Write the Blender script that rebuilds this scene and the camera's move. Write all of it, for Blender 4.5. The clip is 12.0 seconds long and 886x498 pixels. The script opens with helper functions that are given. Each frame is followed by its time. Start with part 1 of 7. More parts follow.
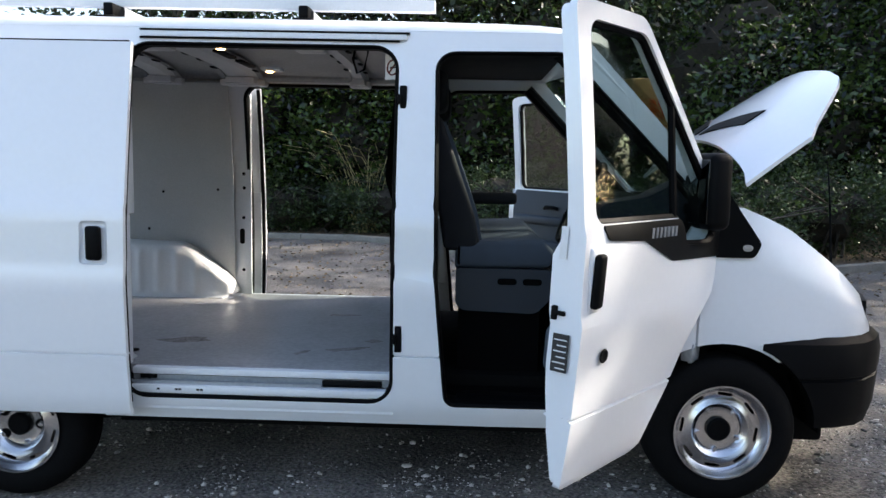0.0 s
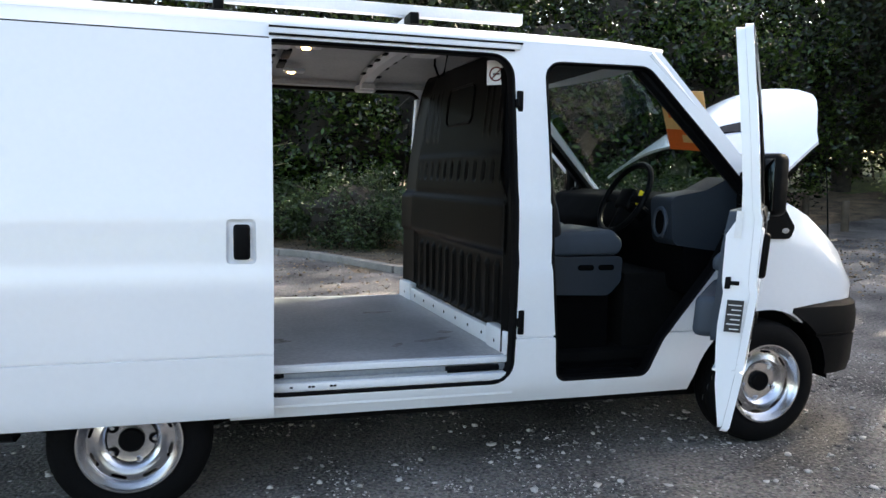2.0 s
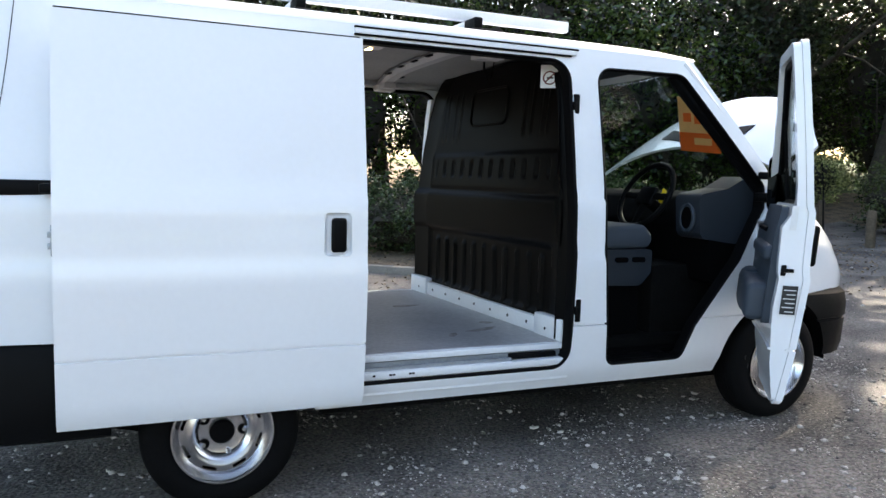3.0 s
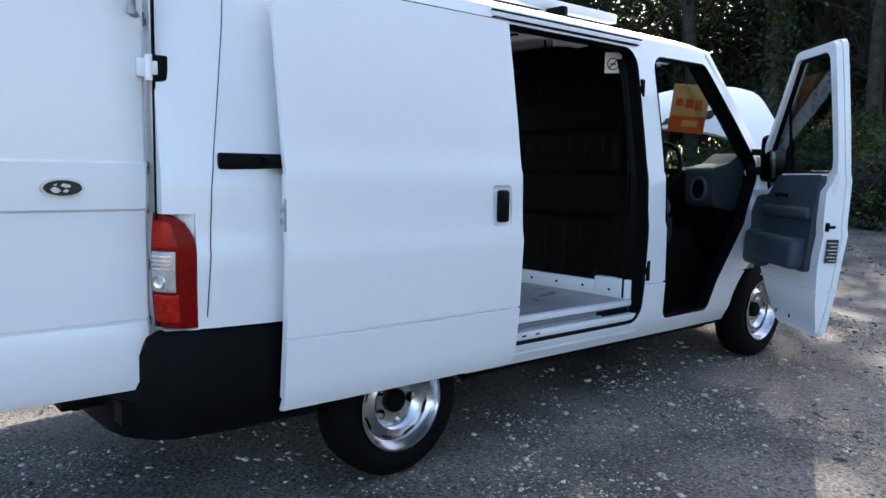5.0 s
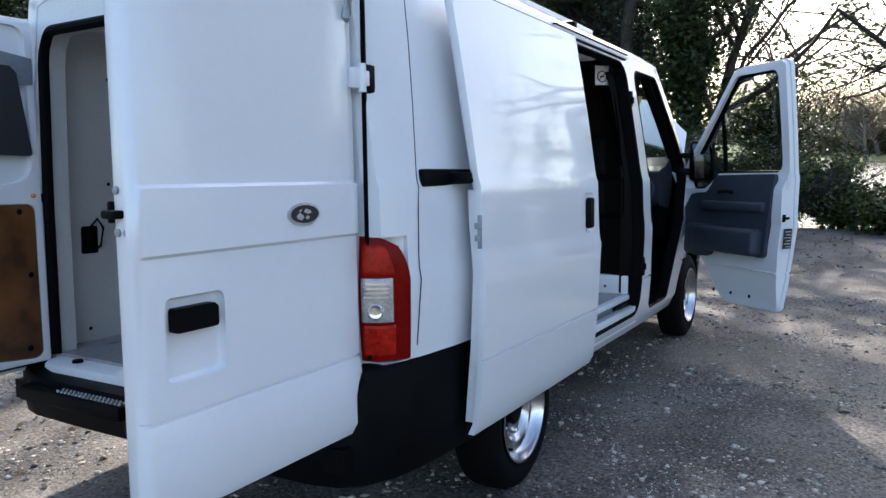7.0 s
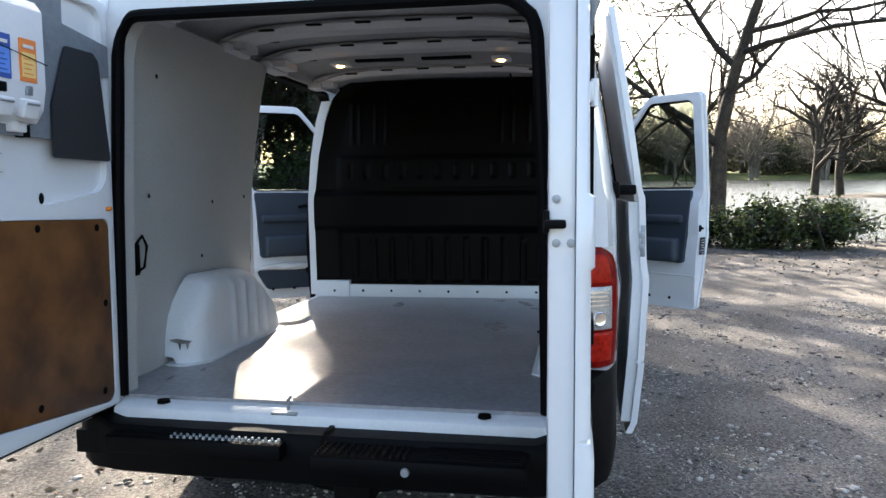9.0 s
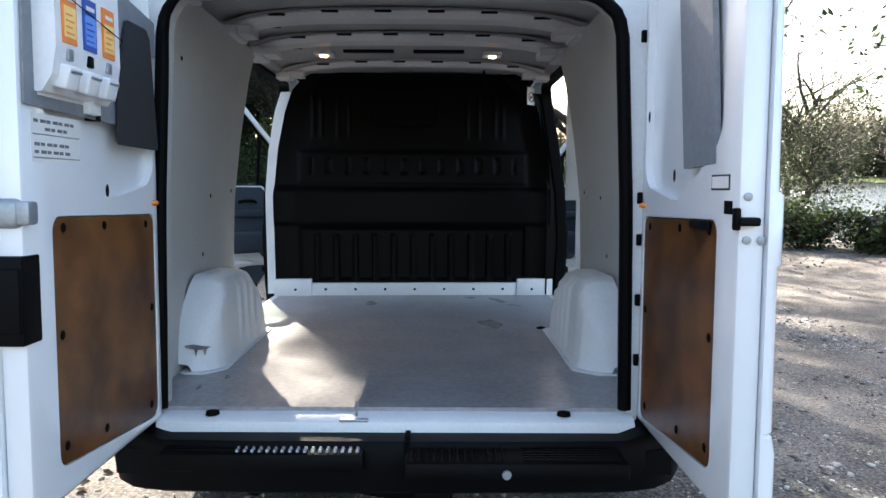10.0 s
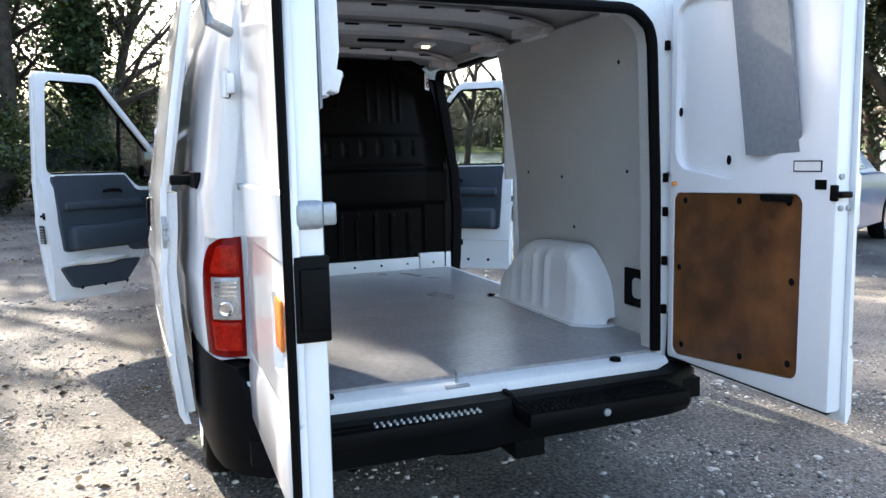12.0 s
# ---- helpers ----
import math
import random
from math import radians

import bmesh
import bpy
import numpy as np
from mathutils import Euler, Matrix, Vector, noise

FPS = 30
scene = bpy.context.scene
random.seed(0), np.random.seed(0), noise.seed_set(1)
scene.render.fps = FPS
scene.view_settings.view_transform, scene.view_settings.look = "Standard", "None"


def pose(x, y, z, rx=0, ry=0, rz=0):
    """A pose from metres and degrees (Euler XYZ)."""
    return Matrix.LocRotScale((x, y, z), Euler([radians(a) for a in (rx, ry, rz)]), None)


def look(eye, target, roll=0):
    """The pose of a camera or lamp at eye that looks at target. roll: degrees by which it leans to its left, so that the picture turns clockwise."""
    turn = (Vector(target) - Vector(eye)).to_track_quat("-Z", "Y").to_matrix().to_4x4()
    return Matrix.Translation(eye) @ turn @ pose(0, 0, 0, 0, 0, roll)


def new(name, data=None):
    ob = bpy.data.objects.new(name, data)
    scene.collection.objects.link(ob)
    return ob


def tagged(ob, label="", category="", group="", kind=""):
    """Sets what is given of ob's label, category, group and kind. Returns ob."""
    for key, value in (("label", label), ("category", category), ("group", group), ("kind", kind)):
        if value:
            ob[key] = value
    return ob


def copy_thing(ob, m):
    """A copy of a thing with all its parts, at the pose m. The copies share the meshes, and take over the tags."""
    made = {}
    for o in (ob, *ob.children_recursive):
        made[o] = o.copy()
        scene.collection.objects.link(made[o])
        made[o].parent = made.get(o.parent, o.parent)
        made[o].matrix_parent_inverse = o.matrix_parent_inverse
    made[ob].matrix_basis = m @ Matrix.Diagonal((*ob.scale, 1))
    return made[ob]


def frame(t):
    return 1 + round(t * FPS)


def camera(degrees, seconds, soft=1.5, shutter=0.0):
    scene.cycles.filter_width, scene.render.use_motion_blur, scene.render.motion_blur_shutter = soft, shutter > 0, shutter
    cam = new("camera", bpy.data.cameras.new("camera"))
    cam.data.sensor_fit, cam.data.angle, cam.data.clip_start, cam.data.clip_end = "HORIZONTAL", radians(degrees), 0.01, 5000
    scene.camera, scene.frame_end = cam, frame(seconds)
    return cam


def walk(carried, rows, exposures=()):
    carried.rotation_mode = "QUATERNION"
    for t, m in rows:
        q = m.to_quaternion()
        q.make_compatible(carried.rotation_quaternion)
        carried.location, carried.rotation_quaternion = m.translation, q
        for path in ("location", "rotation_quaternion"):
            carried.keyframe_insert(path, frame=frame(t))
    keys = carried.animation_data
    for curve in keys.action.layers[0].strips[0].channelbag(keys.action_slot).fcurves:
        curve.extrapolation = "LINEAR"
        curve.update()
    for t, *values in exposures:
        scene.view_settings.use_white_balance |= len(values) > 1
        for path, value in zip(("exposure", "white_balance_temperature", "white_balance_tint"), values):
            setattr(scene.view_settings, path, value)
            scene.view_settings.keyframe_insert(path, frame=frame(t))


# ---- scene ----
cam = camera(61.2, 12.0)
PATH = [
    (0, (1.89, -3.936, 1.406), (1.834, -1.95, 1.179), -0.1),
    (0.5, (1.533, -3.986, 1.398), (1.628, -2.0, 1.185), 0.3),
    (1, (1.196, -4.035, 1.354), (1.417, -2.056, 1.163), 0.2),
    (1.5, (0.827, -4.036, 1.338), (1.207, -2.081, 1.149), -1.0),
    (2, (0.406, -4.014, 1.363), (0.949, -2.1, 1.158), -0.2),
    (2.5, (0.061, -4.012, 1.371), (0.709, -2.132, 1.161), 0.1),
    (3, (-0.336, -3.933, 1.348), (0.447, -2.104, 1.144), 0.3),
    (5, (-1.766, -3.322, 1.295), (-0.493, -1.798, 1.057), 0.0),
    (5.5, (-2.025, -3.052, 1.29), (-0.644, -1.629, 1.024), -0.4),
    (6, (-2.275, -2.771, 1.32), (-0.783, -1.468, 1.046), -0.1),
    (6.5, (-2.5, -2.501, 1.325), (-0.898, -1.332, 1.07), -0.5),
    (7, (-2.704, -2.19, 1.338), (-0.997, -1.174, 1.106), -1.4),
    (7.5, (-2.892, -1.871, 1.357), (-1.1, -1.008, 1.145), -1.9),
    (9.5, (-3.257, -0.492, 1.347), (-1.275, -0.317, 1.141), -0.0),
    (10, (-3.236, -0.157, 1.347), (-1.248, -0.167, 1.136), 0.3),
    (10.5, (-3.311, 0.161, 1.356), (-1.331, -0.031, 1.144), 0.1),
    (11, (-3.312, 0.415, 1.354), (-1.356, 0.064, 1.127), -0.7),
    (11.5, (-3.3, 0.736, 1.382), (-1.392, 0.195, 1.126), -0.5),
    (12, (-3.282, 1.039, 1.401), (-1.434, 0.327, 1.121), -0.6),
]
walk(cam, [(t, look(eye, target, roll)) for t, eye, target, roll in PATH],
     [(0.0, 3.1, 6850, 11), (1.5, 3.42, 7200, 11), (3.2, 3.47, 7250, 11), (5.0, 3.03, 6400, 12), (6.5, 2.90, 6400, 12), (7.6, 2.69, 6500, 12), (9.4, 3.30, 7000, 11), (10.5, 3.56, 6900, 11), (11.4, 3.82, 6850, 10), (12.0, 3.60, 6800, 10)])

# ---- world and light ----
SUN_AZ, SUN_EL = 20.5, 31.0          # degrees: from +x towards +y, above the horizon
world = bpy.data.worlds.new("world")
scene.world = world
world.use_nodes = True
wn = world.node_tree.nodes
sky = wn.new("ShaderNodeTexSky")
sky.sky_type, sky.sun_disc = "NISHITA", False
sky.sun_elevation, sky.sun_rotation = radians(SUN_EL), radians(90 - SUN_AZ)
sky.air_density, sky.dust_density = 1.0, 2.6
world.node_tree.links.new(sky.outputs[0], wn["Background"].inputs[0])
wn["Background"].inputs[1].default_value = 0.064
sun = new("sun", bpy.data.lights.new("sun", "SUN"))
sun.data.energy, sun.data.angle, sun.data.color = 2.9, radians(0.53), (1.0, 0.93, 0.82)
sun_dir = Vector((math.cos(radians(SUN_EL)) * math.cos(radians(SUN_AZ)), math.cos(radians(SUN_EL)) * math.sin(radians(SUN_AZ)), math.sin(radians(SUN_EL))))
sun.matrix_world = look(sun_dir * 60, (0, 0, 0))

# ---- materials ----


def material(name, color, rough=0.5, metal=0.0, spread=0.12, scale=6.0, fine=60.0, bump=0.0, coat=0.0, color2=None, spec=0.5, trans=0.0, ior=1.45, by_object=0.0, by_island=0.0):
    """A surface with variation at two scales: large stains and fine grain, in colour, gloss and relief."""
    m = bpy.data.materials.new(name)
    m.use_nodes = True
    n, l = m.node_tree.nodes, m.node_tree.links
    b = n["Principled BSDF"]
    b.inputs["Roughness"].default_value, b.inputs["Metallic"].default_value = rough, metal
    b.inputs["Coat Weight"].default_value, b.inputs["Coat Roughness"].default_value = coat, 0.04
    b.inputs["Specular IOR Level"].default_value = spec
    b.inputs["Transmission Weight"].default_value, b.inputs["IOR"].default_value = trans, ior
    tc = n.new("ShaderNodeTexCoord")
    big, small = n.new("ShaderNodeTexNoise"), n.new("ShaderNodeTexNoise")
    for t, s in ((big, scale), (small, fine)):
        t.inputs["Scale"].default_value, t.inputs["Detail"].default_value = s, 6.0
        l.new(tc.outputs["Object"], t.inputs["Vector"])
    add = n.new("ShaderNodeMath")
    add.operation = "ADD"
    l.new(big.outputs["Fac"], add.inputs[0])
    l.new(small.outputs["Fac"], add.inputs[1])
    fac = add.outputs[0]
    for kind, amount in (("ShaderNodeObjectInfo", by_object), ("ShaderNodeNewGeometry", by_island)):
        if amount:
            info, mul = n.new(kind), n.new("ShaderNodeMath")
            mul.operation = "MULTIPLY_ADD"
            l.new(info.outputs["Random" if by_object and kind == "ShaderNodeObjectInfo" else "Random Per Island"], mul.inputs[0])
            mul.inputs[1].default_value = amount
            l.new(fac, mul.inputs[2])
            sub = n.new("ShaderNodeMath")
            sub.operation = "SUBTRACT"
            l.new(mul.outputs[0], sub.inputs[0])
            sub.inputs[1].default_value = amount / 2
            fac = sub.outputs[0]
    ramp = n.new("ShaderNodeValToRGB")
    lo = [max(0.0, c * (1 - spread)) for c in color]
    hi = [min(1.0, c * (1 + spread)) for c in (color2 or color)]
    ramp.color_ramp.elements[0].position, ramp.color_ramp.elements[1].position = 0.38, 0.62
    ramp.color_ramp.elements[0].color, ramp.color_ramp.elements[1].color = (*lo, 1), (*hi, 1)
    half = n.new("ShaderNodeMath")
    half.operation = "MULTIPLY"
    half.inputs[1].default_value = 0.5
    l.new(fac, half.inputs[0])
    l.new(half.outputs[0], ramp.inputs["Fac"])
    l.new(ramp.outputs["Color"], b.inputs["Base Color"])
    rr = n.new("ShaderNodeMapRange")
    rr.inputs["To Min"].default_value, rr.inputs["To Max"].default_value = rough * 0.85, min(1.0, rough * 1.15)
    l.new(big.outputs["Fac"], rr.inputs["Value"])
    l.new(rr.outputs[0], b.inputs["Roughness"])
    if bump:
        bp = n.new("ShaderNodeBump")
        bp.inputs["Strength"].default_value, bp.inputs["Distance"].default_value = 1.0, bump
        l.new(small.outputs["Fac"], bp.inputs["Height"])
        l.new(bp.outputs[0], b.inputs["Normal"])
    return m


def emitter(name, color, strength):
    m = bpy.data.materials.new(name)
    m.use_nodes = True
    b = m.node_tree.nodes["Principled BSDF"]
    b.inputs["Base Color"].default_value = (*color, 1)
    b.inputs["Emission Color"].default_value = (*color, 1)
    b.inputs["Emission Strength"].default_value = strength
    return m


def glass(name, tint, rough=0.0):
    """Thin clear pane: see-through with a sharp gloss."""
    m = bpy.data.materials.new(name)
    m.use_nodes = True
    n, l = m.node_tree.nodes, m.node_tree.links
    n.remove(n["Principled BSDF"])
    tr, gl, mx, fr, pw = n.new("ShaderNodeBsdfTransparent"), n.new("ShaderNodeBsdfGlossy"), n.new("ShaderNodeMixShader"), n.new("ShaderNodeLayerWeight"), n.new("ShaderNodeMath")
    tr.inputs[0].default_value = (*tint, 1)
    gl.inputs["Roughness"].default_value = rough
    pw.operation = "POWER"
    pw.inputs[1].default_value = 4.0
    l.new(fr.outputs["Facing"], pw.inputs[0])
    add = n.new("ShaderNodeMath")
    add.operation, add.inputs[1].default_value = "MULTIPLY_ADD", 0.55
    add.inputs[2].default_value = 0.035
    l.new(pw.outputs[0], add.inputs[0])
    l.new(add.outputs[0], mx.inputs[0])
    l.new(tr.outputs[0], mx.inputs[1])
    l.new(gl.outputs[0], mx.inputs[2])
    l.new(mx.outputs[0], n["Material Output"].inputs[0])
    return m


M_PAINT = material("white_paint", (0.78, 0.80, 0.83), 0.3, spread=0.012, scale=2.0, fine=40, coat=0.9)
M_JAMB = material("white_inner_paint", (0.72, 0.74, 0.76), 0.4, spread=0.04, scale=5, fine=90)
M_STAIN = material("rusty_floor_stain", (0.16, 0.14, 0.125), 0.6, spread=0.35, scale=25, fine=90, color2=(0.25, 0.24, 0.23))
# Darker copy of the white inner paint; the bay's dimness is put in
M_CEIL = material("dimmed_ceiling_paint", (0.33, 0.335, 0.34), 0.5, spread=0.14, scale=3, fine=60)
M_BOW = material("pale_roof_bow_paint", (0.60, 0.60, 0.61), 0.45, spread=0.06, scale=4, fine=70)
M_LINING = material("pale_hardboard_lining", (0.455, 0.46, 0.45), 0.75, spread=0.07, scale=3, fine=120, bump=0.0004)
M_FLOOR = material("grey_painted_ply_floor", (0.27, 0.27, 0.28), 0.30, spread=0.24, scale=3.5, fine=45, bump=0.0006)
M_PLY = material("brown_plywood", (0.075, 0.026, 0.007), 0.33, spread=0.25, scale=2.2, fine=9, color2=(0.165, 0.064, 0.017))
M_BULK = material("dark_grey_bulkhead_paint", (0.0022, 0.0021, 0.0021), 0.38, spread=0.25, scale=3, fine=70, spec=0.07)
M_RUBBER = material("black_rubber", (0.002, 0.002, 0.0024), 0.6, spread=0.3, scale=10, fine=120, spec=0.08)
M_PLASTIC = material("black_plastic", (0.0025, 0.0028, 0.0034), 0.5, spread=0.25, scale=9, fine=300, bump=0.0003, spec=0.09)
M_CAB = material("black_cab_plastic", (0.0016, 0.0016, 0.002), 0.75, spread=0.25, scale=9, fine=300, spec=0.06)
M_TRIM = material("blue_grey_plastic_trim", (0.027, 0.039, 0.055), 0.6, spread=0.12, scale=6, fine=300, bump=0.0003)
# M_TRIM darkened by hand for the dim cab: shade is in the colour
M_TRIMDIM = material("shaded_blue_grey_trim", (0.014, 0.020, 0.029), 0.6, spread=0.12, scale=6, fine=300, bump=0.0003)
M_SEAT = material("blue_grey_seat_fabric", (0.038, 0.05, 0.066), 0.9, spread=0.2, scale=8, fine=400, bump=0.0006)
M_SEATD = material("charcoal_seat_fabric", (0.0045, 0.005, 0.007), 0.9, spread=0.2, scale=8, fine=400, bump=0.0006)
M_STEEL = material("silver_wheel_steel", (0.60, 0.60, 0.62), 0.22, metal=1.0, spread=0.15, scale=9, fine=80)
M_CHROME = material("bright_metal", (0.75, 0.75, 0.76), 0.15, metal=1.0, spread=0.05, scale=9, fine=90)
M_FLAP = material("dark_rubber_sheet", (0.022, 0.024, 0.028), 0.7, spread=0.15, scale=6, fine=100)
M_PLATEG = material("grey_painted_plate", (0.19, 0.21, 0.24), 0.45, spread=0.12, scale=4, fine=60)
M_GALV = material("grey_galvanised_metal", (0.32, 0.35, 0.38), 0.45, metal=0.6, spread=0.12, scale=6, fine=80)
M_TYRE = material("black_tyre_rubber", (0.0028, 0.0028, 0.003), 0.8, spread=0.3, scale=8, fine=120, bump=0.0008, spec=0.12)
M_RED = material("red_lamp_lens", (0.17, 0.003, 0.002), 0.12, spread=0.18, scale=9, fine=40, spec=0.12)
M_REDLENS = material("bright_red_lens", (0.36, 0.012, 0.006), 0.15, spread=0.35, scale=22, fine=90, spec=0.15, bump=0.0008)
M_OLDCHROME = material("worn_chrome", (0.62, 0.63, 0.65), 0.35, metal=0.6, spread=0.15, scale=30, fine=90)
M_CLEAR = material("clear_lamp_lens", (0.42, 0.41, 0.40), 0.15, metal=0.3, spread=0.25, scale=25, fine=150, coat=0.3, bump=0.0012)
M_ORANGE = material("orange_reflector", (0.75, 0.22, 0.03), 0.2, spread=0.1)
M_MIRROR = material("mirror_glass", (0.06, 0.065, 0.07), 0.03, metal=1.0, spread=0.03)
M_GLASS = glass("window_glass", (0.66, 0.71, 0.69))
M_TINT = glass("windscreen_glass", (0.80, 0.86, 0.84))
M_LAMP = emitter("warm_lamp_glow", (1.0, 0.55, 0.22), 2.5)
M_WHITEP = material("white_plastic", (0.74, 0.75, 0.77), 0.4, spread=0.03, scale=6, fine=80)
M_PAPER = material("white_paper", (0.72, 0.72, 0.72), 0.7, spread=0.04)
M_INK = material("black_ink", (0.02, 0.02, 0.02), 0.6, spread=0.1)
M_INKGREY = material("faded_grey_print", (0.16, 0.16, 0.17), 0.7, spread=0.1)
M_REDINK = material("red_ink", (0.12, 0.012, 0.01), 0.6, spread=0.1)
M_SIGNO = material("orange_card", (0.85, 0.16, 0.03), 0.6, spread=0.05)
M_SIGNY = material("pale_orange_card", (0.85, 0.52, 0.22), 0.6, spread=0.05)
M_BLUEC = material("blue_card", (0.03, 0.09, 0.38), 0.6, spread=0.05)
M_ORC = material("orange_label_card", (0.85, 0.25, 0.06), 0.6, spread=0.05)
M_YELC = material("yellow_label_card", (0.9, 0.62, 0.22), 0.6, spread=0.05)
M_YTAG = material("yellow_key_tag", (0.85, 0.70, 0.02), 0.4, spread=0.05)
M_ENGINE = material("dirty_engine_metal", (0.003, 0.003, 0.003), 0.85, spread=0.5, scale=14, fine=90, spec=0.12)

# ---- small mesh tools ----


def prism(pts, a, b, axis="y"):
    """A solid from a flat outline, from a to b along an axis. Outline in (x, z), (y, z) or (x, y)."""
    bm = bmesh.new()
    put = {"y": lambda p, d: (p[0], d, p[1]), "x": lambda p, d: (d, p[0], p[1]), "z": lambda p, d: (p[0], p[1], d)}[axis]
    lo, hi = [bm.verts.new(put(p, a)) for p in pts], [bm.verts.new(put(p, b)) for p in pts]
    bm.faces.new(lo), bm.faces.new(hi[::-1])
    for i in range(len(pts)):
        j = (i + 1) % len(pts)
        bm.faces.new((lo[j], lo[i], hi[i], hi[j]))
    bmesh.ops.recalc_face_normals(bm, faces=bm.faces)
    return bm


def rounded(pts, radii, n=6):
    """An outline whose corners are rounded."""
    out = []
    if not isinstance(radii, (list, tuple)):
        radii = [radii] * len(pts)
    for i, p in enumerate(pts):
        p, a, b, r = Vector(p), Vector(pts[i - 1]), Vector(pts[(i + 1) % len(pts)]), radii[i]
        u, v = (a - p).normalized(), (b - p).normalized()
        if r < 1e-4:
            out.append(tuple(p))
            continue
        half = u.angle(v) / 2
        d = r / math.tan(half)
        c = p + (u + v).normalized() * (r / math.sin(half))
        s, e = p + u * d - c, p + v * d - c
        turn = s.angle_signed(e)
        for k in range(n + 1):
            q = Matrix.Rotation(-turn * k / n, 2) @ s
            out.append(tuple(c + q))
    return out


def rect(x0, x1, z0, z1, r=0.0, n=6):
    return rounded([(x0, z0), (x1, z0), (x1, z1), (x0, z1)], r, n)


def box(x0, x1, y0, y1, z0, z1, bevel=0.0, seg=2):
    bm = bmesh.new()
    bmesh.ops.create_cube(bm, size=1.0, matrix=Matrix.Translation(((x0 + x1) / 2, (y0 + y1) / 2, (z0 + z1) / 2)) @ Matrix.Diagonal((abs(x1 - x0), abs(y1 - y0), abs(z1 - z0), 1)))
    if bevel:
        bmesh.ops.bevel(bm, geom=bm.edges[:], offset=bevel, segments=seg, profile=0.5, affect="EDGES")
    return bm


def tube(path, r, seg=8, closed=False):
    """A round bar along points; r is one radius or one for each point."""
    bm = bmesh.new()
    pts = [Vector(p) for p in path]
    rs = r if isinstance(r, (list, tuple)) else [r] * len(pts)
    rings, up = [], Vector((0.31, 0.17, 0.93))
    for i, p in enumerate(pts):
        a = pts[i - 1] if (i or closed) else p
        b = pts[(i + 1) % len(pts)] if (i < len(pts) - 1 or closed) else p
        d = (b - a).normalized()
        s = d.cross(up)
        s = s.normalized() if s.length > 1e-3 else d.orthogonal().normalized()
        t = s.cross(d)
        rings.append([bm.verts.new(p + (s * math.cos(2 * math.pi * k / seg) + t * math.sin(2 * math.pi * k / seg)) * rs[i]) for k in range(seg)])
    for i in range(len(rings) - (0 if closed else 1)):
        A, C = rings[i], rings[(i + 1) % len(rings)]
        for k in range(seg):
            bm.faces.new((A[k], A[(k + 1) % seg], C[(k + 1) % seg], C[k]))
    if not closed:
        bm.faces.new(rings[0][::-1]), bm.faces.new(rings[-1])
    return bm


def lathe(profile, seg=40, axis="y", caps=False):
    """Turn a (radius, along) outline about an axis."""
    bm = bmesh.new()
    rings = []
    for r, d in profile:
        ring = []
        for k in range(seg):
            c, s = r * math.cos(2 * math.pi * k / seg), r * math.sin(2 * math.pi * k / seg)
            ring.append(bm.verts.new({"y": (c, d, s), "x": (d, c, s), "z": (c, s, d)}[axis]))
        rings.append(ring)
    for A, C in zip(rings, rings[1:]):
        for k in range(seg):
            bm.faces.new((A[k], A[(k + 1) % seg], C[(k + 1) % seg], C[k]))
    for ring in (rings[0], rings[-1]):
        if caps:
            bm.faces.new(ring)
    bmesh.ops.remove_doubles(bm, verts=bm.verts, dist=1e-5)
    bmesh.ops.recalc_face_normals(bm, faces=bm.faces)
    return bm


def sheet(fn, nu, nv, thick=0.0, closed_u=False):
    """A surface fn(u, v) -> point, with thickness along its normals."""
    bm = bmesh.new()
    g = [[bm.verts.new(fn(i / nu, j / nv)) for j in range(nv + 1)] for i in range(nu + 1)]
    for i in range(nu):
        for j in range(nv):
            bm.faces.new((g[i][j], g[i + 1][j], g[i + 1][j + 1], g[i][j + 1]))
    if thick:
        bmesh.ops.recalc_face_normals(bm, faces=bm.faces)
        bm.normal_update()
        bmesh.ops.solidify(bm, geom=bm.faces[:], thickness=thick)
        bmesh.ops.recalc_face_normals(bm, faces=bm.faces)
    return bm


def merged(*bms):
    out = bmesh.new()
    for b in bms:
        me = bpy.data.meshes.new("t")
        b.to_mesh(me)
        out.from_mesh(me)
        bpy.data.meshes.remove(me)
        b.free()
    return out


def moved(bm, m):
    bmesh.ops.transform(bm, matrix=m, verts=bm.verts)
    return bm


def mirror(bm):
    bmesh.ops.transform(bm, matrix=Matrix.Diagonal((1, -1, 1, 1)), verts=bm.verts)
    bmesh.ops.reverse_faces(bm, faces=bm.faces)
    return bm


def to_mesh(bm, name):
    me = bpy.data.meshes.new(name)
    bm.to_mesh(me)
    bm.free()
    return me


def cut(bm, *cutters):
    """Take cutters out of a solid."""
    ob = new("tmp", to_mesh(bm, "tmp"))
    made = [ob]
    for c in cutters:
        co = new("tmp", to_mesh(c, "tmp"))
        made.append(co)
        mod = ob.modifiers.new("cut", "BOOLEAN")
        mod.object, mod.operation, mod.solver = co, "DIFFERENCE", "EXACT"
    dg = bpy.context.evaluated_depsgraph_get()
    dg.update()
    me = bpy.data.meshes.new_from_object(ob.evaluated_get(dg))
    out = bmesh.new()
    out.from_mesh(me)
    for o in made:
        data = o.data
        bpy.data.objects.remove(o)
        bpy.data.meshes.remove(data)
    bpy.data.meshes.remove(me)
    return out


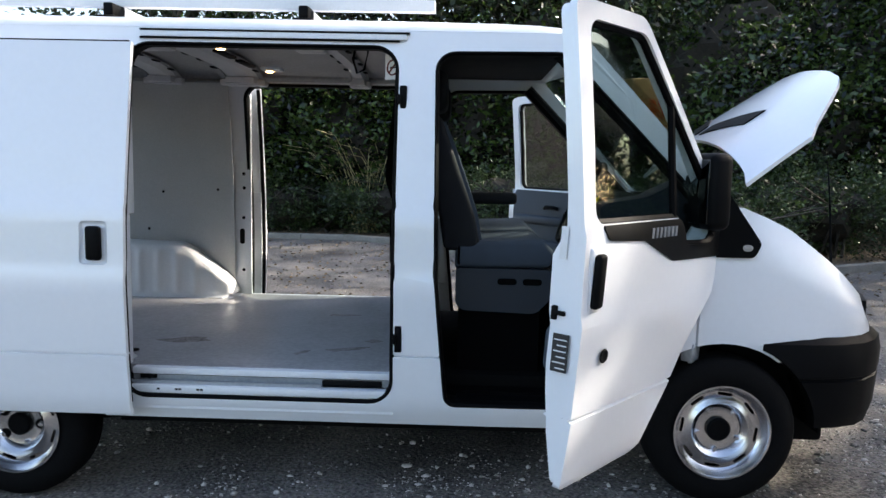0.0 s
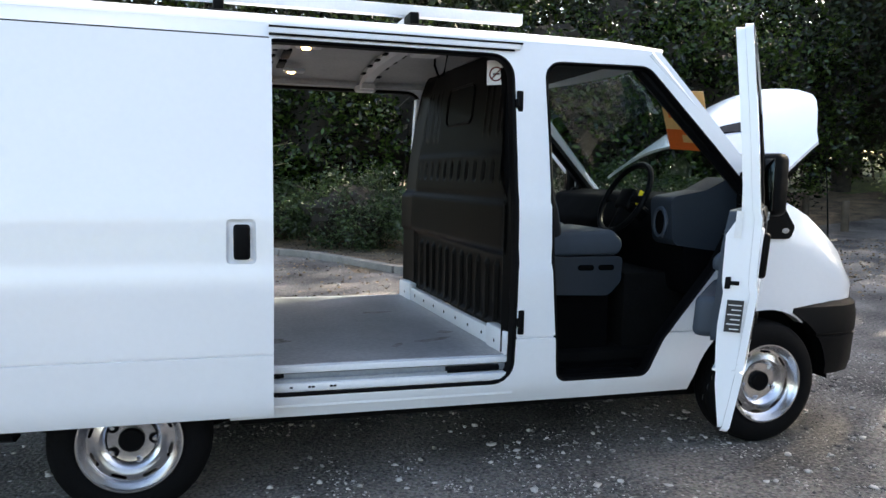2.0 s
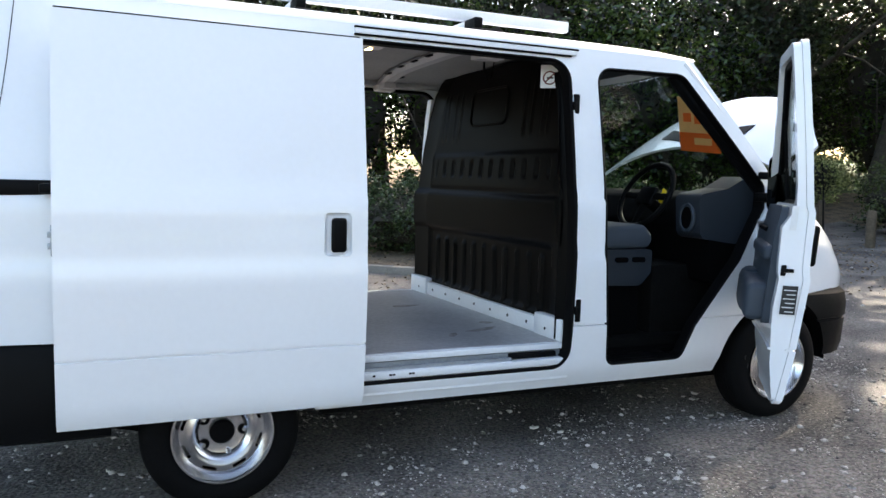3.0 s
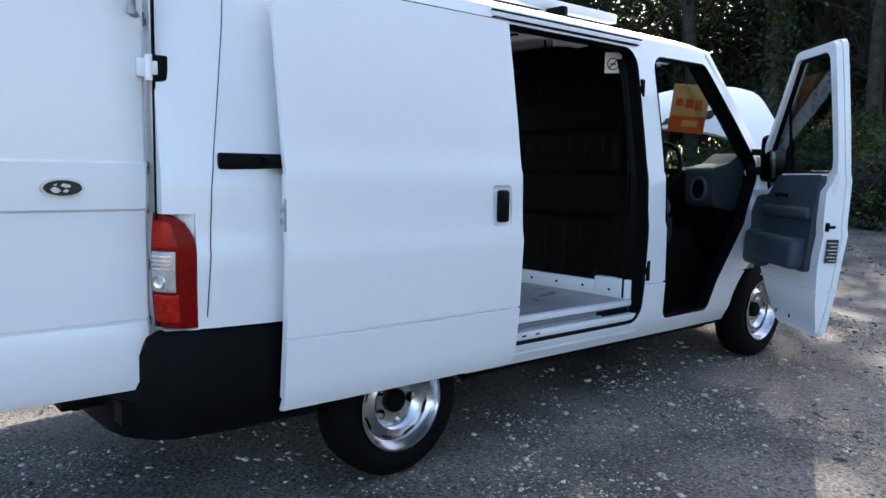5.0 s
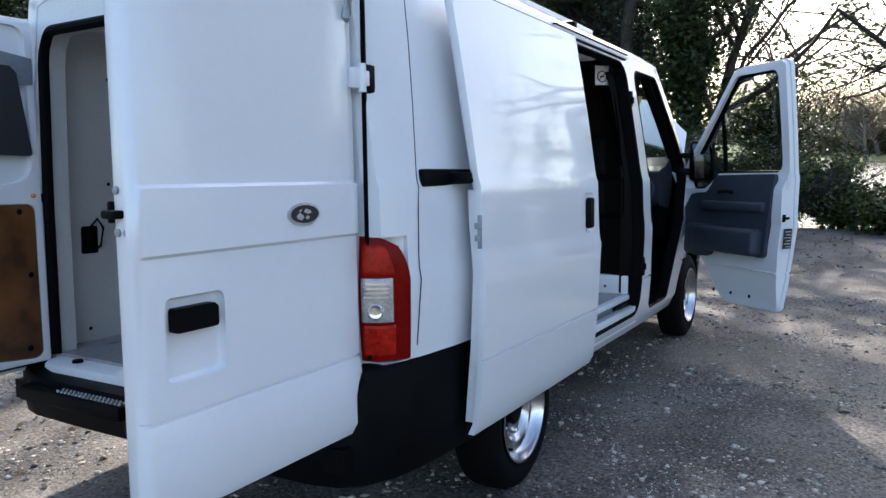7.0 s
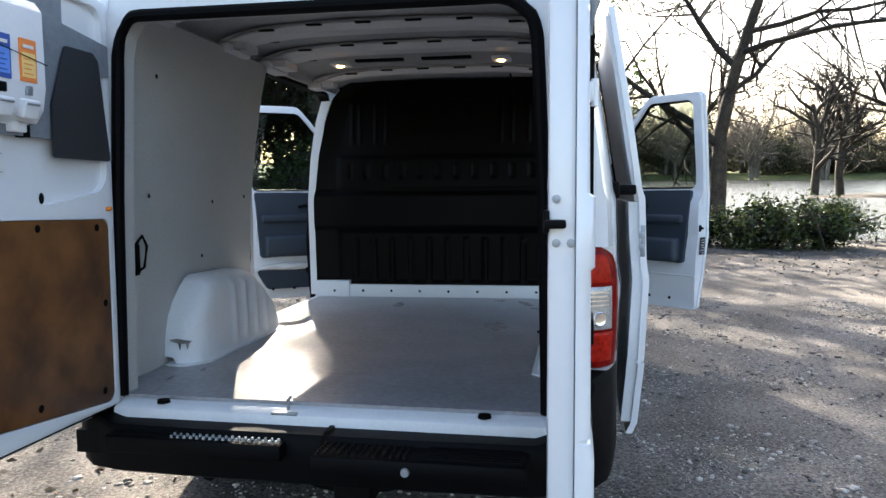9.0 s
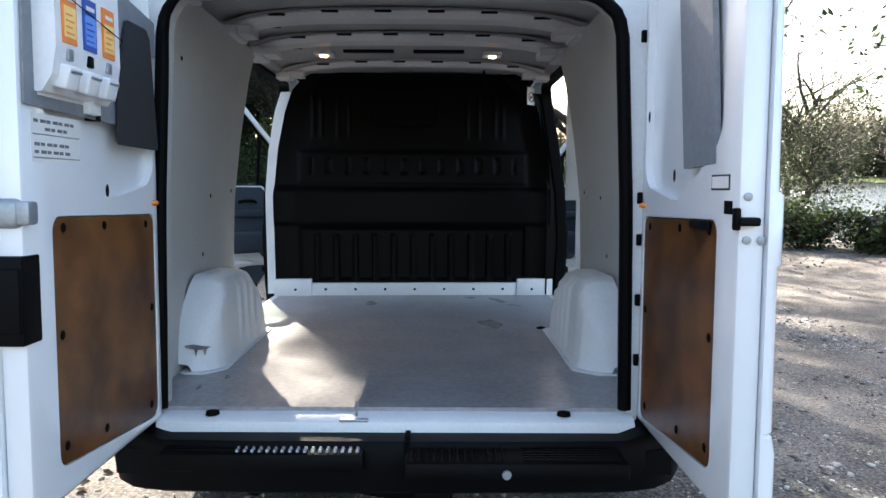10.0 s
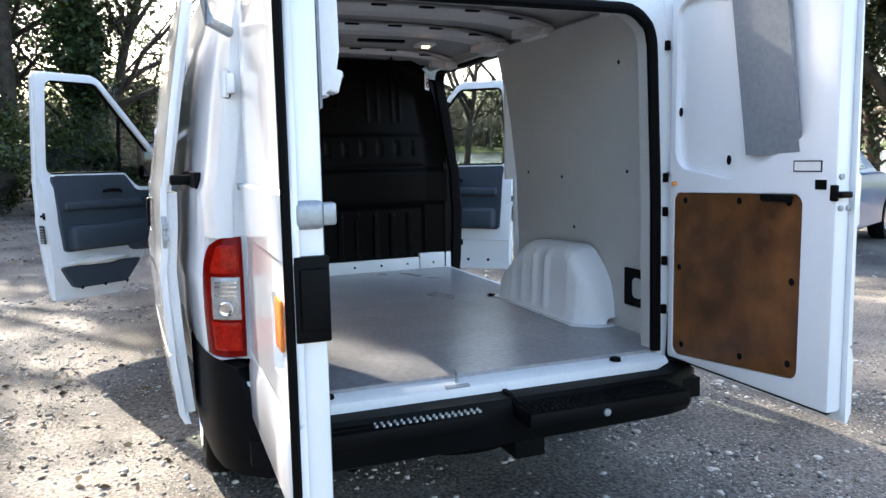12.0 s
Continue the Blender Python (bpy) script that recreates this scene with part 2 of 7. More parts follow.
def part(name, bm, mat, parent, label="", smooth=35, frame_of=None):
    """Link a bmesh as one mesh object under a thing or under a part."""
    if frame_of is not None:
        moved(bm, frame_of)
    me = to_mesh(bm, name)
    me.materials.append(mat)
    me.polygons.foreach_set("use_smooth", [bool(smooth)] * len(me.polygons))
    if smooth:
        me.set_sharp_from_angle(angle=radians(smooth))
    ob = new(name, me)
    ob.parent = parent
    return tagged(ob, label) if label else ob


def thing(name, label, category, group="", kind=""):
    return tagged(new(name), label, category, group, kind)


def lone(name, bm, mat, label, category, group="", kind="", smooth=35):
    return tagged(part(name, bm, mat, None, "", smooth), label, category, group, kind)


def smooth_step(a, b, x):
    t = max(0.0, min(1.0, (x - a) / (b - a)))
    return t * t * (3 - 2 * t)


def lerp(table, x):
    if x <= table[0][0]:
        return table[0][1]
    for (a, p), (b, q) in zip(table, table[1:]):
        if x <= b:
            return p + (q - p) * (x - a) / (b - a)
    return table[-1][1]

# ---- the van: x ahead from the rear axle, y to its left, z up; the empty body sits slightly nose-down ----
VB = Matrix.Translation((0.4, 0, 0.57)) @ Matrix.Rotation(radians(1.35), 4, "Y") @ Matrix.Translation((-0.4, 0, -0.57))
van = thing("van", "white panel van with every door and the bonnet open, on gravel", "van")


SLIM = {"left": True}


def slim(bm):
    """The van stands a little off the axis: its left flank closes in on it towards the tail."""
    for v in bm.verts:
        if v.co.y > 0.62:
            v.co.y -= 0.05 * min(1.0, (v.co.y - 0.62) / 0.10) * max(0.0, min(1.0, (0.75 - v.co.x) / 1.5))
    return bm


def vp(name, bm, mat, parent=None, label="", smooth=35):
    if SLIM["left"]:
        slim(bm)
    return part(name, bm, mat, parent or van, label, smooth, VB)


def sided(bm, s):
    """Pieces are shaped for the right-hand side (y below 0); s = 1 mirrors them to the left."""
    return mirror(bm) if s > 0 else bm


HALF = [(0.35, 0.91), (0.40, 0.935), (0.44, 0.953), (0.60, 0.970), (0.652, 0.975), (0.655, 0.962), (0.661, 0.962), (0.664, 0.974), (0.90, 0.985), (0.955, 0.988), (0.99, 0.980), (1.03, 0.977), (1.235, 0.970), (1.262, 0.960), (1.5, 0.925), (1.7, 0.892), (1.93, 0.852), (1.965, 0.845)]
TAPER = [(-0.95, 0.945), (-0.90, 0.962), (-0.80, 0.983), (-0.6, 0.997), (-0.3, 1.0), (2.0, 1.0), (2.6, 0.985), (2.85, 0.972), (3.1, 0.955), (3.3, 0.925), (3.45, 0.885), (3.55, 0.83), (3.62, 0.75)]
ZS = [0.352, 0.375, 0.40, 0.44, 0.50, 0.55, 0.60, 0.652, 0.655, 0.661, 0.664, 0.75, 0.83, 0.90, 0.955, 0.99, 1.03, 1.10, 1.17, 1.235, 1.262, 1.35, 1.42, 1.5, 1.6, 1.7, 1.8, 1.87, 1.93, 1.965]


def hw(z, x=1.0):
    return lerp(HALF, z) * lerp(TAPER, x)


def slab(outer, inner, nu, nv):
    """A closed solid between two surfaces of (u, v)."""
    bm = bmesh.new()
    A = [[bm.verts.new(outer(i, j)) for j in range(nv)] for i in range(nu)]
    C = [[bm.verts.new(inner(i, j)) for j in range(nv)] for i in range(nu)]
    for G in (A, C):
        for i in range(nu - 1):
            for j in range(nv - 1):
                bm.faces.new((G[i][j], G[i + 1][j], G[i + 1][j + 1], G[i][j + 1]))
    rim = [(i, 0) for i in range(nu)] + [(nu - 1, j) for j in range(1, nv)] + [(i, nv - 1) for i in range(nu - 2, -1, -1)] + [(0, j) for j in range(nv - 2, 0, -1)]
    for (a, b), (c, d) in zip(rim, rim[1:] + rim[:1]):
        bm.faces.new((A[a][b], A[c][d], C[c][d], C[a][b]))
    bmesh.ops.recalc_face_normals(bm, faces=bm.faces)
    return bm


def side_slab(xs, zs, thick, out=0.0):
    return slab(lambda i, j: (xs[i], -hw(zs[j], xs[i]) - out, zs[j]), lambda i, j: (xs[i], -hw(zs[j], xs[i]) - out + thick, zs[j]), len(xs), len(zs))


def span(a, b, n):
    return [a + (b - a) * i / n for i in range(n + 1)]


def wheel_cut(x, r, z=0.34):
    return moved(lathe([(r, -1.3), (r, -0.55)], 48, "y", True), Matrix.Translation((x, 0, z)))


def seal_band(outline):
    """A rubber lip that lines the reveal of an opening in the side."""
    bm, path = bmesh.new(), []
    for k, (x, z) in enumerate(outline):
        x2, z2 = outline[(k + 1) % len(outline)]
        n = max(1, int(math.hypot(x2 - x, z2 - z) / 0.08))
        path += [Vector((x + (x2 - x) * q / n, z + (z2 - z) * q / n)) for q in range(n)]
    mid = sum(path, Vector((0, 0))) / len(path)
    rings = []
    for k, p in enumerate(path):
        d = (path[(k + 1) % len(path)] - path[k - 1]).normalized()
        inward = Vector((-d.y, d.x))
        if inward.dot(mid - p) < 0:
            inward.negate()
        ring = []
        for off, deep in ((-0.004, 0.002), (0.006, -0.004), (0.014, 0.004), (0.016, 0.03), (0.014, 0.062), (-0.004, 0.062)):
            q = p + inward * off
            ring.append(bm.verts.new((q.x, -hw(p.y, p.x) + deep, q.y)))
        rings.append(ring)
    for A, C in zip(rings, rings[1:] + rings[:1]):
        for j in range(6):
            bm.faces.new((A[j], A[(j + 1) % 6], C[(j + 1) % 6], C[j]))
    bmesh.ops.recalc_face_normals(bm, faces=bm.faces)
    return bm


SLIDE = rect(0.48, 1.60, 0.45, 1.905, 0.10, 8)
CAB = rounded([(1.81, 0.445), (2.275, 0.445), (2.35, 0.62), (2.62, 0.96), (2.78, 1.22), (2.80, 1.34), (2.275, 1.893), (1.745, 1.885), (1.76, 0.97)], [0.05, 0.06, 0.15, 0.3, 0.05, 0.05, 0.10, 0.08, 0.15], 6)
def gap_x(z):
    return lerp([(0.72, -0.812), (1.2, -0.787), (1.7, -0.717), (1.95, -0.69)], z)


SCREEN = [(2.345, 1.955), (2.96, 1.275), (3.4, 1.275), (3.4, 2.3), (2.345, 2.3)]
CLAD = [(-1.2, 0.2), (-0.36, 0.2), (-0.36, 0.705), (-1.2, 0.715)]

for s in (-1, 1):
    # side wall with its two door openings and wheel arches
    wall = side_slab([-0.94, -0.92, -0.89, -0.85, -0.78, -0.7, -0.6] + span(-0.4, 2.0, 12) + [2.2, 2.35, 2.5, 2.6, 2.7, 2.76, 2.82], ZS, 0.055)
    wall = cut(wall, prism(SLIDE, -1.3, -0.5), prism(CAB, -1.3, -0.5), prism(SCREEN, -1.3, -0.5), prism(CLAD, -1.3, -0.5), box(-1.2, -0.842, -1.3, -0.7, 0.712, 1.09), wheel_cut(0, 0.385), wheel_cut(2.933, 0.40))
    vp("side_wall", sided(wall, s), M_PAINT)
    # rubber seals round both openings, on the body's skin
    for name, outline in (("door_seal", SLIDE), ("door_seal", CAB)):
        vp(name, sided(seal_band(outline), s), M_RUBBER)
    # inner pillar behind the sliding door opening, sill and step
    vp("floor_edge", sided(box(0.50, 1.59, -0.905, -0.80, 0.535, 0.562, 0.003), s), M_JAMB)
    vp("outer_lip", sided(box(0.50, 1.59, -0.95, -0.90, 0.47, 0.50, 0.003), s), M_JAMB)
    vp("sill_panel", sided(box(0.48, 1.60, -0.94, -0.80, 0.40, 0.468), s), M_JAMB)
    vp("door_track", sided(merged(box(0.50, 1.58, -0.895, -0.885, 0.50, 0.53), box(0.50, 1.58, -0.86, -0.85, 0.50, 0.53), box(0.50, 1.30, -0.93, -0.92, 0.50, 0.515)), s), M_GALV)
    for k in range(5):
        vp("sill_screw", sided(box(0.62 + 0.045 * k + 0.03 * (k % 2), 0.632 + 0.045 * k + 0.03 * (k % 2), -0.952, -0.948, 0.482, 0.490), s), M_PLASTIC)
    vp("roller_stop", sided(merged(box(0.53, 0.60, -0.905, -0.885, 0.515, 0.537, 0.004), tube([(0.575, -0.905, 0.526), (0.575, -0.915, 0.526)], 0.010, 10)), s), M_PLASTIC)
    vp("track_slot", sided(box(1.30, 1.55, -0.915, -0.87, 0.503, 0.528, 0.006), s), M_PLASTIC)
    vp("cab_step", sided(merged(box(1.86, 2.27, -0.92, -0.70, 0.41, 0.456, 0.008), box(1.95, 2.2, -0.918, -0.90, 0.45, 0.462)), s), M_PLASTIC)
    # catches on the central pillar
    for z in (0.73, 1.69):
        vp("door_catch", sided(merged(box(1.605, 1.635, -hw(z) - 0.006, -hw(z) + 0.02, z - 0.055, z + 0.055, 0.006), box(1.598, 1.612, -hw(z) - 0.02, -hw(z) + 0.01, z - 0.02, z + 0.02, 0.004)), s), M_PLASTIC)
    # gutter rail over the sliding door
    rail = vp("door_rail", sided(merged(box(0.545, 1.63, -0.860, -0.845, 1.926, 1.950, 0.004), box(0.55, 1.62, -0.868, -0.853, 1.926, 1.931)), s), M_JAMB)
    # black strips paint the thin shadow lines above and below the rail
    vp("rail_gasket", sided(merged(box(0.545, 1.64, -0.862, -0.845, 1.9505, 1.957), box(0.545, 1.60, -0.864, -0.845, 1.918, 1.925)), s), M_RUBBER, rail)
    if s < 0:
        vp("panel_gap", sided(tube([(gap_x(z), -hw(z, gap_x(z)) - 0.0004, z) for z in ZS if 0.715 < z < 1.95], 0.0016, 6), s), M_RUBBER)
    # rear slide rail, a dark slot in the quarter panel
    vp("slide_rail", sided(box(-0.765, -0.25, -hw(1.26) - 0.006, -hw(1.26) + 0.02, 1.235, 1.29, 0.008), s), M_PLASTIC)
    # front wing
    def wing_top(x):
        return lerp([(2.84, 1.30), (3.02, 1.285), (3.2, 1.20), (3.4, 1.06), (3.55, 0.93), (3.62, 0.84)], x)
    wx = [2.83, 2.90, 3.0, 3.1, 3.2, 3.3, 3.38, 3.45, 3.5, 3.55, 3.59, 3.62]
    wing = slab(lambda i, j: (wx[i], -hw(0.66 + 0.45 * j / 8, wx[i]) + (0.02 if j > 6 else 0) * (j - 6), 0.66 + (wing_top(wx[i]) - 0.66) * j / 8), lambda i, j: (wx[i] - 0.01, -hw(0.66 + 0.45 * j / 8, wx[i]) + 0.05 + (0.03 if j > 6 else 0) * (j - 6), 0.66 + (wing_top(wx[i]) - 0.02 - 0.66) * j / 8), len(wx), 9)
    vp("front_wing", sided(cut(wing, wheel_cut(2.933, 0.40)), s), M_PAINT)
    vp("wing_trim", sided(prism(rounded([(2.832, 1.092), (3.03, 1.092), (3.055, 1.15), (2.915, 1.345), (2.832, 1.345)], [0.01, 0.03, 0.03, 0.01, 0.01], 4), -0.962, -0.93), s), M_PLASTIC)
    vp("side_repeater", sided(moved(lathe([(0.028, -0.012), (0.026, -0.006), (0.018, 0.0), (0, 0.001)], 20), Matrix.Translation((3.0, -0.962, 1.132)) @ Matrix.Diagonal((1.15, -1, 0.75, 1))), s), M_CLEAR)
    # inner wheel arches
    def upper(bm):
        bmesh.ops.delete(bm, geom=[v for v in bm.verts if v.co.z < 0.33], context="VERTS")
        return bm
    for x in (0.0, 2.933):
        vp("arch_liner", sided(upper(moved(lathe([(0.43 if x else 0.35, -0.90), (0.43 if x else 0.35, -0.60 if x else -0.72), (0.05, -0.60 if x else -0.72)], 40), Matrix.Translation((x, 0, 0.36)))), s), M_RUBBER)
    vp("headlight", sided(slab(lambda i, j: (3.615 + 0.012 * i, -0.70 + 0.05 * i, 0.70 + 0.05 * j), lambda i, j: (3.55 + 0.012 * i, -0.66 + 0.05 * i, 0.70 + 0.05 * j), 6, 4), s), M_CLEAR)

# roof
RY = [(-0.846, 1.965), (-0.836, 1.985), (-0.812, 2.003), (-0.77, 2.016), (-0.7, 2.027), (-0.5, 2.04), (-0.25, 2.048), (0, 2.051), (0.25, 2.048), (0.5, 2.04), (0.7, 2.027), (0.77, 2.016), (0.812, 2.003), (0.836, 1.985), (0.846, 1.965)]
rx = [-0.94, -0.925, -0.88, -0.8, -0.6, -0.3, 0.1, 0.5, 0.9, 1.3, 1.7, 2.0, 2.15, 2.25, 2.31, 2.35]


def roof_z(x, z):
    return 1.965 + (z - 1.965) * lerp([(-0.94, 0.55), (-0.88, 0.85), (-0.7, 1.0), (1.9, 1.0), (2.15, 0.85), (2.35, 0.45)], x)


def roof_y(x, y):
    return y * lerp(TAPER, x)


def roof_x(x, y):
    return x + 0.22 * max(0.0, (x - 1.9) / 0.45) * (1 - (y / 0.85) ** 2)


vp("roof", slab(lambda i, j: (roof_x(rx[i], RY[j][0]), roof_y(rx[i], RY[j][0]), roof_z(rx[i], RY[j][1])), lambda i, j: (roof_x(rx[i], RY[j][0]), roof_y(rx[i], RY[j][0]) * 0.955, roof_z(rx[i], RY[j][1]) - 0.035), len(rx), len(RY)), M_PAINT)
# sheet added under the white roof to carry the darkened ceiling colour
RL = [-0.84, -0.5, 0.1, 0.7, 1.2, 1.66]
vp("dimmed_roof_sheet", slab(lambda i, j: (RL[i], RY[j][0] * 0.93, RY[j][1] - 0.044), lambda i, j: (RL[i], RY[j][0] * 0.93, RY[j][1] - 0.040), len(RL), len(RY)), M_CEIL)

# rear frame with the opening, seal and sill
OPEN_R = rounded([(-0.755, 0.535), (0.775, 0.535), (0.770, 1.20), (0.738, 1.855), (-0.715, 1.855), (-0.745, 1.20)], [0.03, 0.03, 0.3, 0.13, 0.13, 0.3], 8)
outline = [(-0.80, 0.50), (-0.80, 0.712)] + [(-hw(z, -0.93) + 0.004, z) for z in (0.718, 0.8, 0.955, 1.03, 1.24, 1.262, 1.5, 1.7, 1.93)] + [(-0.80, 1.965), (-0.76, 1.985), (0, 2.01)]
outline = outline + [(-y, z) for y, z in outline[-2::-1]]
vp("rear_frame", cut(prism(outline, -0.935, -0.85, "x"), prism(OPEN_R, -1.2, -0.5, "x"), box(-1.2, -0.7, -1.2, -0.846, 0.70, 1.09), box(-1.2, -0.7, 0.846, 1.2, 0.70, 1.09)), M_JAMB)
for s in (-1, 1):
    vp("lamp_housing", sided(prism([(-0.935, -0.83), (-0.925, -0.85), (-0.86, -0.93), (-0.83, -0.94), (-0.83, -0.83)], 0.705, 1.096, "z"), s), M_PAINT)
    if s < 0:
        # black strip paints the shaded jamb in the gap beside the door
        vp("jamb_seal", box(-0.943, -0.936, -0.880, -0.866, 0.72, 1.84), M_RUBBER)
side_up = [(-0.755 + 0.01 * (z - 0.56) / 0.64 if z < 1.2 else -0.745 + 0.03 * (z - 1.2) / 0.655, z) for z in span(0.565, 1.72, 12)]
corner = [(-0.718 + 0.13 * (1 - math.cos(w)), 1.725 + 0.13 * math.sin(w)) for w in span(0.1, math.pi / 2, 7)]
half_path = side_up + corner
seal_path = [(-0.938, y, z) for y, z in half_path] + [(-0.938, -y, z) for y, z in half_path[::-1]]
vp("rear_seal", tube([(x, y * 0.985 + (0.022 if y > 0 else 0), z - (0.008 if z > 1.8 else 0)) for x, y, z in seal_path], 0.021, 10), M_RUBBER)
RV = [(y * 0.985 + (0.022 if y > 0 else 0), z - (0.008 if z > 1.8 else 0)) for _, y, z in seal_path]
vp("reveal_trim", slab(lambda i, j: (-0.932 + 0.041 * i, RV[j][0] * 0.996, RV[j][1] - (0.004 if RV[j][1] > 1.8 else 0)), lambda i, j: (-0.932 + 0.041 * i, RV[j][0] * 1.006, RV[j][1]), 3, len(RV)), M_LINING)
for s in (-1, 1):
    for z in ((0.725, 0.914, 1.102, 1.231, 1.72) if s < 0 else (0.62, 1.20)):
        vp("jamb_buffer", sided(box(-0.953, -0.934, -0.785, -0.767, z - 0.018, z + 0.018, 0.004), s), M_RUBBER)
vp("rear_sill", merged(prism([(-0.992, 0.48), (-0.85, 0.48), (-0.85, 0.5635), (-0.915, 0.5635), (-0.920, 0.553), (-0.972, 0.546), (-0.988, 0.535), (-0.992, 0.52)], -0.765, 0.765, "y")), M_JAMB)
for y in (-0.55, 0.55):
    vp("sill_buffer", moved(lathe([(0.022, 0), (0.02, 0.01), (0.0, 0.012)], 16, "z"), Matrix.Translation((-0.955, y, 0.55))), M_RUBBER)
vp("sill_striker", merged(box(-0.99, -0.92, 0.06, 0.15, 0.535, 0.545, 0.003), tube([(-0.96, 0.10, 0.54), (-0.96, 0.10, 0.58), (-0.94, 0.10, 0.585)], 0.006, 8)), M_GALV)

# load floor, linings, ceiling bows, wheel boxes, bulkhead
vp("load_floor", merged(box(-0.925, 1.66, -0.868, 0.868, 0.53, 0.565)), M_FLOOR, label="worn grey painted plywood load floor")
LIN = [(0.565, 0.855), (0.9, 0.86), (1.2, 0.85), (1.5, 0.815), (1.75, 0.775), (1.90, 0.74)]
for s in (-1, 1):
    zs = [0.565, 0.7, 0.9, 1.05, 1.2, 1.35, 1.5, 1.62, 1.75, 1.85, 1.90]
    xs = [-0.86, -0.80, -0.7, -0.5, -0.2, 0.1, 0.33, 0.47 if s < 0 else 0.40]
    vp("side_lining", sided(slab(lambda i, j: (xs[i], -lerp(LIN, zs[j]) + (0.03 if i == 0 else 0), zs[j]), lambda i, j: (xs[i], -lerp(LIN, zs[j]) - 0.006, zs[j]), len(xs), len(zs)), s), M_LINING, label="pale hardboard side lining")
    if s < 0:
        vp("lining_trim", sided(merged(box(0.455, 0.475, -0.93, -0.835, 0.565, 1.2, 0.004), box(0.452, 0.47, -0.91, -0.78, 1.2, 1.88, 0.004)), s), M_JAMB)
    if s < 0:
        hole = vp("access_hole", prism(rect(-0.738, -0.575, 0.675, 0.838, 0.008, 3), -0.8555, -0.8505), M_RUBBER)
        vp("lamp_socket", merged(prism(rect(-0.705, -0.64, 0.715, 0.80, 0.02, 4), -0.851, -0.846), prism(rect(-0.735, -0.70, 0.69, 0.735, 0.006, 3), -0.851, -0.847)), M_LINING, hole)
    else:
        pillar = vp("door_pillar", sided(prism(rounded([(0.395, 0.56), (0.50, 0.56), (0.50, 1.86), (0.465, 1.86), (0.445, 1.62), (0.405, 1.52)], [0.005, 0.005, 0.02, 0.02, 0.08, 0.05], 5), -0.90, -0.882), s), M_JAMB)
        for px_, pz in ((0.455, 1.343), (0.456, 1.253), (0.452, 1.06), (0.45, 0.72)):
            vp("pillar_hole", sided(moved(lathe([(0.011, 0.0), (0.0, 0.001)], 12), Matrix.Translation((px_, -0.8812, pz))), s), M_RUBBER, pillar)
        vp("pillar_slot", sided(prism(rect(0.426, 0.458, 0.89, 0.99, 0.014, 4), -0.885, -0.8805), s), M_RUBBER, pillar)
        hole = vp("access_hole", mirror(prism(rect(-0.74, -0.66, 0.95, 1.07, 0.01, 3), -0.862, -0.8525)), M_RUBBER)
        vp("loose_wire", mirror(tube([(-0.70, -0.852, 1.06), (-0.67, -0.835, 1.10), (-0.645, -0.832, 1.06), (-0.66, -0.836, 0.98), (-0.70, -0.85, 0.96)], 0.006, 6)), M_RUBBER, hole)
        vp("rust_mark", mirror(prism([(-0.83, 0.668), (-0.80, 0.672), (-0.77, 0.667), (-0.735, 0.664), (-0.75, 0.656), (-0.757, 0.630), (-0.762, 0.654), (-0.785, 0.652), (-0.79, 0.625), (-0.796, 0.653), (-0.83, 0.66)], -0.498, -0.4925, "x")), M_STAIN)
        vp("tie_strip", mirror(box(-0.845, -0.80, -0.845, -0.83, 0.70, 1.45, 0.004)), M_LINING)
    for fx, fz in ((-0.6, 1.25), (-0.05, 1.22), (0.30, 1.24), (-0.62, 1.70), (-0.15, 0.98), (-0.72, 0.62)):
        vp("lining_fixing", sided(moved(lathe([(0.009, 0.002), (0.007, 0.004), (0, 0.0045)], 10), Matrix.Translation((fx, -lerp(LIN, fz) + 0.0005, fz))), s), M_PLASTIC)
    vp("box_flange", sided(slab(lambda i, j: (-0.525 + 0.98 * i / 12, -0.665 - 0.18 * j - (0.09 if i in (0, 12) else 0) * (1 - j), 0.5715 + 0.0), lambda i, j: (-0.525 + 0.98 * i / 12, -0.665 - 0.16 * j - (0.09 if i in (0, 12) else 0) * (1 - j), 0.5655), 13, 2), s), M_JAMB)

    def arch(u, v):
        x = -0.50 + 0.93 * u
        top = lerp([(0, 0.60), (0.012, 0.68), (0.04, 0.755), (0.13, 0.865), (0.17, 0.898), (0.22, 0.912), (0.60, 0.903), (0.65, 0.893), (0.70, 0.868), (0.92, 0.71), (0.965, 0.665), (0.985, 0.62), (1, 0.585)], u)
        rib = -0.012 * smooth_step(0.30, 0.34, u) * smooth_step(0.84, 0.80, u) * (0.5 + 0.5 * math.cos(u * 2 * math.pi / 0.125)) ** 2
        inn = lerp([(0, -0.80), (0.02, -0.755), (0.05, -0.72), (0.10, -0.695), (0.17, -0.685), (0.88, -0.685), (0.96, -0.70), (1, -0.72)], u)
        sec = [(-0.005, 0.0), (0.0, 0.07), (0.006 + rib, 0.13), (0.012 + rib, 0.5), (0.02 + rib, 0.82), (0.045, 0.95), (0.085, 1.0), (0.16, 1.0)]
        k = v * (len(sec) - 1)
        a, b = sec[int(min(k, len(sec) - 2))], sec[int(min(k, len(sec) - 2)) + 1]
        f = k - int(min(k, len(sec) - 2))
        return (x, inn - (a[0] + (b[0] - a[0]) * f), 0.565 + (top - 0.565) * (a[1] + (b[1] - a[1]) * f))
    vp("wheel_box", sided(sheet(arch, 110, 21), s), M_JAMB, smooth=50)
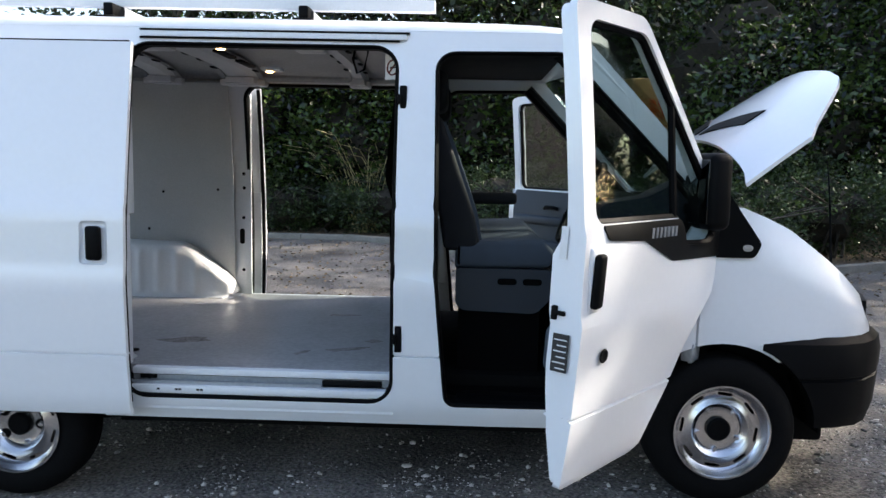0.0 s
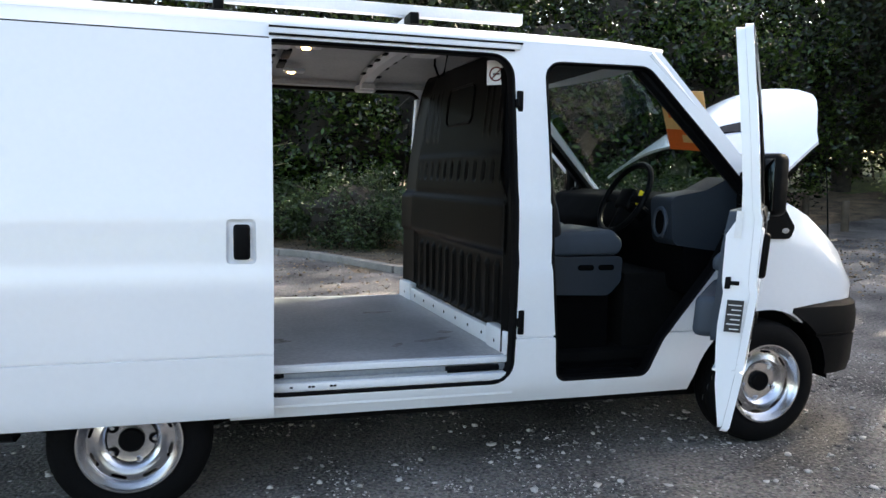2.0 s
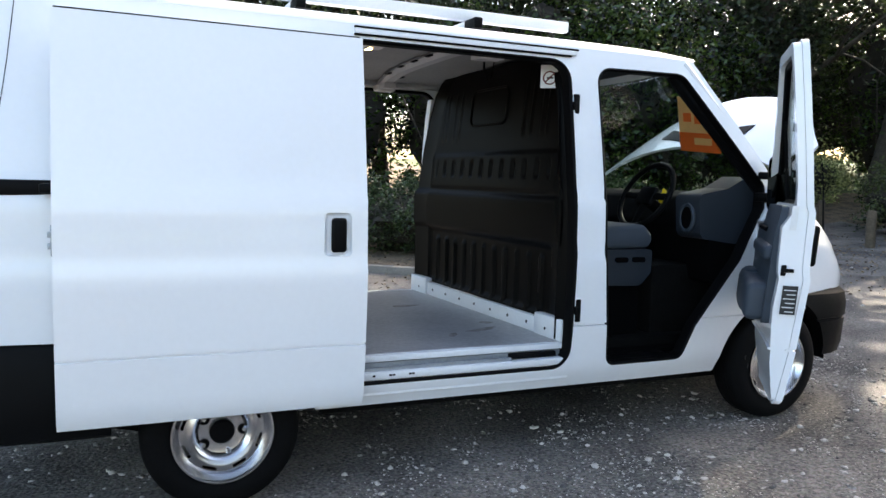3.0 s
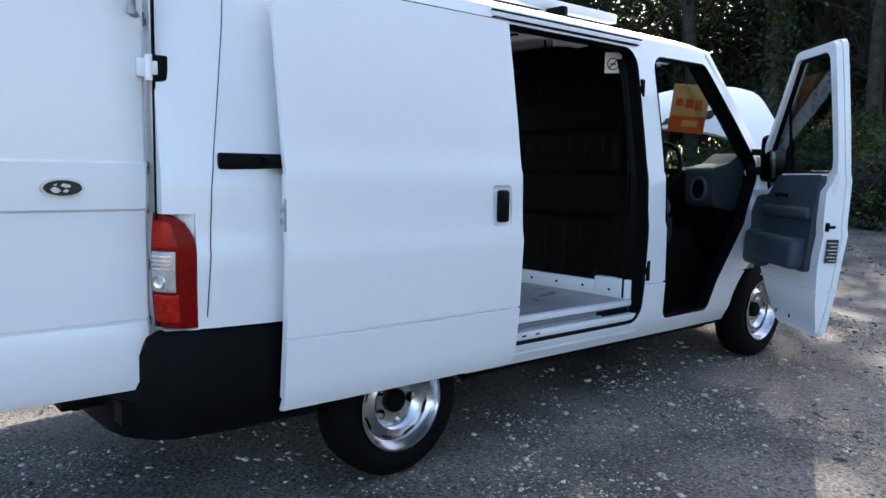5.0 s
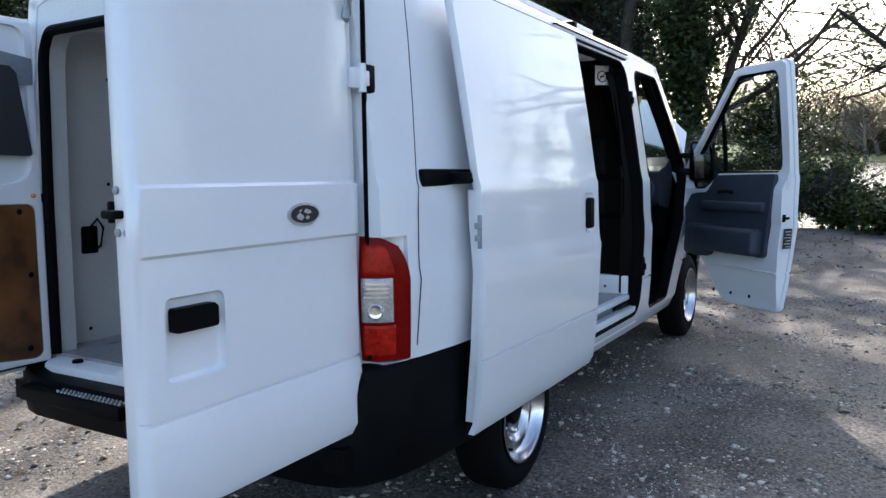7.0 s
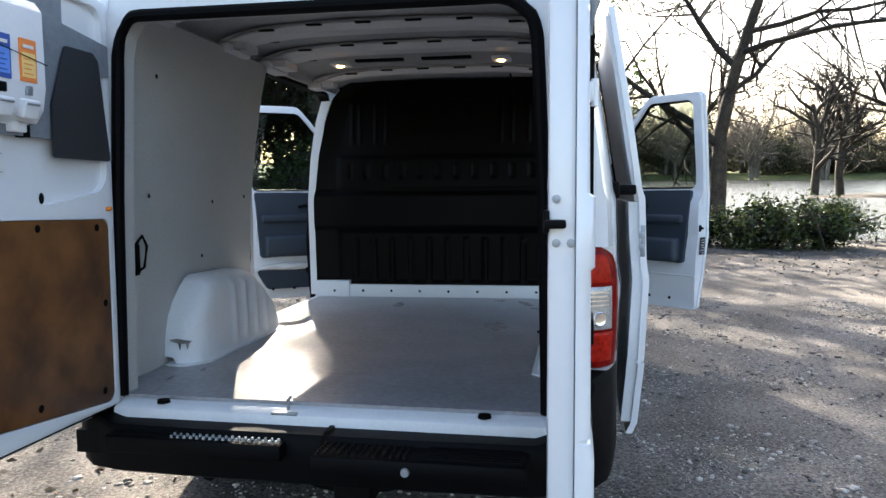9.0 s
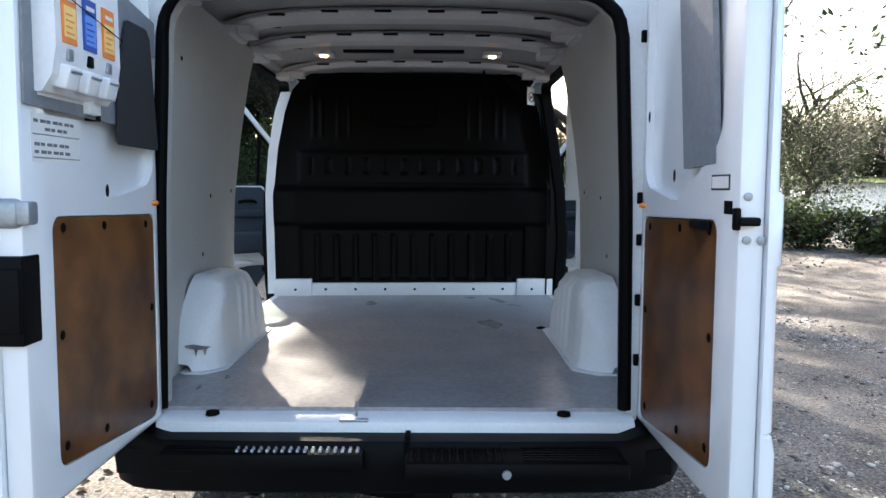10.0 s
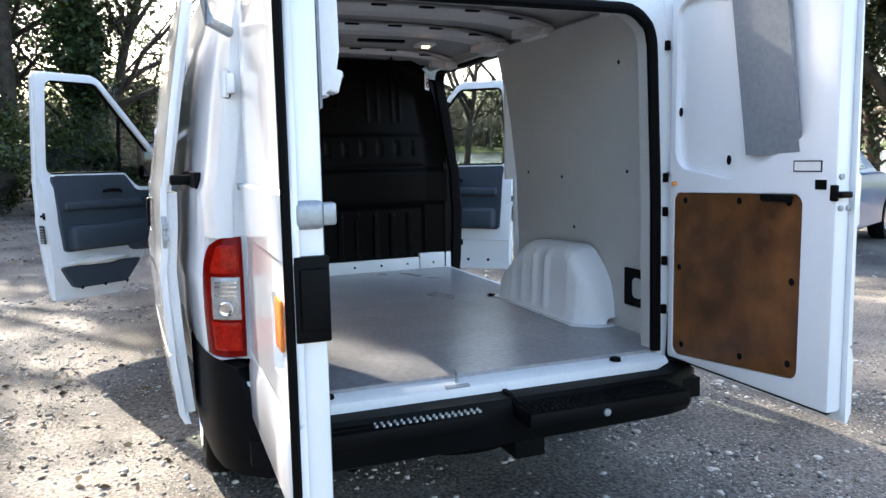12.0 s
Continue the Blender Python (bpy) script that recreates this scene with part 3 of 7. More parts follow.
for k, (x, y, a, b, t) in enumerate(((1.35, -0.52, 0.10, 0.035, 0.4), (1.15, -0.60, 0.05, 0.02, 1.0), (1.2, 0.25, 0.09, 0.03, 0.2), (1.45, -0.35, 0.04, 0.03, 0), (0.55, -0.42, 0.12, 0.05, 0.1), (-0.55, 0.62, 0.03, 0.012, 0.3), (-0.7, 0.72, 0.035, 0.012, 0.0))):
    ring = [(x + math.cos(w) * a * (1 + 0.25 * math.sin(3 * w + k)) * math.cos(t) - math.sin(w) * b * math.sin(t), y + math.cos(w) * a * math.sin(t) + math.sin(w) * b * (1 + 0.3 * math.cos(2 * w + k)) * math.cos(t)) for w in span(0, 2 * math.pi, 20)[:-1]]
    vp("floor_stain", prism(ring, 0.5649, 0.5656, "z"), M_STAIN)
vp("floor_ring", moved(merged(tube([(0.018 * math.cos(w), 0.018 * math.sin(w), 0) for w in span(0, 2 * math.pi, 14)[:-1]], 0.004, 6, True), box(-0.012, 0.012, -0.006, 0.006, -0.004, 0.006)), Matrix.Translation((0.40, -0.66, 0.572))), M_ENGINE)
bows = [(-0.66, 0.12), (0.01, 0.17), (0.50, 0.20), (1.22, 0.09)]
for x, w in bows:
    vp("roof_bow", slab(lambda i, j: (x + w * (-0.5, -0.3, 0.3, 0.5)[i], -0.78 + 1.56 * j / 14, 1.925 + 0.065 * (1 - ((j - 7) / 7) ** 4) + (0.0, -0.025, -0.025, 0.0)[i]), lambda i, j: (x + w * (-0.5, -0.3, 0.3, 0.5)[i], -0.78 + 1.56 * j / 14, 1.94 + 0.065 * (1 - ((j - 7) / 7) ** 4)), 4, 15), M_BOW, smooth=20)
    for e in (-1, 1):
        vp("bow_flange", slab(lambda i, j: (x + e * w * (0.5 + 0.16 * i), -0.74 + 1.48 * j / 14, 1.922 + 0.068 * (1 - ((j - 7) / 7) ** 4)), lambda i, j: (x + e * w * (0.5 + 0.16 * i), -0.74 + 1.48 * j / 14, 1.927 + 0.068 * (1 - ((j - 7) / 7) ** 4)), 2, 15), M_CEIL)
        for k in range(6):
            y = -0.55 + 0.22 * k + 0.03 * e
            vp("flange_slot", box(x + e * w * 0.58 - 0.012, x + e * w * 0.58 + 0.012, y - 0.035, y + 0.035, 1.914 + 0.068 * (1 - (y / 0.74) ** 4), 1.921 + 0.068 * (1 - (y / 0.74) ** 4), 0.002), M_RUBBER)
for s in (-1, 1):
    for x, w in bows:
        vp("bow_bracket", sided(merged(box(x - w * 0.7, x + w * 0.7, -0.80, -0.71, 1.885, 1.925, 0.012), prism([(x - w * 0.5, -0.80), (x + w * 0.5, -0.80), (x + w * 0.42, -0.64), (x - w * 0.42, -0.64)], 1.897, 1.93, "z")), s), M_BOW)
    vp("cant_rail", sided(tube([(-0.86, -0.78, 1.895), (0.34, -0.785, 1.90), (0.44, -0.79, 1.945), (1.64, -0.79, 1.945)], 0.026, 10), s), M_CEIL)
for y in (-0.43, 0.45):
    lamp = vp("load_lamp", box(0.69, 0.81, y - 0.05, y + 0.05, 1.945, 1.965, 0.008), M_WHITEP)
    vp("lamp_lens", moved(lathe([(0.022, 0.0), (0.018, -0.008), (0, -0.010)], 16, "z"), Matrix.Translation((0.735, y, 1.945))), M_LAMP, lamp, "lit warm lamp lens")
for y in (-0.12, 0.24):
    vp("ceiling_slot", box(0.645, 0.685, y - 0.16, y + 0.10, 1.948, 1.962, 0.003), M_PLASTIC)
vp("ceiling_wire", tube([(1.36, -0.42, 1.97), (1.35, -0.44, 1.90), (1.37, -0.45, 1.84), (1.40, -0.43, 1.86), (1.42, -0.42, 1.96)], 0.006, 6), M_RUBBER)

bz = [0.645, 0.70, 0.80, 0.92, 0.96, 1.0, 1.2, 1.24, 1.28, 1.45, 1.6, 1.75, 1.87, 1.97]


def bulk_half(z):
    return lerp([(0.6, 0.835), (1.2, 0.845), (1.5, 0.82), (1.75, 0.775), (1.88, 0.73), (1.96, 0.66), (1.995, 0.58)], z)


def bulk(y, z):
    """Where the bulkhead's pressed face stands at a point across and up."""
    low = smooth_step(0.655, 0.675, z) * smooth_step(1.012, 0.99, z) * smooth_step(0.70, 0.68, abs(y))
    d = -0.022 * low
    if low and z < 0.965:
        d += 0.016 * smooth_step(0.55, 0.75, math.cos(y * 2 * math.pi / 0.118)) * smooth_step(0.965, 0.94, z) * low
    d += 0.012 * smooth_step(1.012, 1.03, z) * smooth_step(1.255, 1.235, z)
    d -= 0.012 * smooth_step(1.25, 1.265, z)
    d += 0.010 * smooth_step(1.265, 1.29, z) * smooth_step(1.50, 1.475, z) * smooth_step(0.72, 0.68, abs(y))
    for w in (0.36, 0.43, 0.53, 0.58):
        d += 0.007 * smooth_step(0.014, 0.003, abs(abs(y - 0.03) - w)) * smooth_step(1.56, 1.60, z) * smooth_step(1.88, 1.84, z)
    slot = (y / 0.115) % 1.0
    d -= 0.012 * smooth_step(0.20, 0.08, abs(slot - 0.5)) * smooth_step(1.345, 1.36, z) * smooth_step(1.45, 1.435, z) * smooth_step(0.64, 0.62, abs(y))
    edge = abs(y) / bulk_half(z)
    d += (0.03 if y > 0 else 0.045 + 0.06 * smooth_step(1.2, 1.4, z)) * max(0, (edge - 0.84) / 0.16) ** 1.5
    return 1.585 - 0.045 * y / 0.87 + 0.10 * max(0, z - 1.2) ** 1.2 - d


ny, nz = 190, 110
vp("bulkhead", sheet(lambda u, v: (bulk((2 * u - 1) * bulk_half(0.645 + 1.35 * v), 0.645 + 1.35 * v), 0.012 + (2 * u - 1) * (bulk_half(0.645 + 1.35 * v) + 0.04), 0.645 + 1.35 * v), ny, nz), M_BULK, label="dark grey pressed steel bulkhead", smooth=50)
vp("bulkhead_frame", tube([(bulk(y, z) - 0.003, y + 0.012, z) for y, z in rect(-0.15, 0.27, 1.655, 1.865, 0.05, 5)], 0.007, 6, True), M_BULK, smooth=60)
def skewed(bm):
    """The bulkhead stands slightly askew across the floor."""
    for v in bm.verts:
        v.co.x -= 0.045 * v.co.y / 0.87
    return bm


strip = vp("kick_strip", skewed(merged(box(1.548, 1.582, -0.86, 0.86, 0.563, 0.645, 0.004), box(1.535, 1.585, -0.895, -0.66, 0.563, 0.672, 0.006), box(1.535, 1.585, 0.66, 0.895, 0.563, 0.672, 0.006))), M_JAMB)
for k in range(9):
    vp("strip_bolt", skewed(moved(lathe([(0.009, -0.003), (0.008, 0.0), (0, 0.001)], 10, "x"), Matrix.Translation((1.546 if abs(k - 4) < 4 else 1.534, -0.76 + 0.19 * k, 0.605)) @ Matrix.Diagonal((-1, 1, 1, 1)))), M_PLASTIC, strip)

fz = span(0.57, 1.86, 10)
vp("pillar_flange", slab(lambda i, j: (1.565 + 0.02 * i, bulk_half(fz[j]) + 0.052, fz[j]), lambda i, j: (1.565 + 0.02 * i, bulk_half(fz[j]) + 0.115, fz[j]), 3, len(fz)), M_JAMB)
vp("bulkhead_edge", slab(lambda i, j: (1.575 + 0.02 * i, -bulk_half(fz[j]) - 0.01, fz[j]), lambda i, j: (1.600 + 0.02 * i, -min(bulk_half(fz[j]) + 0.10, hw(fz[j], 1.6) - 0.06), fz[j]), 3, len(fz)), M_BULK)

# windscreen, cowl, bonnet, engine bay, bumper
vp("windscreen", slab(lambda i, j: (2.335 + 0.615 * i / 6 + 0.27 * (1 - (2 * j / 10 - 1) ** 2), (2 * j / 10 - 1) * (0.80 + 0.07 * i / 6), 1.965 - 0.69 * i / 6), lambda i, j: (2.33 + 0.615 * i / 6 + 0.27 * (1 - (2 * j / 10 - 1) ** 2), (2 * j / 10 - 1) * (0.80 + 0.07 * i / 6), 1.96 - 0.69 * i / 6), 7, 11), M_TINT)
for s in (-1, 1):
    vp("screen_pillar", sided(tube([(2.29, -0.825, 1.95), (2.6, -0.865, 1.63), (2.96, -0.905, 1.26)], 0.024, 10), s), M_PAINT)
    vp("pillar_trim", sided(tube([(2.25, -0.79, 1.90), (2.56, -0.83, 1.59), (2.90, -0.87, 1.24)], 0.035, 8), s), M_PLASTIC)
vp("screen_cowl", slab(lambda i, j: (2.93 + 0.14 * i / 3 + 0.24 * (1 - (2 * j / 12 - 1) ** 2), (2 * j / 12 - 1) * 0.88, 1.29 - 0.02 * i), lambda i, j: (2.93 + 0.14 * i / 3 + 0.24 * (1 - (2 * j / 12 - 1) ** 2), (2 * j / 12 - 1) * 0.88, 1.0), 4, 13), M_PLASTIC)
vp("engine_bay", merged(box(3.02, 3.58, -0.70, 0.70, 0.55, 0.90), box(3.1, 3.45, -0.3, 0.35, 0.85, 1.05, 0.04), box(3.1, 3.3, -0.68, -0.45, 0.85, 1.06, 0.02), box(3.05, 3.5, 0.42, 0.66, 0.85, 1.02, 0.02)), M_ENGINE)


def bonnet(u, v):
    y = 2 * v - 1
    s1 = lerp([(0, 0.78), (0.4, 0.75), (0.60, 0.70), (0.70, 0.63), (0.8, 0.53), (0.95, 0.37), (1, 0.33)], abs(y))
    s0 = 0.15 * (1 - y * y) ** 0.7
    s = s0 + (s1 - s0) * u
    c, a = 0.14 * (1 - y * y) - 0.05 * (s / 0.8) ** 2, radians(38)
    return (3.015 + s * math.cos(a) - c * math.sin(a), y * (0.87 - 0.04 * u), 1.37 + s * math.sin(a) + c * math.cos(a))


lid = vp("bonnet", sheet(bonnet, 22, 24, 0.018), M_PAINT, label="raised white bonnet")
vp("bonnet_grille", sheet(lambda u, v: Vector(bonnet(0.07 + 0.20 * v + (0.13 + 0.06 * v) * u, 0.48 - 0.20 * v)) + Vector((-0.016, 0, 0.012)), 6, 8, 0.006), M_PLASTIC, lid)
vp("bonnet_grille", sheet(lambda u, v: Vector(bonnet(0.07 + 0.20 * v + (0.13 + 0.06 * v) * u, 0.52 + 0.20 * v)) + Vector((-0.016, 0, 0.012)), 6, 8, 0.006), M_PLASTIC, lid)
BP = [(3.10, -0.945), (3.28, -0.94), (3.43, -0.92), (3.55, -0.87), (3.635, -0.79), (3.72, -0.66), (3.77, -0.45), (3.81, -0.2), (3.82, 0.0)]
BP = BP + [(x, -y) for x, y in BP[-2::-1]]
BZ = [(0.375, 0.06), (0.385, 0.03), (0.44, 0.014), (0.585, 0.004), (0.59, 0.014), (0.598, 0.014), (0.603, 0.002), (0.68, 0.0), (0.74, 0.012), (0.765, 0.04)]


def bump_pt(i, j, t):
    x, y = BP[i]
    a, b = Vector(BP[max(i - 1, 0)]), Vector(BP[min(i + 1, len(BP) - 1)])
    d = (b - a).normalized()
    nrm = Vector((d.y, -d.x))
    q = Vector((x, y)) - nrm * (BZ[j][1] + t)
    return (q.x, q.y, BZ[j][0])


bumper = vp("front_bumper", cut(slab(lambda i, j: bump_pt(i, j, 0), lambda i, j: bump_pt(i, j, 0.07), len(BP), len(BZ)), wheel_cut(2.933, 0.41), mirror(wheel_cut(2.933, 0.41))), M_PLASTIC, label="unpainted black front bumper")
vp("grille", slab(lambda i, j: (3.62 + 0.16 * (1 - (2 * i / 10 - 1) ** 2), -0.70 + 1.4 * i / 10, 0.69 + 0.2 * j / 3), lambda i, j: (3.56 + 0.16 * (1 - (2 * i / 10 - 1) ** 2), -0.70 + 1.4 * i / 10, 0.69 + 0.2 * j / 3), 11, 4), M_PLASTIC)

vp("radio_aerial", tube([(3.410, -0.800, 1.02), (3.381, -0.800, 1.329), (3.359, -0.800, 1.484)], [0.006, 0.004, 0.002], 6), M_PLASTIC)
# rear bumper with tread steps, wrapped round both corners
RP = [(-0.37, -0.975), (-0.6, -0.972), (-0.78, -0.962), (-0.90, -0.94), (-0.99, -0.89), (-1.05, -0.82), (-1.075, -0.72), (-1.085, -0.4), (-1.085, 0.0)]
RP = RP + [(x, -y) for x, y in RP[-2::-1]]


def rear_pt(i, j, t):
    a, b = Vector(RP[max(i - 1, 0)]), Vector(RP[min(i + 1, len(RP) - 1)])
    d = (b - a).normalized()
    inset = (0.05, 0.01, 0.0, 0.0, 0.012)[j]
    q = Vector(RP[i]) - Vector((-d.y, d.x)) * (inset + t)
    top = 0.705 if i < 4 or i > len(RP) - 5 else (0.69 if i in (4, len(RP) - 5) else (0.53 if i in (5, len(RP) - 6) else 0.505))
    return (q.x, q.y, (0.33, 0.35, 0.42, top - 0.02, top)[j])


rb = vp("rear_bumper", cut(slab(lambda i, j: rear_pt(i, j, 0), lambda i, j: rear_pt(i, j, 0.09), len(RP), 5), wheel_cut(0, 0.40), mirror(wheel_cut(0, 0.40))), M_PLASTIC, label="black plastic rear bumper with tread steps")
vp("step_base", box(-1.06, -0.90, -0.86, 0.86, 0.40, 0.475), M_PLASTIC, rb)
for y0, y1 in ((0.06, 0.70), (-0.70, -0.06)):
    xo = -1.135 if y0 > 0 else -1.205
    vp("step_tray", box(xo, -0.96, y0, y1, 0.43, 0.487, 0.012), M_PLASTIC, rb)
    if y0 < 0:
        vp("step_gusset", prism([(xo + 0.01, 0.44), (-1.0, 0.44), (-1.0, 0.515), (-1.06, 0.51)], y1 - 0.012, y1 + 0.004, "y"), M_PLASTIC, rb)
        vp("step_bolt", moved(lathe([(0.014, 0.0), (0.012, -0.008), (0, -0.009)], 12, "x"), Matrix.Translation((xo, -0.35, 0.455))), M_GALV, rb)
    for k in range(9):
        vp("step_rib", box(xo + 0.02 + 0.02 * k, xo + 0.027 + 0.02 * k, (y0 + 0.34 if y0 > 0 else y0 + 0.02), (y0 + 0.62 if y0 > 0 else y0 + 0.30), 0.487, 0.492), M_PLASTIC, rb)
    studs = bmesh.new()
    for a in range(7):
        for c in range(17 if y0 > 0 else 13):
            bmesh.ops.create_cone(studs, cap_ends=True, segments=6, radius1=0.006, radius2=0.004, depth=0.008, matrix=Matrix.Translation((xo + 0.02 + 0.022 * a, y0 + 0.02 + 0.022 * c if y0 > 0 else y1 - 0.02 - 0.022 * c, 0.491)))
    vp("tread_studs", studs, M_GALV if y0 > 0 else M_PLASTIC, rb)
vp("tow_bracket", box(-1.05, -0.9, -0.20, -0.08, 0.27, 0.36, 0.01), M_ENGINE)
vp("rear_valance", box(-0.95, -0.80, -0.85, 0.85, 0.34, 0.53), M_PLASTIC)
# under the floor: unseen parts, set low and dark to keep light off the ground
vp("floor_pan", box(-0.85, 2.9, -0.72, 0.72, 0.30, 0.52, 0.01), M_ENGINE)
for s in (-1, 1):
    vp("sill_box", sided(box(0.42, 2.42, -0.86, -0.66, 0.31, 0.45, 0.01), s), M_ENGINE)
    vp("leaf_spring", sided(tube([(-0.65, -0.56, 0.34), (-0.3, -0.56, 0.25), (0.0, -0.56, 0.22), (0.3, -0.56, 0.25), (0.65, -0.56, 0.34)], 0.03, 6), s), M_ENGINE)
vp("engine_tray", box(2.3, 3.5, -0.66, 0.66, 0.24, 0.9, 0.02), M_ENGINE)
vp("rear_axle", tube([(0, -0.78, 0.32), (0, -0.2, 0.32), (0, 0.2, 0.32), (0, 0.78, 0.32)], 0.05, 10), M_ENGINE)
vp("fuel_tank", box(0.6, 1.6, -0.55, 0.25, 0.22, 0.33, 0.04), M_ENGINE)
vp("exhaust_pipe", tube([(2.3, 0.35, 0.28), (0.6, 0.42, 0.27), (-0.3, 0.42, 0.30), (-0.85, 0.45, 0.27)], 0.032, 8), M_ENGINE)
vp("spare_wheel", moved(lathe([(0.12, -0.08), (0.30, -0.09), (0.32, -0.05), (0.32, 0.05), (0.30, 0.09), (0.12, 0.08)], 30, "z"), Matrix.Translation((-0.5, -0.05, 0.30))), M_TYRE)
LAMP = [(0, -0.946, -0.846), (0.25, -0.943, -0.872), (0.5, -0.928, -0.905), (0.75, -0.895, -0.936), (0.9, -0.865, -0.950), (1, -0.842, -0.957)]


def lamp_pt(u, z, out=0.0):
    """A point on the tail light's face, which wraps round the body's corner."""
    u *= 1 - 0.30 * max(0.0, (z - 0.95) / 0.142) ** 2.2
    x, y = lerp([(q[0], q[1]) for q in LAMP], u), lerp([(q[0], q[2]) for q in LAMP], u)
    d = Vector((-1.0, -u * 1.4, 0)).normalized()
    swell = 0.010 * math.sin(math.pi * max(0.0, min(1.0, (z - 0.716) / 0.376)))
    return (x + d.x * (out + swell), y + d.y * (out + swell), z)


def lamp_field(u0, u1, z0, z1, lift, corner=0.0):
    """A closed lens over a stretch of the lamp's face."""
    def top(u):
        return z1 - corner * max(0.0, (u - 0.55) / 0.45) ** 2.2
    us, vs = span(u0, u1, 10), span(0, 1, 14)
    return slab(lambda i, j: lamp_pt(us[i], z0 + (top(us[i]) - z0) * vs[j], lift - (0.004 if i in (0, 10) or j in (0, 14) else 0)), lambda i, j: lamp_pt(us[i], z0 + (top(us[i]) - z0) * vs[j], -0.02), 11, 15)


for s in (-1, 1):
    tl = vp("tail_light", sided(lamp_field(0, 1, 0.716, 1.092, 0.0, 0.03), s), M_RED, label="red tail light with a clear centre")
    for z0, z1 in ((0.735, 0.828), (0.978, 1.068)):
        vp("red_lens", sided(lamp_field(0.10, 0.76, z0, z1, 0.003, 0.03 if z1 > 1 else 0), s), M_REDLENS, tl, "bright red lamp field")
    clear = vp("clear_lens", sided(lamp_field(0.10, 0.72, 0.836, 0.968, 0.005), s), M_CLEAR, tl, "clear ribbed indicator and reversing lens")
    for q in range(4):
        zq = 0.912 + 0.0135 * q
        vp("lens_rib", sided(lamp_field(0.16, 0.66, zq - 0.003, zq + 0.003, 0.008), s), M_CHROME, clear)
    mid, ahead = Vector(lamp_pt(0.42, 0.870, 0.005)), Vector((-1.0, -0.6, 0)).normalized()
    vp("reverse_bowl", sided(moved(lathe([(0.024, 0.0), (0.020, 0.004), (0.010, 0.001), (0, 0.003)], 20, "z"), Matrix.Translation(mid) @ ahead.to_track_quat("Z", "Y").to_matrix().to_4x4()), s), M_CHROME, clear)


# ---- wheels ----
def wheel_meshes():
    tyre = lathe([(0.20, -0.09), (0.215, -0.10), (0.245, -0.105), (0.285, -0.100), (0.312, -0.085), (0.322, -0.07), (0.327, -0.04), (0.324, -0.036), (0.324, -0.030), (0.327, -0.026), (0.327, 0.026), (0.324, 0.03), (0.324, 0.036), (0.327, 0.04), (0.322, 0.055), (0.312, 0.062), (0.285, 0.068), (0.245, 0.070), (0.215, 0.068), (0.20, 0.06), (0.20, -0.09)], 56)
    rim = lathe([(0.212, -0.102), (0.214, -0.108), (0.206, -0.108), (0.200, -0.098), (0.192, -0.075), (0.178, -0.062), (0.155, -0.062), (0.140, -0.068), (0.125, -0.074), (0.110, -0.064), (0.098, -0.050), (0.075, -0.046), (0.045, -0.048), (0.0, -0.048), (0.0, -0.02), (0.12, -0.02), (0.17, -0.03), (0.20, 0.0), (0.205, -0.08), (0.212, -0.102)], 60)
    slots = [moved(prism(rounded([(-0.033, -0.007), (0.033, -0.007), (0.033, 0.007), (-0.033, 0.007)], 0.0065, 4), -0.2, 0.1), Matrix.Rotation(math.pi * 2 * k / 8, 4, "Y") @ Matrix.Translation((0, 0, 0.165))) for k in range(8)]
    rim = cut(rim, *slots)
    cap = lathe([(0.052, -0.040), (0.052, -0.062), (0.044, -0.069), (0.0, -0.070)], 28)
    nut = lathe([(0.012, -0.045), (0.012, -0.056), (0.008, -0.061), (0.0, -0.061)], 6)
    for b in (tyre, rim, cap, nut):
        bmesh.ops.scale(b, vec=(0.95, 1.0, 0.95), verts=b.verts)
    bmesh.ops.scale(rim, vec=(0.975, 1.0, 0.975), verts=rim.verts)
    return tyre, rim, cap, nut


tyre, rim, cap, nut = [to_mesh(b, "wheel_part") for b in wheel_meshes()]
recess = to_mesh(lathe([(0.024, -0.046), (0.0215, -0.053), (0.019, -0.050), (0.0, -0.049)], 18), "recess")
for me, m in ((recess, M_RUBBER), (tyre, M_TYRE), (rim, M_STEEL), (cap, M_RUBBER), (nut, M_STEEL)):
    me.materials.append(m)
    me.polygons.foreach_set("use_smooth", [True] * len(me.polygons))
    me.set_sharp_from_angle(angle=radians(40))
for x in (0.0, 2.933):
    for s in (-1, 1):
        w = new("wheel", tyre)
        w.parent = van
        w.matrix_basis = Matrix.Translation((x + (0.012 if x else 0), -0.845 if s < 0 else 0.80, 0.309)) @ Matrix.Rotation(0 if s < 0 else math.pi, 4, "Z") @ Matrix.Rotation(0.35 + x, 4, "Y")
        tagged(w, "black tyre on a silver steel wheel")
        for name, me in (("rim", rim), ("hub_cap", cap)):
            new(name, me).parent = w
        for k in range(5):
            n = new("wheel_nut", nut)
            n.parent = w
            n.matrix_basis = Matrix.Rotation(math.pi * 2 * k / 5, 4, "Y") @ Matrix.Translation((0, 0, 0.086))
            if not x and k != 2:
                r = new("nut_recess", recess)
                r.parent = w
                r.matrix_basis = n.matrix_basis.copy()


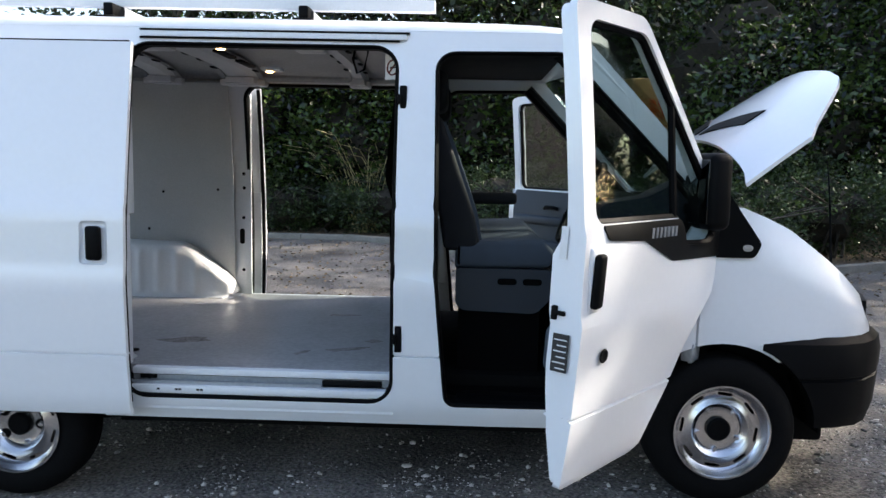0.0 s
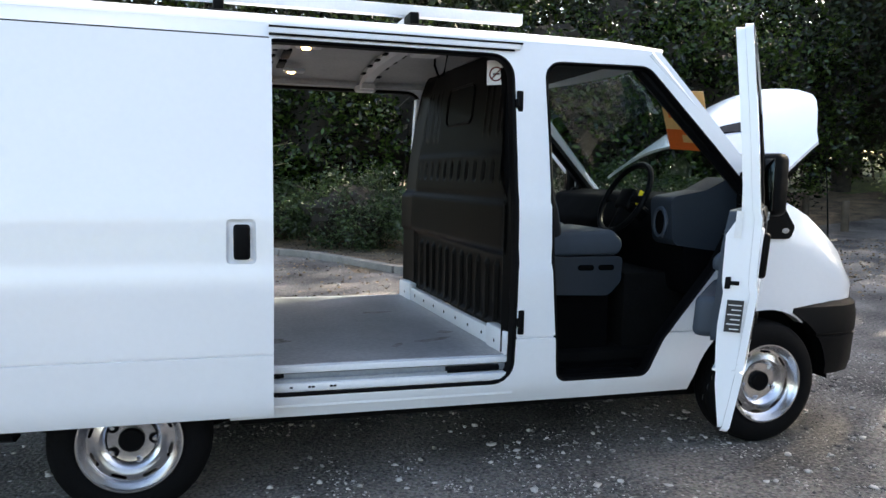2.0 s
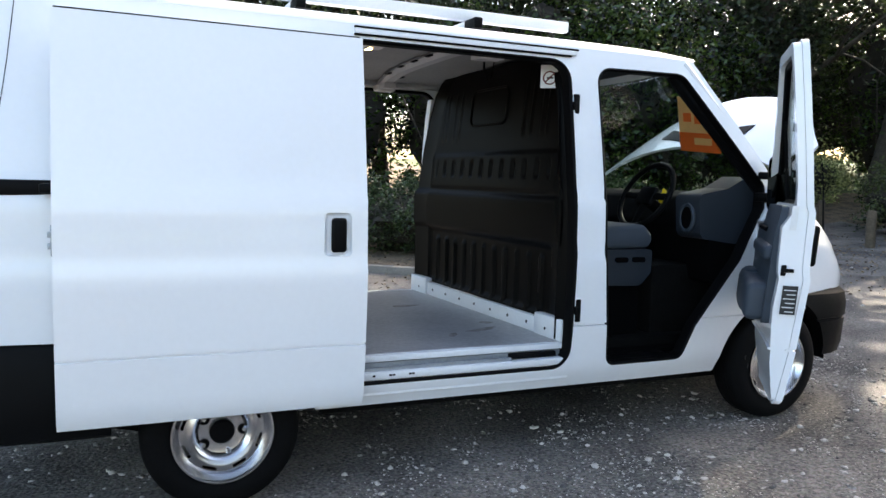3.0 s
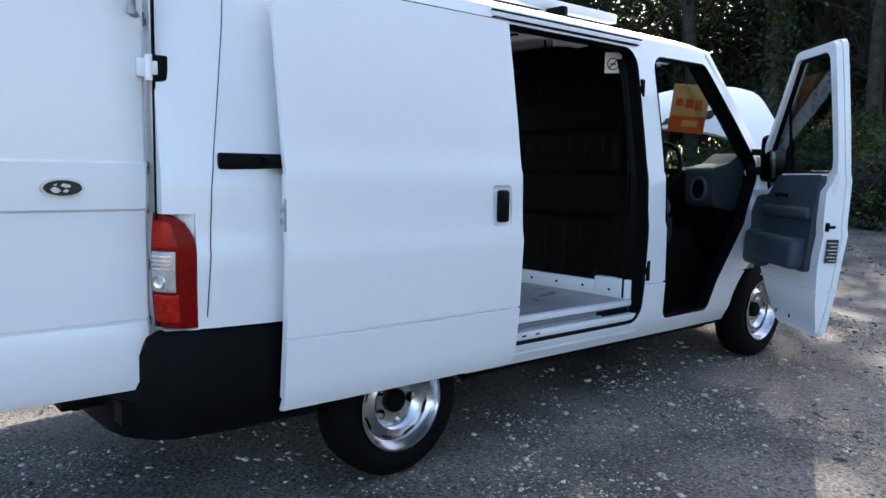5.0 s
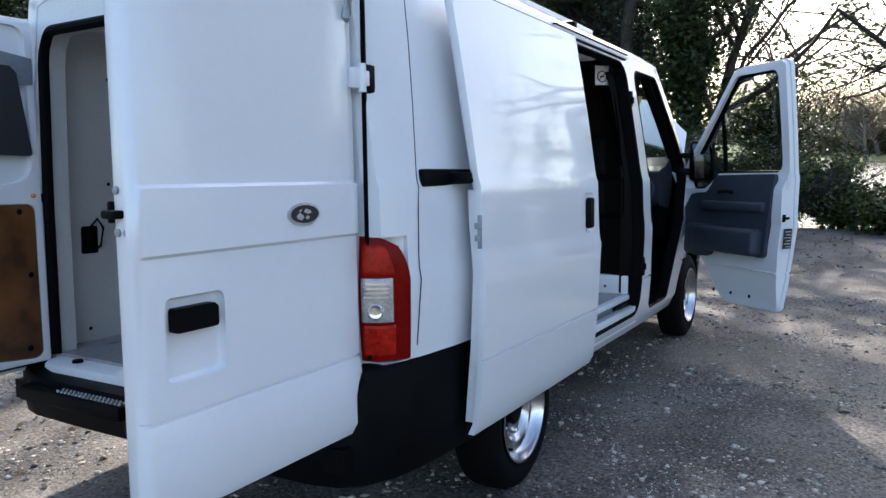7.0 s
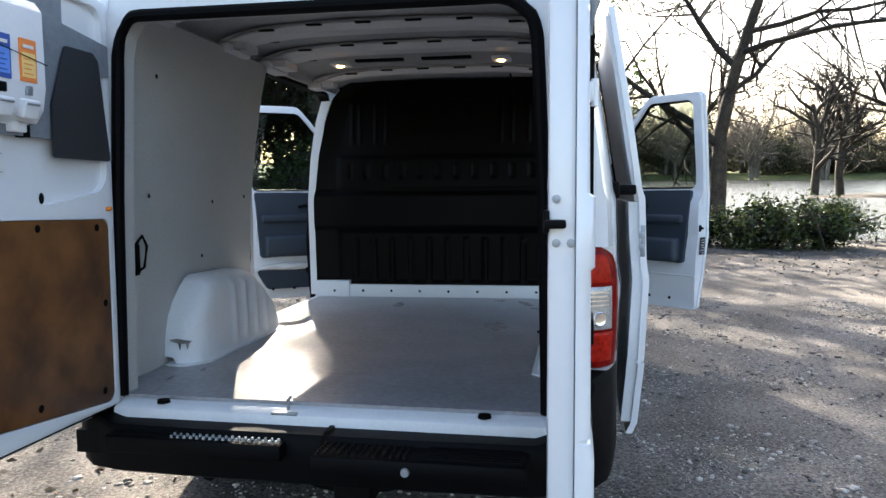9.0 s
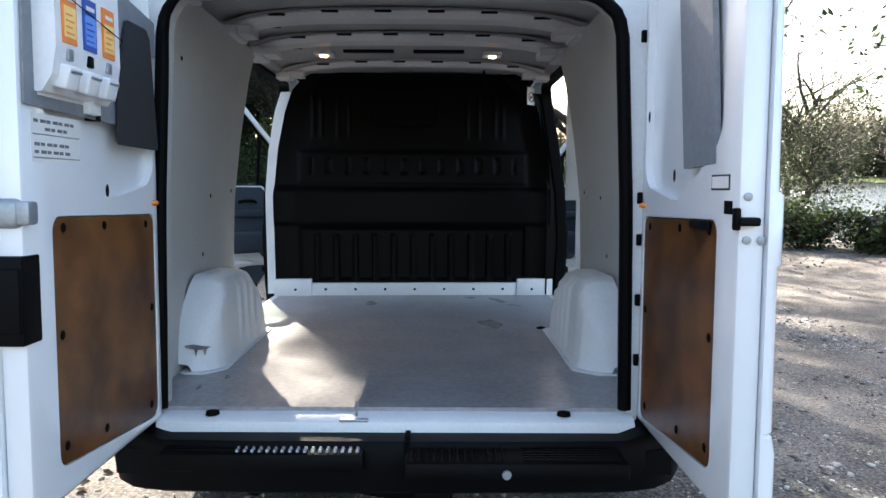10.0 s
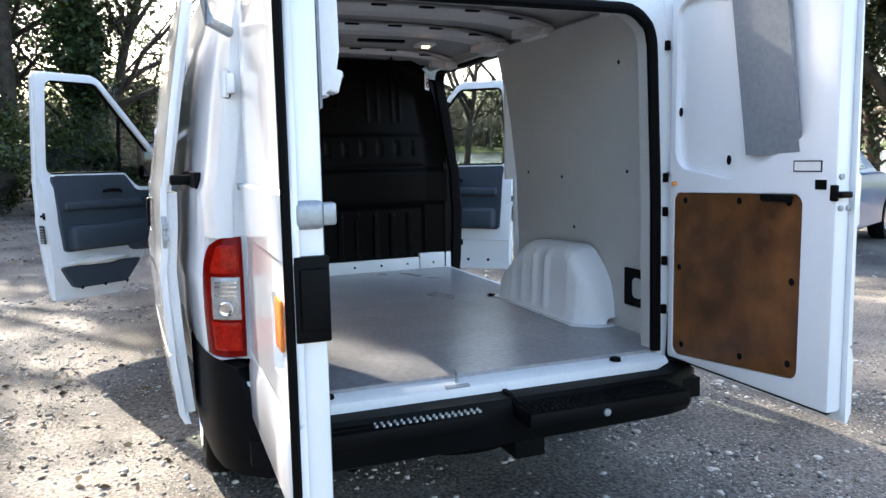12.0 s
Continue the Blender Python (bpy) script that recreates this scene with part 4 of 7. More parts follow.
def keep(bm, cutter):
    """The piece of a solid inside an outline's prism."""
    ob, co = new("tmp", to_mesh(bm, "tmp")), new("tmp", to_mesh(cutter, "tmp"))
    mod = ob.modifiers.new("keep", "BOOLEAN")
    mod.object, mod.operation, mod.solver = co, "INTERSECT", "EXACT"
    dg = bpy.context.evaluated_depsgraph_get()
    dg.update()
    me = bpy.data.meshes.new_from_object(ob.evaluated_get(dg))
    out = bmesh.new()
    out.from_mesh(me)
    for o in (ob, co):
        data = o.data
        bpy.data.objects.remove(o)
        bpy.data.meshes.remove(data)
    bpy.data.meshes.remove(me)
    return out


# ---- sliding doors, pushed back ----
SD0, SD1, SD_OUT = -0.575, 0.55, 0.095
for s in (-1, 1):
    skin = side_slab(span(SD0, SD1, 9), [z for z in ZS if 0.40 <= z <= 1.87] + [1.888], 0.022, SD_OUT)
    pocket = moved(box(0.372, 0.487, -0.06, 0.013, 1.015, 1.19, 0.02, 3), Matrix.Translation((0, -hw(1.1) - SD_OUT, 0)))
    door = vp("sliding_door", sided(cut(skin, pocket), s), M_PAINT, label="white sliding side door pushed fully back")
    vp("handle_pocket", sided(merged(box(0.365, 0.494, -hw(1.1) - SD_OUT + 0.012, -hw(1.1) - SD_OUT + 0.022, 1.008, 1.197)), s), M_PAINT, door)
    vp("door_handle", sided(moved(box(-0.031, 0.031, -0.014, 0.012, -0.068, 0.068, 0.013, 3), Matrix.Translation((0.432, -hw(1.1) - SD_OUT, 1.10))), s), M_PLASTIC, door, "black pull handle")
    vp("inner_frame", sided(merged(side_slab(span(SD0 + 0.012, SD1 - 0.02, 4), [0.44, 0.7, 0.95, 1.1, 1.22], 0.036, SD_OUT - 0.020), side_slab(span(SD0 + 0.012, SD1 - 0.02, 4), [1.222, 1.45, 1.7, 1.86], 0.016, SD_OUT - 0.020)), s), M_JAMB, door)
    vp("edge_seal", sided(tube([(SD1 - 0.012, -hw(z) - SD_OUT + 0.03, z) for z in span(0.45, 1.88, 10)], 0.012, 6), s), M_RUBBER, door)
    vp("edge_latch", sided(merged(box(SD0 - 0.004, SD0 + 0.02, -hw(1.08) - SD_OUT + 0.006, -hw(1.08) - SD_OUT + 0.022, 1.03, 1.14, 0.003), box(SD0 - 0.014, SD0, -hw(1.08) - SD_OUT + 0.008, -hw(1.08) - SD_OUT + 0.028, 1.055, 1.075, 0.003), box(SD0 - 0.014, SD0, -hw(1.08) - SD_OUT + 0.008, -hw(1.08) - SD_OUT + 0.028, 1.095, 1.115, 0.003)), s), M_GALV, door)
    # thin black tube paints the shade line along the door's top gap
    vp("top_seal", sided(tube([(x, -hw(1.89) - SD_OUT + 0.006, 1.891) for x in span(SD0 + 0.01, SD1 - 0.01, 6)], 0.0035, 6), s), M_RUBBER, door)
    vp("slide_arm", sided(box(SD0 - 0.04, SD0 + 0.03, -1.03, -0.95, 1.245, 1.28, 0.008), s), M_PLASTIC, door)

# ---- cab doors, half open ----
HINGE, SWING = Vector((2.83, -0.90, 0)), radians(48.5)
DOOR = rounded([(1.86, 0.415), (2.36, 0.415), (2.60, 0.76), (2.845, 1.0), (2.845, 1.30), (2.265, 1.935), (1.835, 1.935), (1.835, 0.95)], [0.03, 0.10, 0.25, 0.10, 0.04, 0.10, 0.04, 0.3], 5)
PANE = rounded([(1.898, 1.265), (2.47, 1.265), (2.53, 1.165), (2.785, 1.155), (2.795, 1.30), (2.262, 1.880), (1.905, 1.880)], [0.05, 0.03, 0.05, 0.06, 0.03, 0.08, 0.05], 5)
for s in (-1, 1):
    def dp(name, bm, mat, parent=None, label=""):
        lean = Matrix.Identity(4)
        lean[1][2], lean[1][3], lean[0][3] = -0.07, 0.07 * 0.75, -0.025
        swing = Matrix.Translation(HINGE) @ Matrix.Rotation(SWING + (0.09 if s > 0 else 0.0), 4, "Z") @ Matrix.Translation(-HINGE) @ lean
        return vp(name, sided(moved(bm, swing), s), mat, parent, label)
    xs = span(1.83, 2.85, 6)
    zz = [z for z in ZS if z >= 0.40]
    skin = cut(keep(side_slab(xs, zz, 0.027, 0.004), prism(DOOR, -1.3, -0.5)), prism(PANE, -1.3, -0.5))
    door = dp("cab_door", skin, M_PAINT, None, "white cab door standing half open")
    frame_out = [(x * 0.985 + 0.034, z * 0.985 + 0.018) for x, z in DOOR]
    inner = cut(keep(slab(lambda i, j: (xs[i], -hw(zz[j], xs[i]) + 0.024, zz[j]), lambda i, j: (xs[i], -hw(zz[j], xs[i]) + lerp([(0.42, 0.035), (0.60, 0.085), (0.80, 0.115), (1.18, 0.115), (1.27, 0.055)], zz[j]), zz[j]), len(xs), len(zz)), prism(frame_out, -1.3, -0.5)), prism(PANE, -1.3, -0.5))
    dp("inner_panel", inner, M_PAINT, door)
    dp("window_pane", slab(lambda i, j: ([1.885, 2.1, 2.3, 2.45][i] + (0.0 if j == 0 else 0) , -hw(1.25 + 0.64 * j / 4, 2.3) + 0.018, 1.25 + 0.64 * j / 4), lambda i, j: ([1.885, 2.1, 2.3, 2.45][i], -hw(1.25 + 0.64 * j / 4, 2.3) + 0.022, 1.25 + 0.64 * j / 4), 4, 5), M_GLASS, door)
    dp("quarter_pane", keep(slab(lambda i, j: ([2.45, 2.6, 2.8][i], -hw(1.14 + 0.75 * j / 4, 2.3) + 0.018, 1.14 + 0.75 * j / 4), lambda i, j: ([2.45, 2.6, 2.8][i], -hw(1.14 + 0.75 * j / 4, 2.3) + 0.022, 1.14 + 0.75 * j / 4), 3, 5), prism([(2.44, 1.145), (2.80, 1.145), (2.80, 1.31), (2.44, 1.69)], -1.3, -0.5)), M_GLASS, door)
    path = []
    for k, (x, z) in enumerate(PANE):
        x2, z2 = PANE[(k + 1) % len(PANE)]
        n = max(1, int(math.hypot(x2 - x, z2 - z) / 0.1))
        path += [(x + (x2 - x) * q / n, -hw(z + (z2 - z) * q / n, 2.3) + 0.02, z + (z2 - z) * q / n) for q in range(n)]
    dp("window_seal", tube(path, 0.016, 6, True), M_RUBBER, door)
    dp("window_divider", tube([(2.455, -hw(1.27, 2.3) + 0.015, 1.265), (2.455, -hw(1.65, 2.3) + 0.015, 1.655)], 0.014, 8), M_RUBBER, door)
    # black belt panel with the model badge as plain bars
    belt = dp("belt_trim", cut(keep(side_slab(xs, zz, 0.012, 0.010), prism(rounded([(1.93, 1.262), (1.96, 1.215), (2.20, 1.20), (2.42, 1.115), (2.84, 1.10), (2.84, 1.32), (2.75, 1.33), (2.70, 1.262)], [0.01, 0.03, 0.05, 0.08, 0.01, 0.02, 0.03, 0.01], 4), -1.3, -0.5)), prism(PANE, -1.3, -0.5)), M_PLASTIC, door, "black belt and mirror panel")
    for k in range(7):
        dp("badge_bar", box(2.24 + 0.028 * k, 2.254 + 0.028 * k, -hw(1.21, 2.4) - 0.0145, -hw(1.21, 2.4) - 0.009, 1.205, 1.24), M_GALV, belt)
    # mirror on the front corner
    mat_m = Matrix.Translation((2.805, -1.05, 1.355)) @ Matrix.Rotation(radians(14), 4, "Z")
    mir = vp("door_mirror", sided(moved(merged(box(-0.045, 0.055, -0.085, 0.085, -0.145, 0.145, 0.035, 4), box(-0.02, 0.03, 0.06, 0.16, -0.10, -0.05, 0.015), box(-0.02, 0.03, 0.06, 0.16, 0.02, 0.06, 0.015)), mat_m), s), M_PLASTIC, door, "black door mirror")
    vp("mirror_glass", sided(moved(box(-0.048, -0.042, -0.068, 0.068, -0.12, 0.12, 0.002), mat_m), s), M_MIRROR, mir)
    # handle, lock, catch, label on the door's rear edge
    hy = -hw(1.02, 1.92)
    dp("handle_pocket", box(1.862, 1.935, hy - 0.007, hy + 0.012, 0.99, 1.20, 0.012, 3), M_PAINT, door)
    dp("door_handle", box(1.876, 1.922, hy - 0.030, hy + 0.0, 1.01, 1.18, 0.014, 3), M_PLASTIC, door, "black door handle")
    dp("lock_barrel", moved(lathe([(0.024, -0.008), (0.020, -0.012), (0.012, -0.008), (0.0, -0.008)], 20), Matrix.Translation((1.975, -hw(0.85, 1.975) - 0.003, 0.85))), M_PLASTIC, door)
    dp("edge_latch", merged(box(1.833, 1.846, -0.925, -0.88, 0.985, 1.0, 0.003), box(1.832, 1.846, -0.895, -0.875, 0.97, 1.015, 0.004)), M_PLASTIC, door)
    lab = dp("edge_label", box(1.834, 1.8375, -0.950, -0.892, 0.81, 0.93), M_INK, door, "dark type label")
    for k in range(6):
        dp("label_bar", box(1.8325, 1.8345, -0.944, -0.910 + 0.012 * (k % 2), 0.820 + 0.018 * k, 0.8235 + 0.018 * k), M_PAPER, lab)
    dp("edge_sticker", box(1.836, 1.8375, -0.91, -0.885, 1.16, 1.26), M_PAPER, door)
    # trim inside
    trim = dp("door_trim", keep(merged(slab(lambda i, j: (xs[i], -hw(0.9, 2.0) + 0.125 + (0.02 if 0 < j < 4 else 0), (0.66, 0.68, 0.90, 1.12, 1.315)[j]), lambda i, j: (xs[i], -hw(0.9, 2.0) + 0.105, (0.66, 0.68, 0.90, 1.12, 1.315)[j]), len(xs), 5)), prism(rounded([(1.935, 0.745), (2.40, 0.765), (2.48, 0.712), (2.62, 0.70), (2.79, 0.93), (2.845, 1.06), (2.845, 1.125), (2.52, 1.14), (2.445, 1.254), (1.905, 1.258)], [0.03, 0.03, 0.04, 0.05, 0.1, 0.02, 0.01, 0.04, 0.03, 0.02], 4), -1.3, -0.5)), M_TRIM, door, "blue-grey door trim with a pocket")
    dp("door_pocket", box(1.96, 2.56, -0.87, -0.765, 0.755, 0.92, 0.03, 3), M_TRIM, trim)
    dp("speaker_bulge", box(2.40, 2.66, -0.87, -0.775, 0.715, 0.93, 0.04, 3), M_TRIM, trim)
    if s > 0:
        dp("lower_pocket", prism(rounded([(1.98, 0.50), (2.36, 0.50), (2.50, 0.655), (1.90, 0.645)], [0.03, 0.03, 0.015, 0.015], 3), -0.89, -0.838), M_TRIM, trim)
    dp("arm_rest", box(1.95, 2.55, -0.86, -0.812, 1.02, 1.085, 0.022, 3), M_TRIM, trim)
    dp("door_pull", merged(tube([(2.25, -0.84, 1.14), (2.28, -0.82, 1.15), (2.36, -0.82, 1.15), (2.39, -0.84, 1.14)], 0.012, 8)), M_PLASTIC, trim)
    for k in range(3):
        dp("drain_plug", moved(lathe([(0.012, 0.003), (0.0, 0.006)], 12), Matrix.Translation((2.02 + 0.17 * k, -hw(0.5, 2.2) + 0.116, 0.50))), M_PLASTIC, door)
    for z in (0.70, 1.18):
        dp("door_hinge", merged(box(2.80, 2.87, -0.925, -0.875, z - 0.04, z + 0.04, 0.008), tube([(2.855, -0.90, z - 0.055), (2.855, -0.90, z + 0.055)], 0.014, 10)), M_GALV, door)

rag = bmesh.new()
bmesh.ops.create_icosphere(rag, subdivisions=3, radius=1.0)
for v in rag.verts:
    k = 1 + 0.35 * noise.noise(v.co * 2.5)
    v.co = Vector((v.co.x * 0.22 * k, v.co.y * 0.035 * k, v.co.z * 0.03 * k))
swing = Matrix.Translation(HINGE) @ Matrix.Rotation(SWING + 0.09, 4, "Z") @ Matrix.Translation(-HINGE)
slim(mirror(moved(rag, swing @ Matrix.Translation((2.15, -0.832, 0.676)))))
moved(rag, VB)
lone("white_cloth", rag, M_PAPER, "crumpled white cloth tucked in the door pocket", "cloth")

# ---- rear doors, square to the body ----
for s, y_out in ((-1, 0.872), (1, 0.798)):
    Y = -y_out
    SLIM["left"] = s < 0
    sec = [(0.515, 0.012), (0.545, 0.0), (0.70, 0.0), (0.738, 0.008), (0.741, 0.016), (0.746, 0.016), (0.749, 0.008), (1.098, 0.010), (1.106, 0.002), (1.248, 0.002), (1.256, 0.013), (1.87, 0.020), (1.90, 0.045)]
    xs = [-1.724, -1.717, -1.705, -1.5, -1.3, -1.1, -1.0, -0.97, -0.958]
    edge = [0.02, 0.008, 0, 0, 0, 0, 0, 0.006, 0.02]
    skin = slab(lambda i, j: (xs[i], Y + sec[j][1] + edge[i], sec[j][0] + (0.07 if j < 2 and i > 6 else 0)), lambda i, j: (xs[i], Y + 0.04, sec[j][0] + (0.07 if j < 2 and i > 6 else 0)), len(xs), len(sec))
    pocket = box(-1.66, -1.49, Y - 0.05, Y + 0.034, 0.82, 1.01, 0.02, 3)
    door = vp("rear_door", sided(cut(skin, pocket), s), M_PAINT, label="white rear door opened square to the body" if s < 0 else "white rear door with dispensers fixed inside")
    vp("handle_plate", sided(merged(box(-1.668, -1.482, Y + 0.030, Y + 0.038, 0.812, 1.018)), s), M_PAINT, door)
    if s < 0:
        vp("door_handle", sided(merged(prism(rounded([(-1.638, 0.93), (-1.515, 0.93), (-1.515, 0.975), (-1.525, 0.985), (-1.638, 0.985)], 0.008, 3), Y + 0.002, Y + 0.026)), s), M_PLASTIC, door, "black grab handle")
        ring = [(-1.215 + 0.062 * math.cos(a), 1.172 + 0.030 * math.sin(a)) for a in span(0, 2 * math.pi, 36)[:-1]]
        badge = vp("badge", prism([(x, z) for x, z in ring], Y - 0.004, Y + 0.012), M_OLDCHROME, door, "worn chrome oval badge")
        vp("badge_face", prism([(-1.215 + (x + 1.215) * 0.86, 1.172 + (z - 1.172) * 0.78) for x, z in ring], Y - 0.0065, Y), M_INK, badge)
        wear = [[(-1.245, 1.160), (-1.232, 1.156), (-1.221, 1.163), (-1.226, 1.170), (-1.238, 1.176), (-1.250, 1.168)], [(-1.222, 1.178), (-1.205, 1.172), (-1.192, 1.176), (-1.197, 1.182), (-1.214, 1.186)], [(-1.216, 1.161), (-1.204, 1.158), (-1.199, 1.166), (-1.209, 1.168)], [(-1.243, 1.180), (-1.233, 1.179), (-1.230, 1.186)]]
        for ring in wear:
            vp("badge_wear", prism(ring, Y - 0.0078, Y - 0.006), M_OLDCHROME, badge)
    # inside: pressed frame, plywood, upper tray
    frame_in = cut(box(-1.71, -0.965, Y + 0.04, Y + 0.098, 0.545, 1.885, 0.012), prism(rounded([(-1.593, 0.618), (-0.997, 0.562), (-0.997, 1.178), (-1.593, 1.193)], 0.035, 5), Y + 0.076, Y + 0.2), prism(rounded([(-1.61, 1.37), (-1.30, 1.225), (-1.0, 1.27), (-1.0, 1.86), (-1.61, 1.86)], [0.10, 0.14, 0.08, 0.05, 0.05], 8), Y + 0.076, Y + 0.2))
    vp("inner_panel", sided(frame_in, s), M_PAINT, door)
    ply = vp("plywood_panel", sided(prism(rounded([(-1.590, 0.621), (-1.0, 0.565), (-1.0, 1.175), (-1.590, 1.190)], 0.033, 5), Y + 0.072, Y + 0.095), s), M_PLY, door, "brown plywood door panel")
    for bx, bz_ in ((-1.555, 0.66), (-1.35, 0.635), (-1.05, 0.61), (-1.56, 0.92), (-1.03, 0.90), (-1.54, 1.165), (-1.33, 1.16), (-1.06, 1.15)):
        vp("panel_screw", sided(moved(lathe([(0.012, 0.001), (0.009, 0.003), (0, 0.0035)], 10), Matrix.Translation((bx, Y + 0.095, bz_))), s), M_ENGINE, ply)
    vp("upper_plate", sided(prism([(-1.576, 1.318), (-1.358, 1.31), (-1.268, 1.875), (-1.497, 1.875)], Y + 0.086, Y + 0.1) if s < 0 else prism(rounded([(-1.70, 1.428), (-1.20, 1.420), (-1.20, 1.62), (-0.98, 1.64), (-0.98, 1.74), (-1.20, 1.77), (-1.20, 1.87), (-1.69, 1.87)], 0.004, 2), Y + 0.1, Y + 0.106), s), M_PLATEG, door, "grey metal plate")
    if s > 0:
        vp("edge_seal", sided(tube([(-1.722, Y + 0.014, z) for z in span(0.56, 1.88, 8)], 0.011, 8), s), M_RUBBER, door)
    vp("bottom_seal", sided(tube([(-1.70, Y + 0.081, 0.552), (-1.0, Y + 0.081, 0.552)], 0.014, 6), s), M_RUBBER, door)
    # latch gear
    if s < 0:
        vp("door_latch", merged(box(-1.718, -1.694, Y + 0.094, Y + 0.106, 1.175, 1.222, 0.004), box(-1.736, -1.706, Y + 0.060, Y + 0.104, 1.185, 1.203, 0.005)), M_PLASTIC, door, "black door latch")
        vp("lever_slot", box(-1.678, -1.638, Y + 0.097, Y + 0.102, 1.207, 1.236, 0.002), M_PLASTIC, door)
        for dy, dz in ((0.080, 1.245), (0.080, 1.155), (0.050, 1.155)):
            vp("bolt", moved(lathe([(0.009, 0.002), (0.009, -0.004), (0, -0.006)], 10, "x"), Matrix.Translation((-1.711, Y + dy, dz))), M_GALV, door)
        vp("grab_handle", box(-1.555, -1.43, Y + 0.094, Y + 0.108, 1.165, 1.188, 0.006), M_PLASTIC, door)
        lab = vp("warning_label", box(-1.66, -1.555, Y + 0.0975, Y + 0.0995, 1.258, 1.292), M_INK, door)
        vp("label_field", box(-1.655, -1.56, Y + 0.099, Y + 0.1005, 1.262, 1.288), M_PAPER, lab)
        vp("coat_hook", merged(tube([(-1.25, Y + 0.096, 1.83), (-1.25, Y + 0.136, 1.825), (-1.25, Y + 0.141, 1.85)], 0.008, 8), box(-1.265, -1.235, Y + 0.094, Y + 0.104, 1.82, 1.87, 0.004)), M_JAMB, door)
        for hx, hz in ((-1.03, 1.47), (-1.28, 1.295)):
            vp("access_hole", moved(lathe([(0.014, 0.0), (0.0, 0.001)], 14), Matrix.Translation((hx, Y + 0.0985, hz)) @ Matrix.Diagonal((0.8, 1, 1.2, 1))), M_PLASTIC, door)
    else:
        vp("door_latch", sided(merged(box(-1.727, -1.66, Y + 0.030, Y + 0.098, 1.172, 1.234, 0.014, 3), box(-1.728, -1.69, Y + 0.092, Y + 0.122, 1.180, 1.228, 0.006)), s), M_GALV, door, "galvanised latch plate")
        vp("inside_handle", sided(merged(box(-1.728, -1.655, Y + 0.026, Y + 0.102, 0.928, 1.115, 0.004), box(-1.738, -1.715, Y + 0.036, Y + 0.100, 0.955, 1.09, 0.006)), s), M_PLASTIC, door, "black handle surround")
        vp("side_reflector", sided(box(-1.70, -1.62, Y - 0.004, Y + 0.004, 0.905, 1.02, 0.004), s), M_ORANGE, door)
        lab = vp("notice", sided(box(-1.668, -1.452, Y + 0.0975, Y + 0.0992, 1.312, 1.414), s), M_PAPER, door, "white notice in small print")
        for q, (xa, xb) in enumerate(((-1.655, -1.47), (-1.61, -1.50), (-1.662, -1.458), (-1.655, -1.475), (-1.655, -1.48), (-1.662, -1.458))):
            zq = 1.398 - 0.0165 * q
            if q in (2, 5):
                vp("notice_rule", sided(box(xa, xb, Y + 0.099, Y + 0.1002, zq + 0.004, zq + 0.0065), s), M_GALV, lab)
                continue
            n = int((xb - xa) / 0.026)
            for w in range(n):
                vp("notice_bar", sided(box(xa + 0.026 * w, xa + 0.026 * w + 0.016 + 0.005 * ((w * 7 + q) % 2), Y + 0.099, Y + 0.1002, zq - 0.003, zq + 0.004), s), M_INKGREY, lab)
        vp("access_hole", sided(moved(lathe([(0.014, 0.0), (0.0, 0.001)], 14), Matrix.Translation((-1.312, Y + 0.0985, 1.248)) @ Matrix.Diagonal((0.8, 1, 1.2, 1))), s), M_PLASTIC, door)
    vp("check_stop", sided(moved(lathe([(0.008, 0.0), (0.008, 0.012), (0.005, 0.018), (0, 0.02)], 12), Matrix.Translation((-1.005, Y + 0.096, 1.21))), s), M_ORANGE, door)
    for z in (0.615, 1.55):
        hy = -0.825 if s > 0 else (-hw(z, -0.93) - 0.010 if z > 1 else -0.885)
        vp("hinge", sided(merged(box(-0.990, -0.948, hy + 0.004, hy + 0.030, z - 0.030, z + 0.030, 0.006), tube([(-0.957, hy + 0.002, z - 0.04), (-0.957, hy + 0.002, z + 0.04)], 0.012, 12), box(-0.957, -0.930, hy - 0.006, hy + 0.012, z - 0.022, z + 0.022, 0.004)), s), M_PAINT, door)
        vp("hinge_socket", sided(box(-0.945, -0.897, hy - 0.003, hy + 0.020, z - 0.042, z + 0.042, 0.007, 3), s), M_PLASTIC, door)
    vp("door_check", sided(merged(tube([(-0.95, -0.80, 1.70), (-1.0, -0.86, 1.72), (-1.0, -0.88, 1.80), (-0.96, -0.83, 1.84)], 0.016, 8)), s), M_GALV, door)
    vp("check_strap", sided(box(-0.99, -0.93, -0.80, -0.785, 1.235, 1.255, 0.003), s), M_GALV, door)

SLIM["left"] = True
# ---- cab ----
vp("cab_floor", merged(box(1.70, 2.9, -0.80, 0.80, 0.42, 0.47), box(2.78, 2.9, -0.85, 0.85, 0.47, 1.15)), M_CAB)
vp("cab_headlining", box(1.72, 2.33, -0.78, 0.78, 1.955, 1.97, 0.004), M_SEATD)


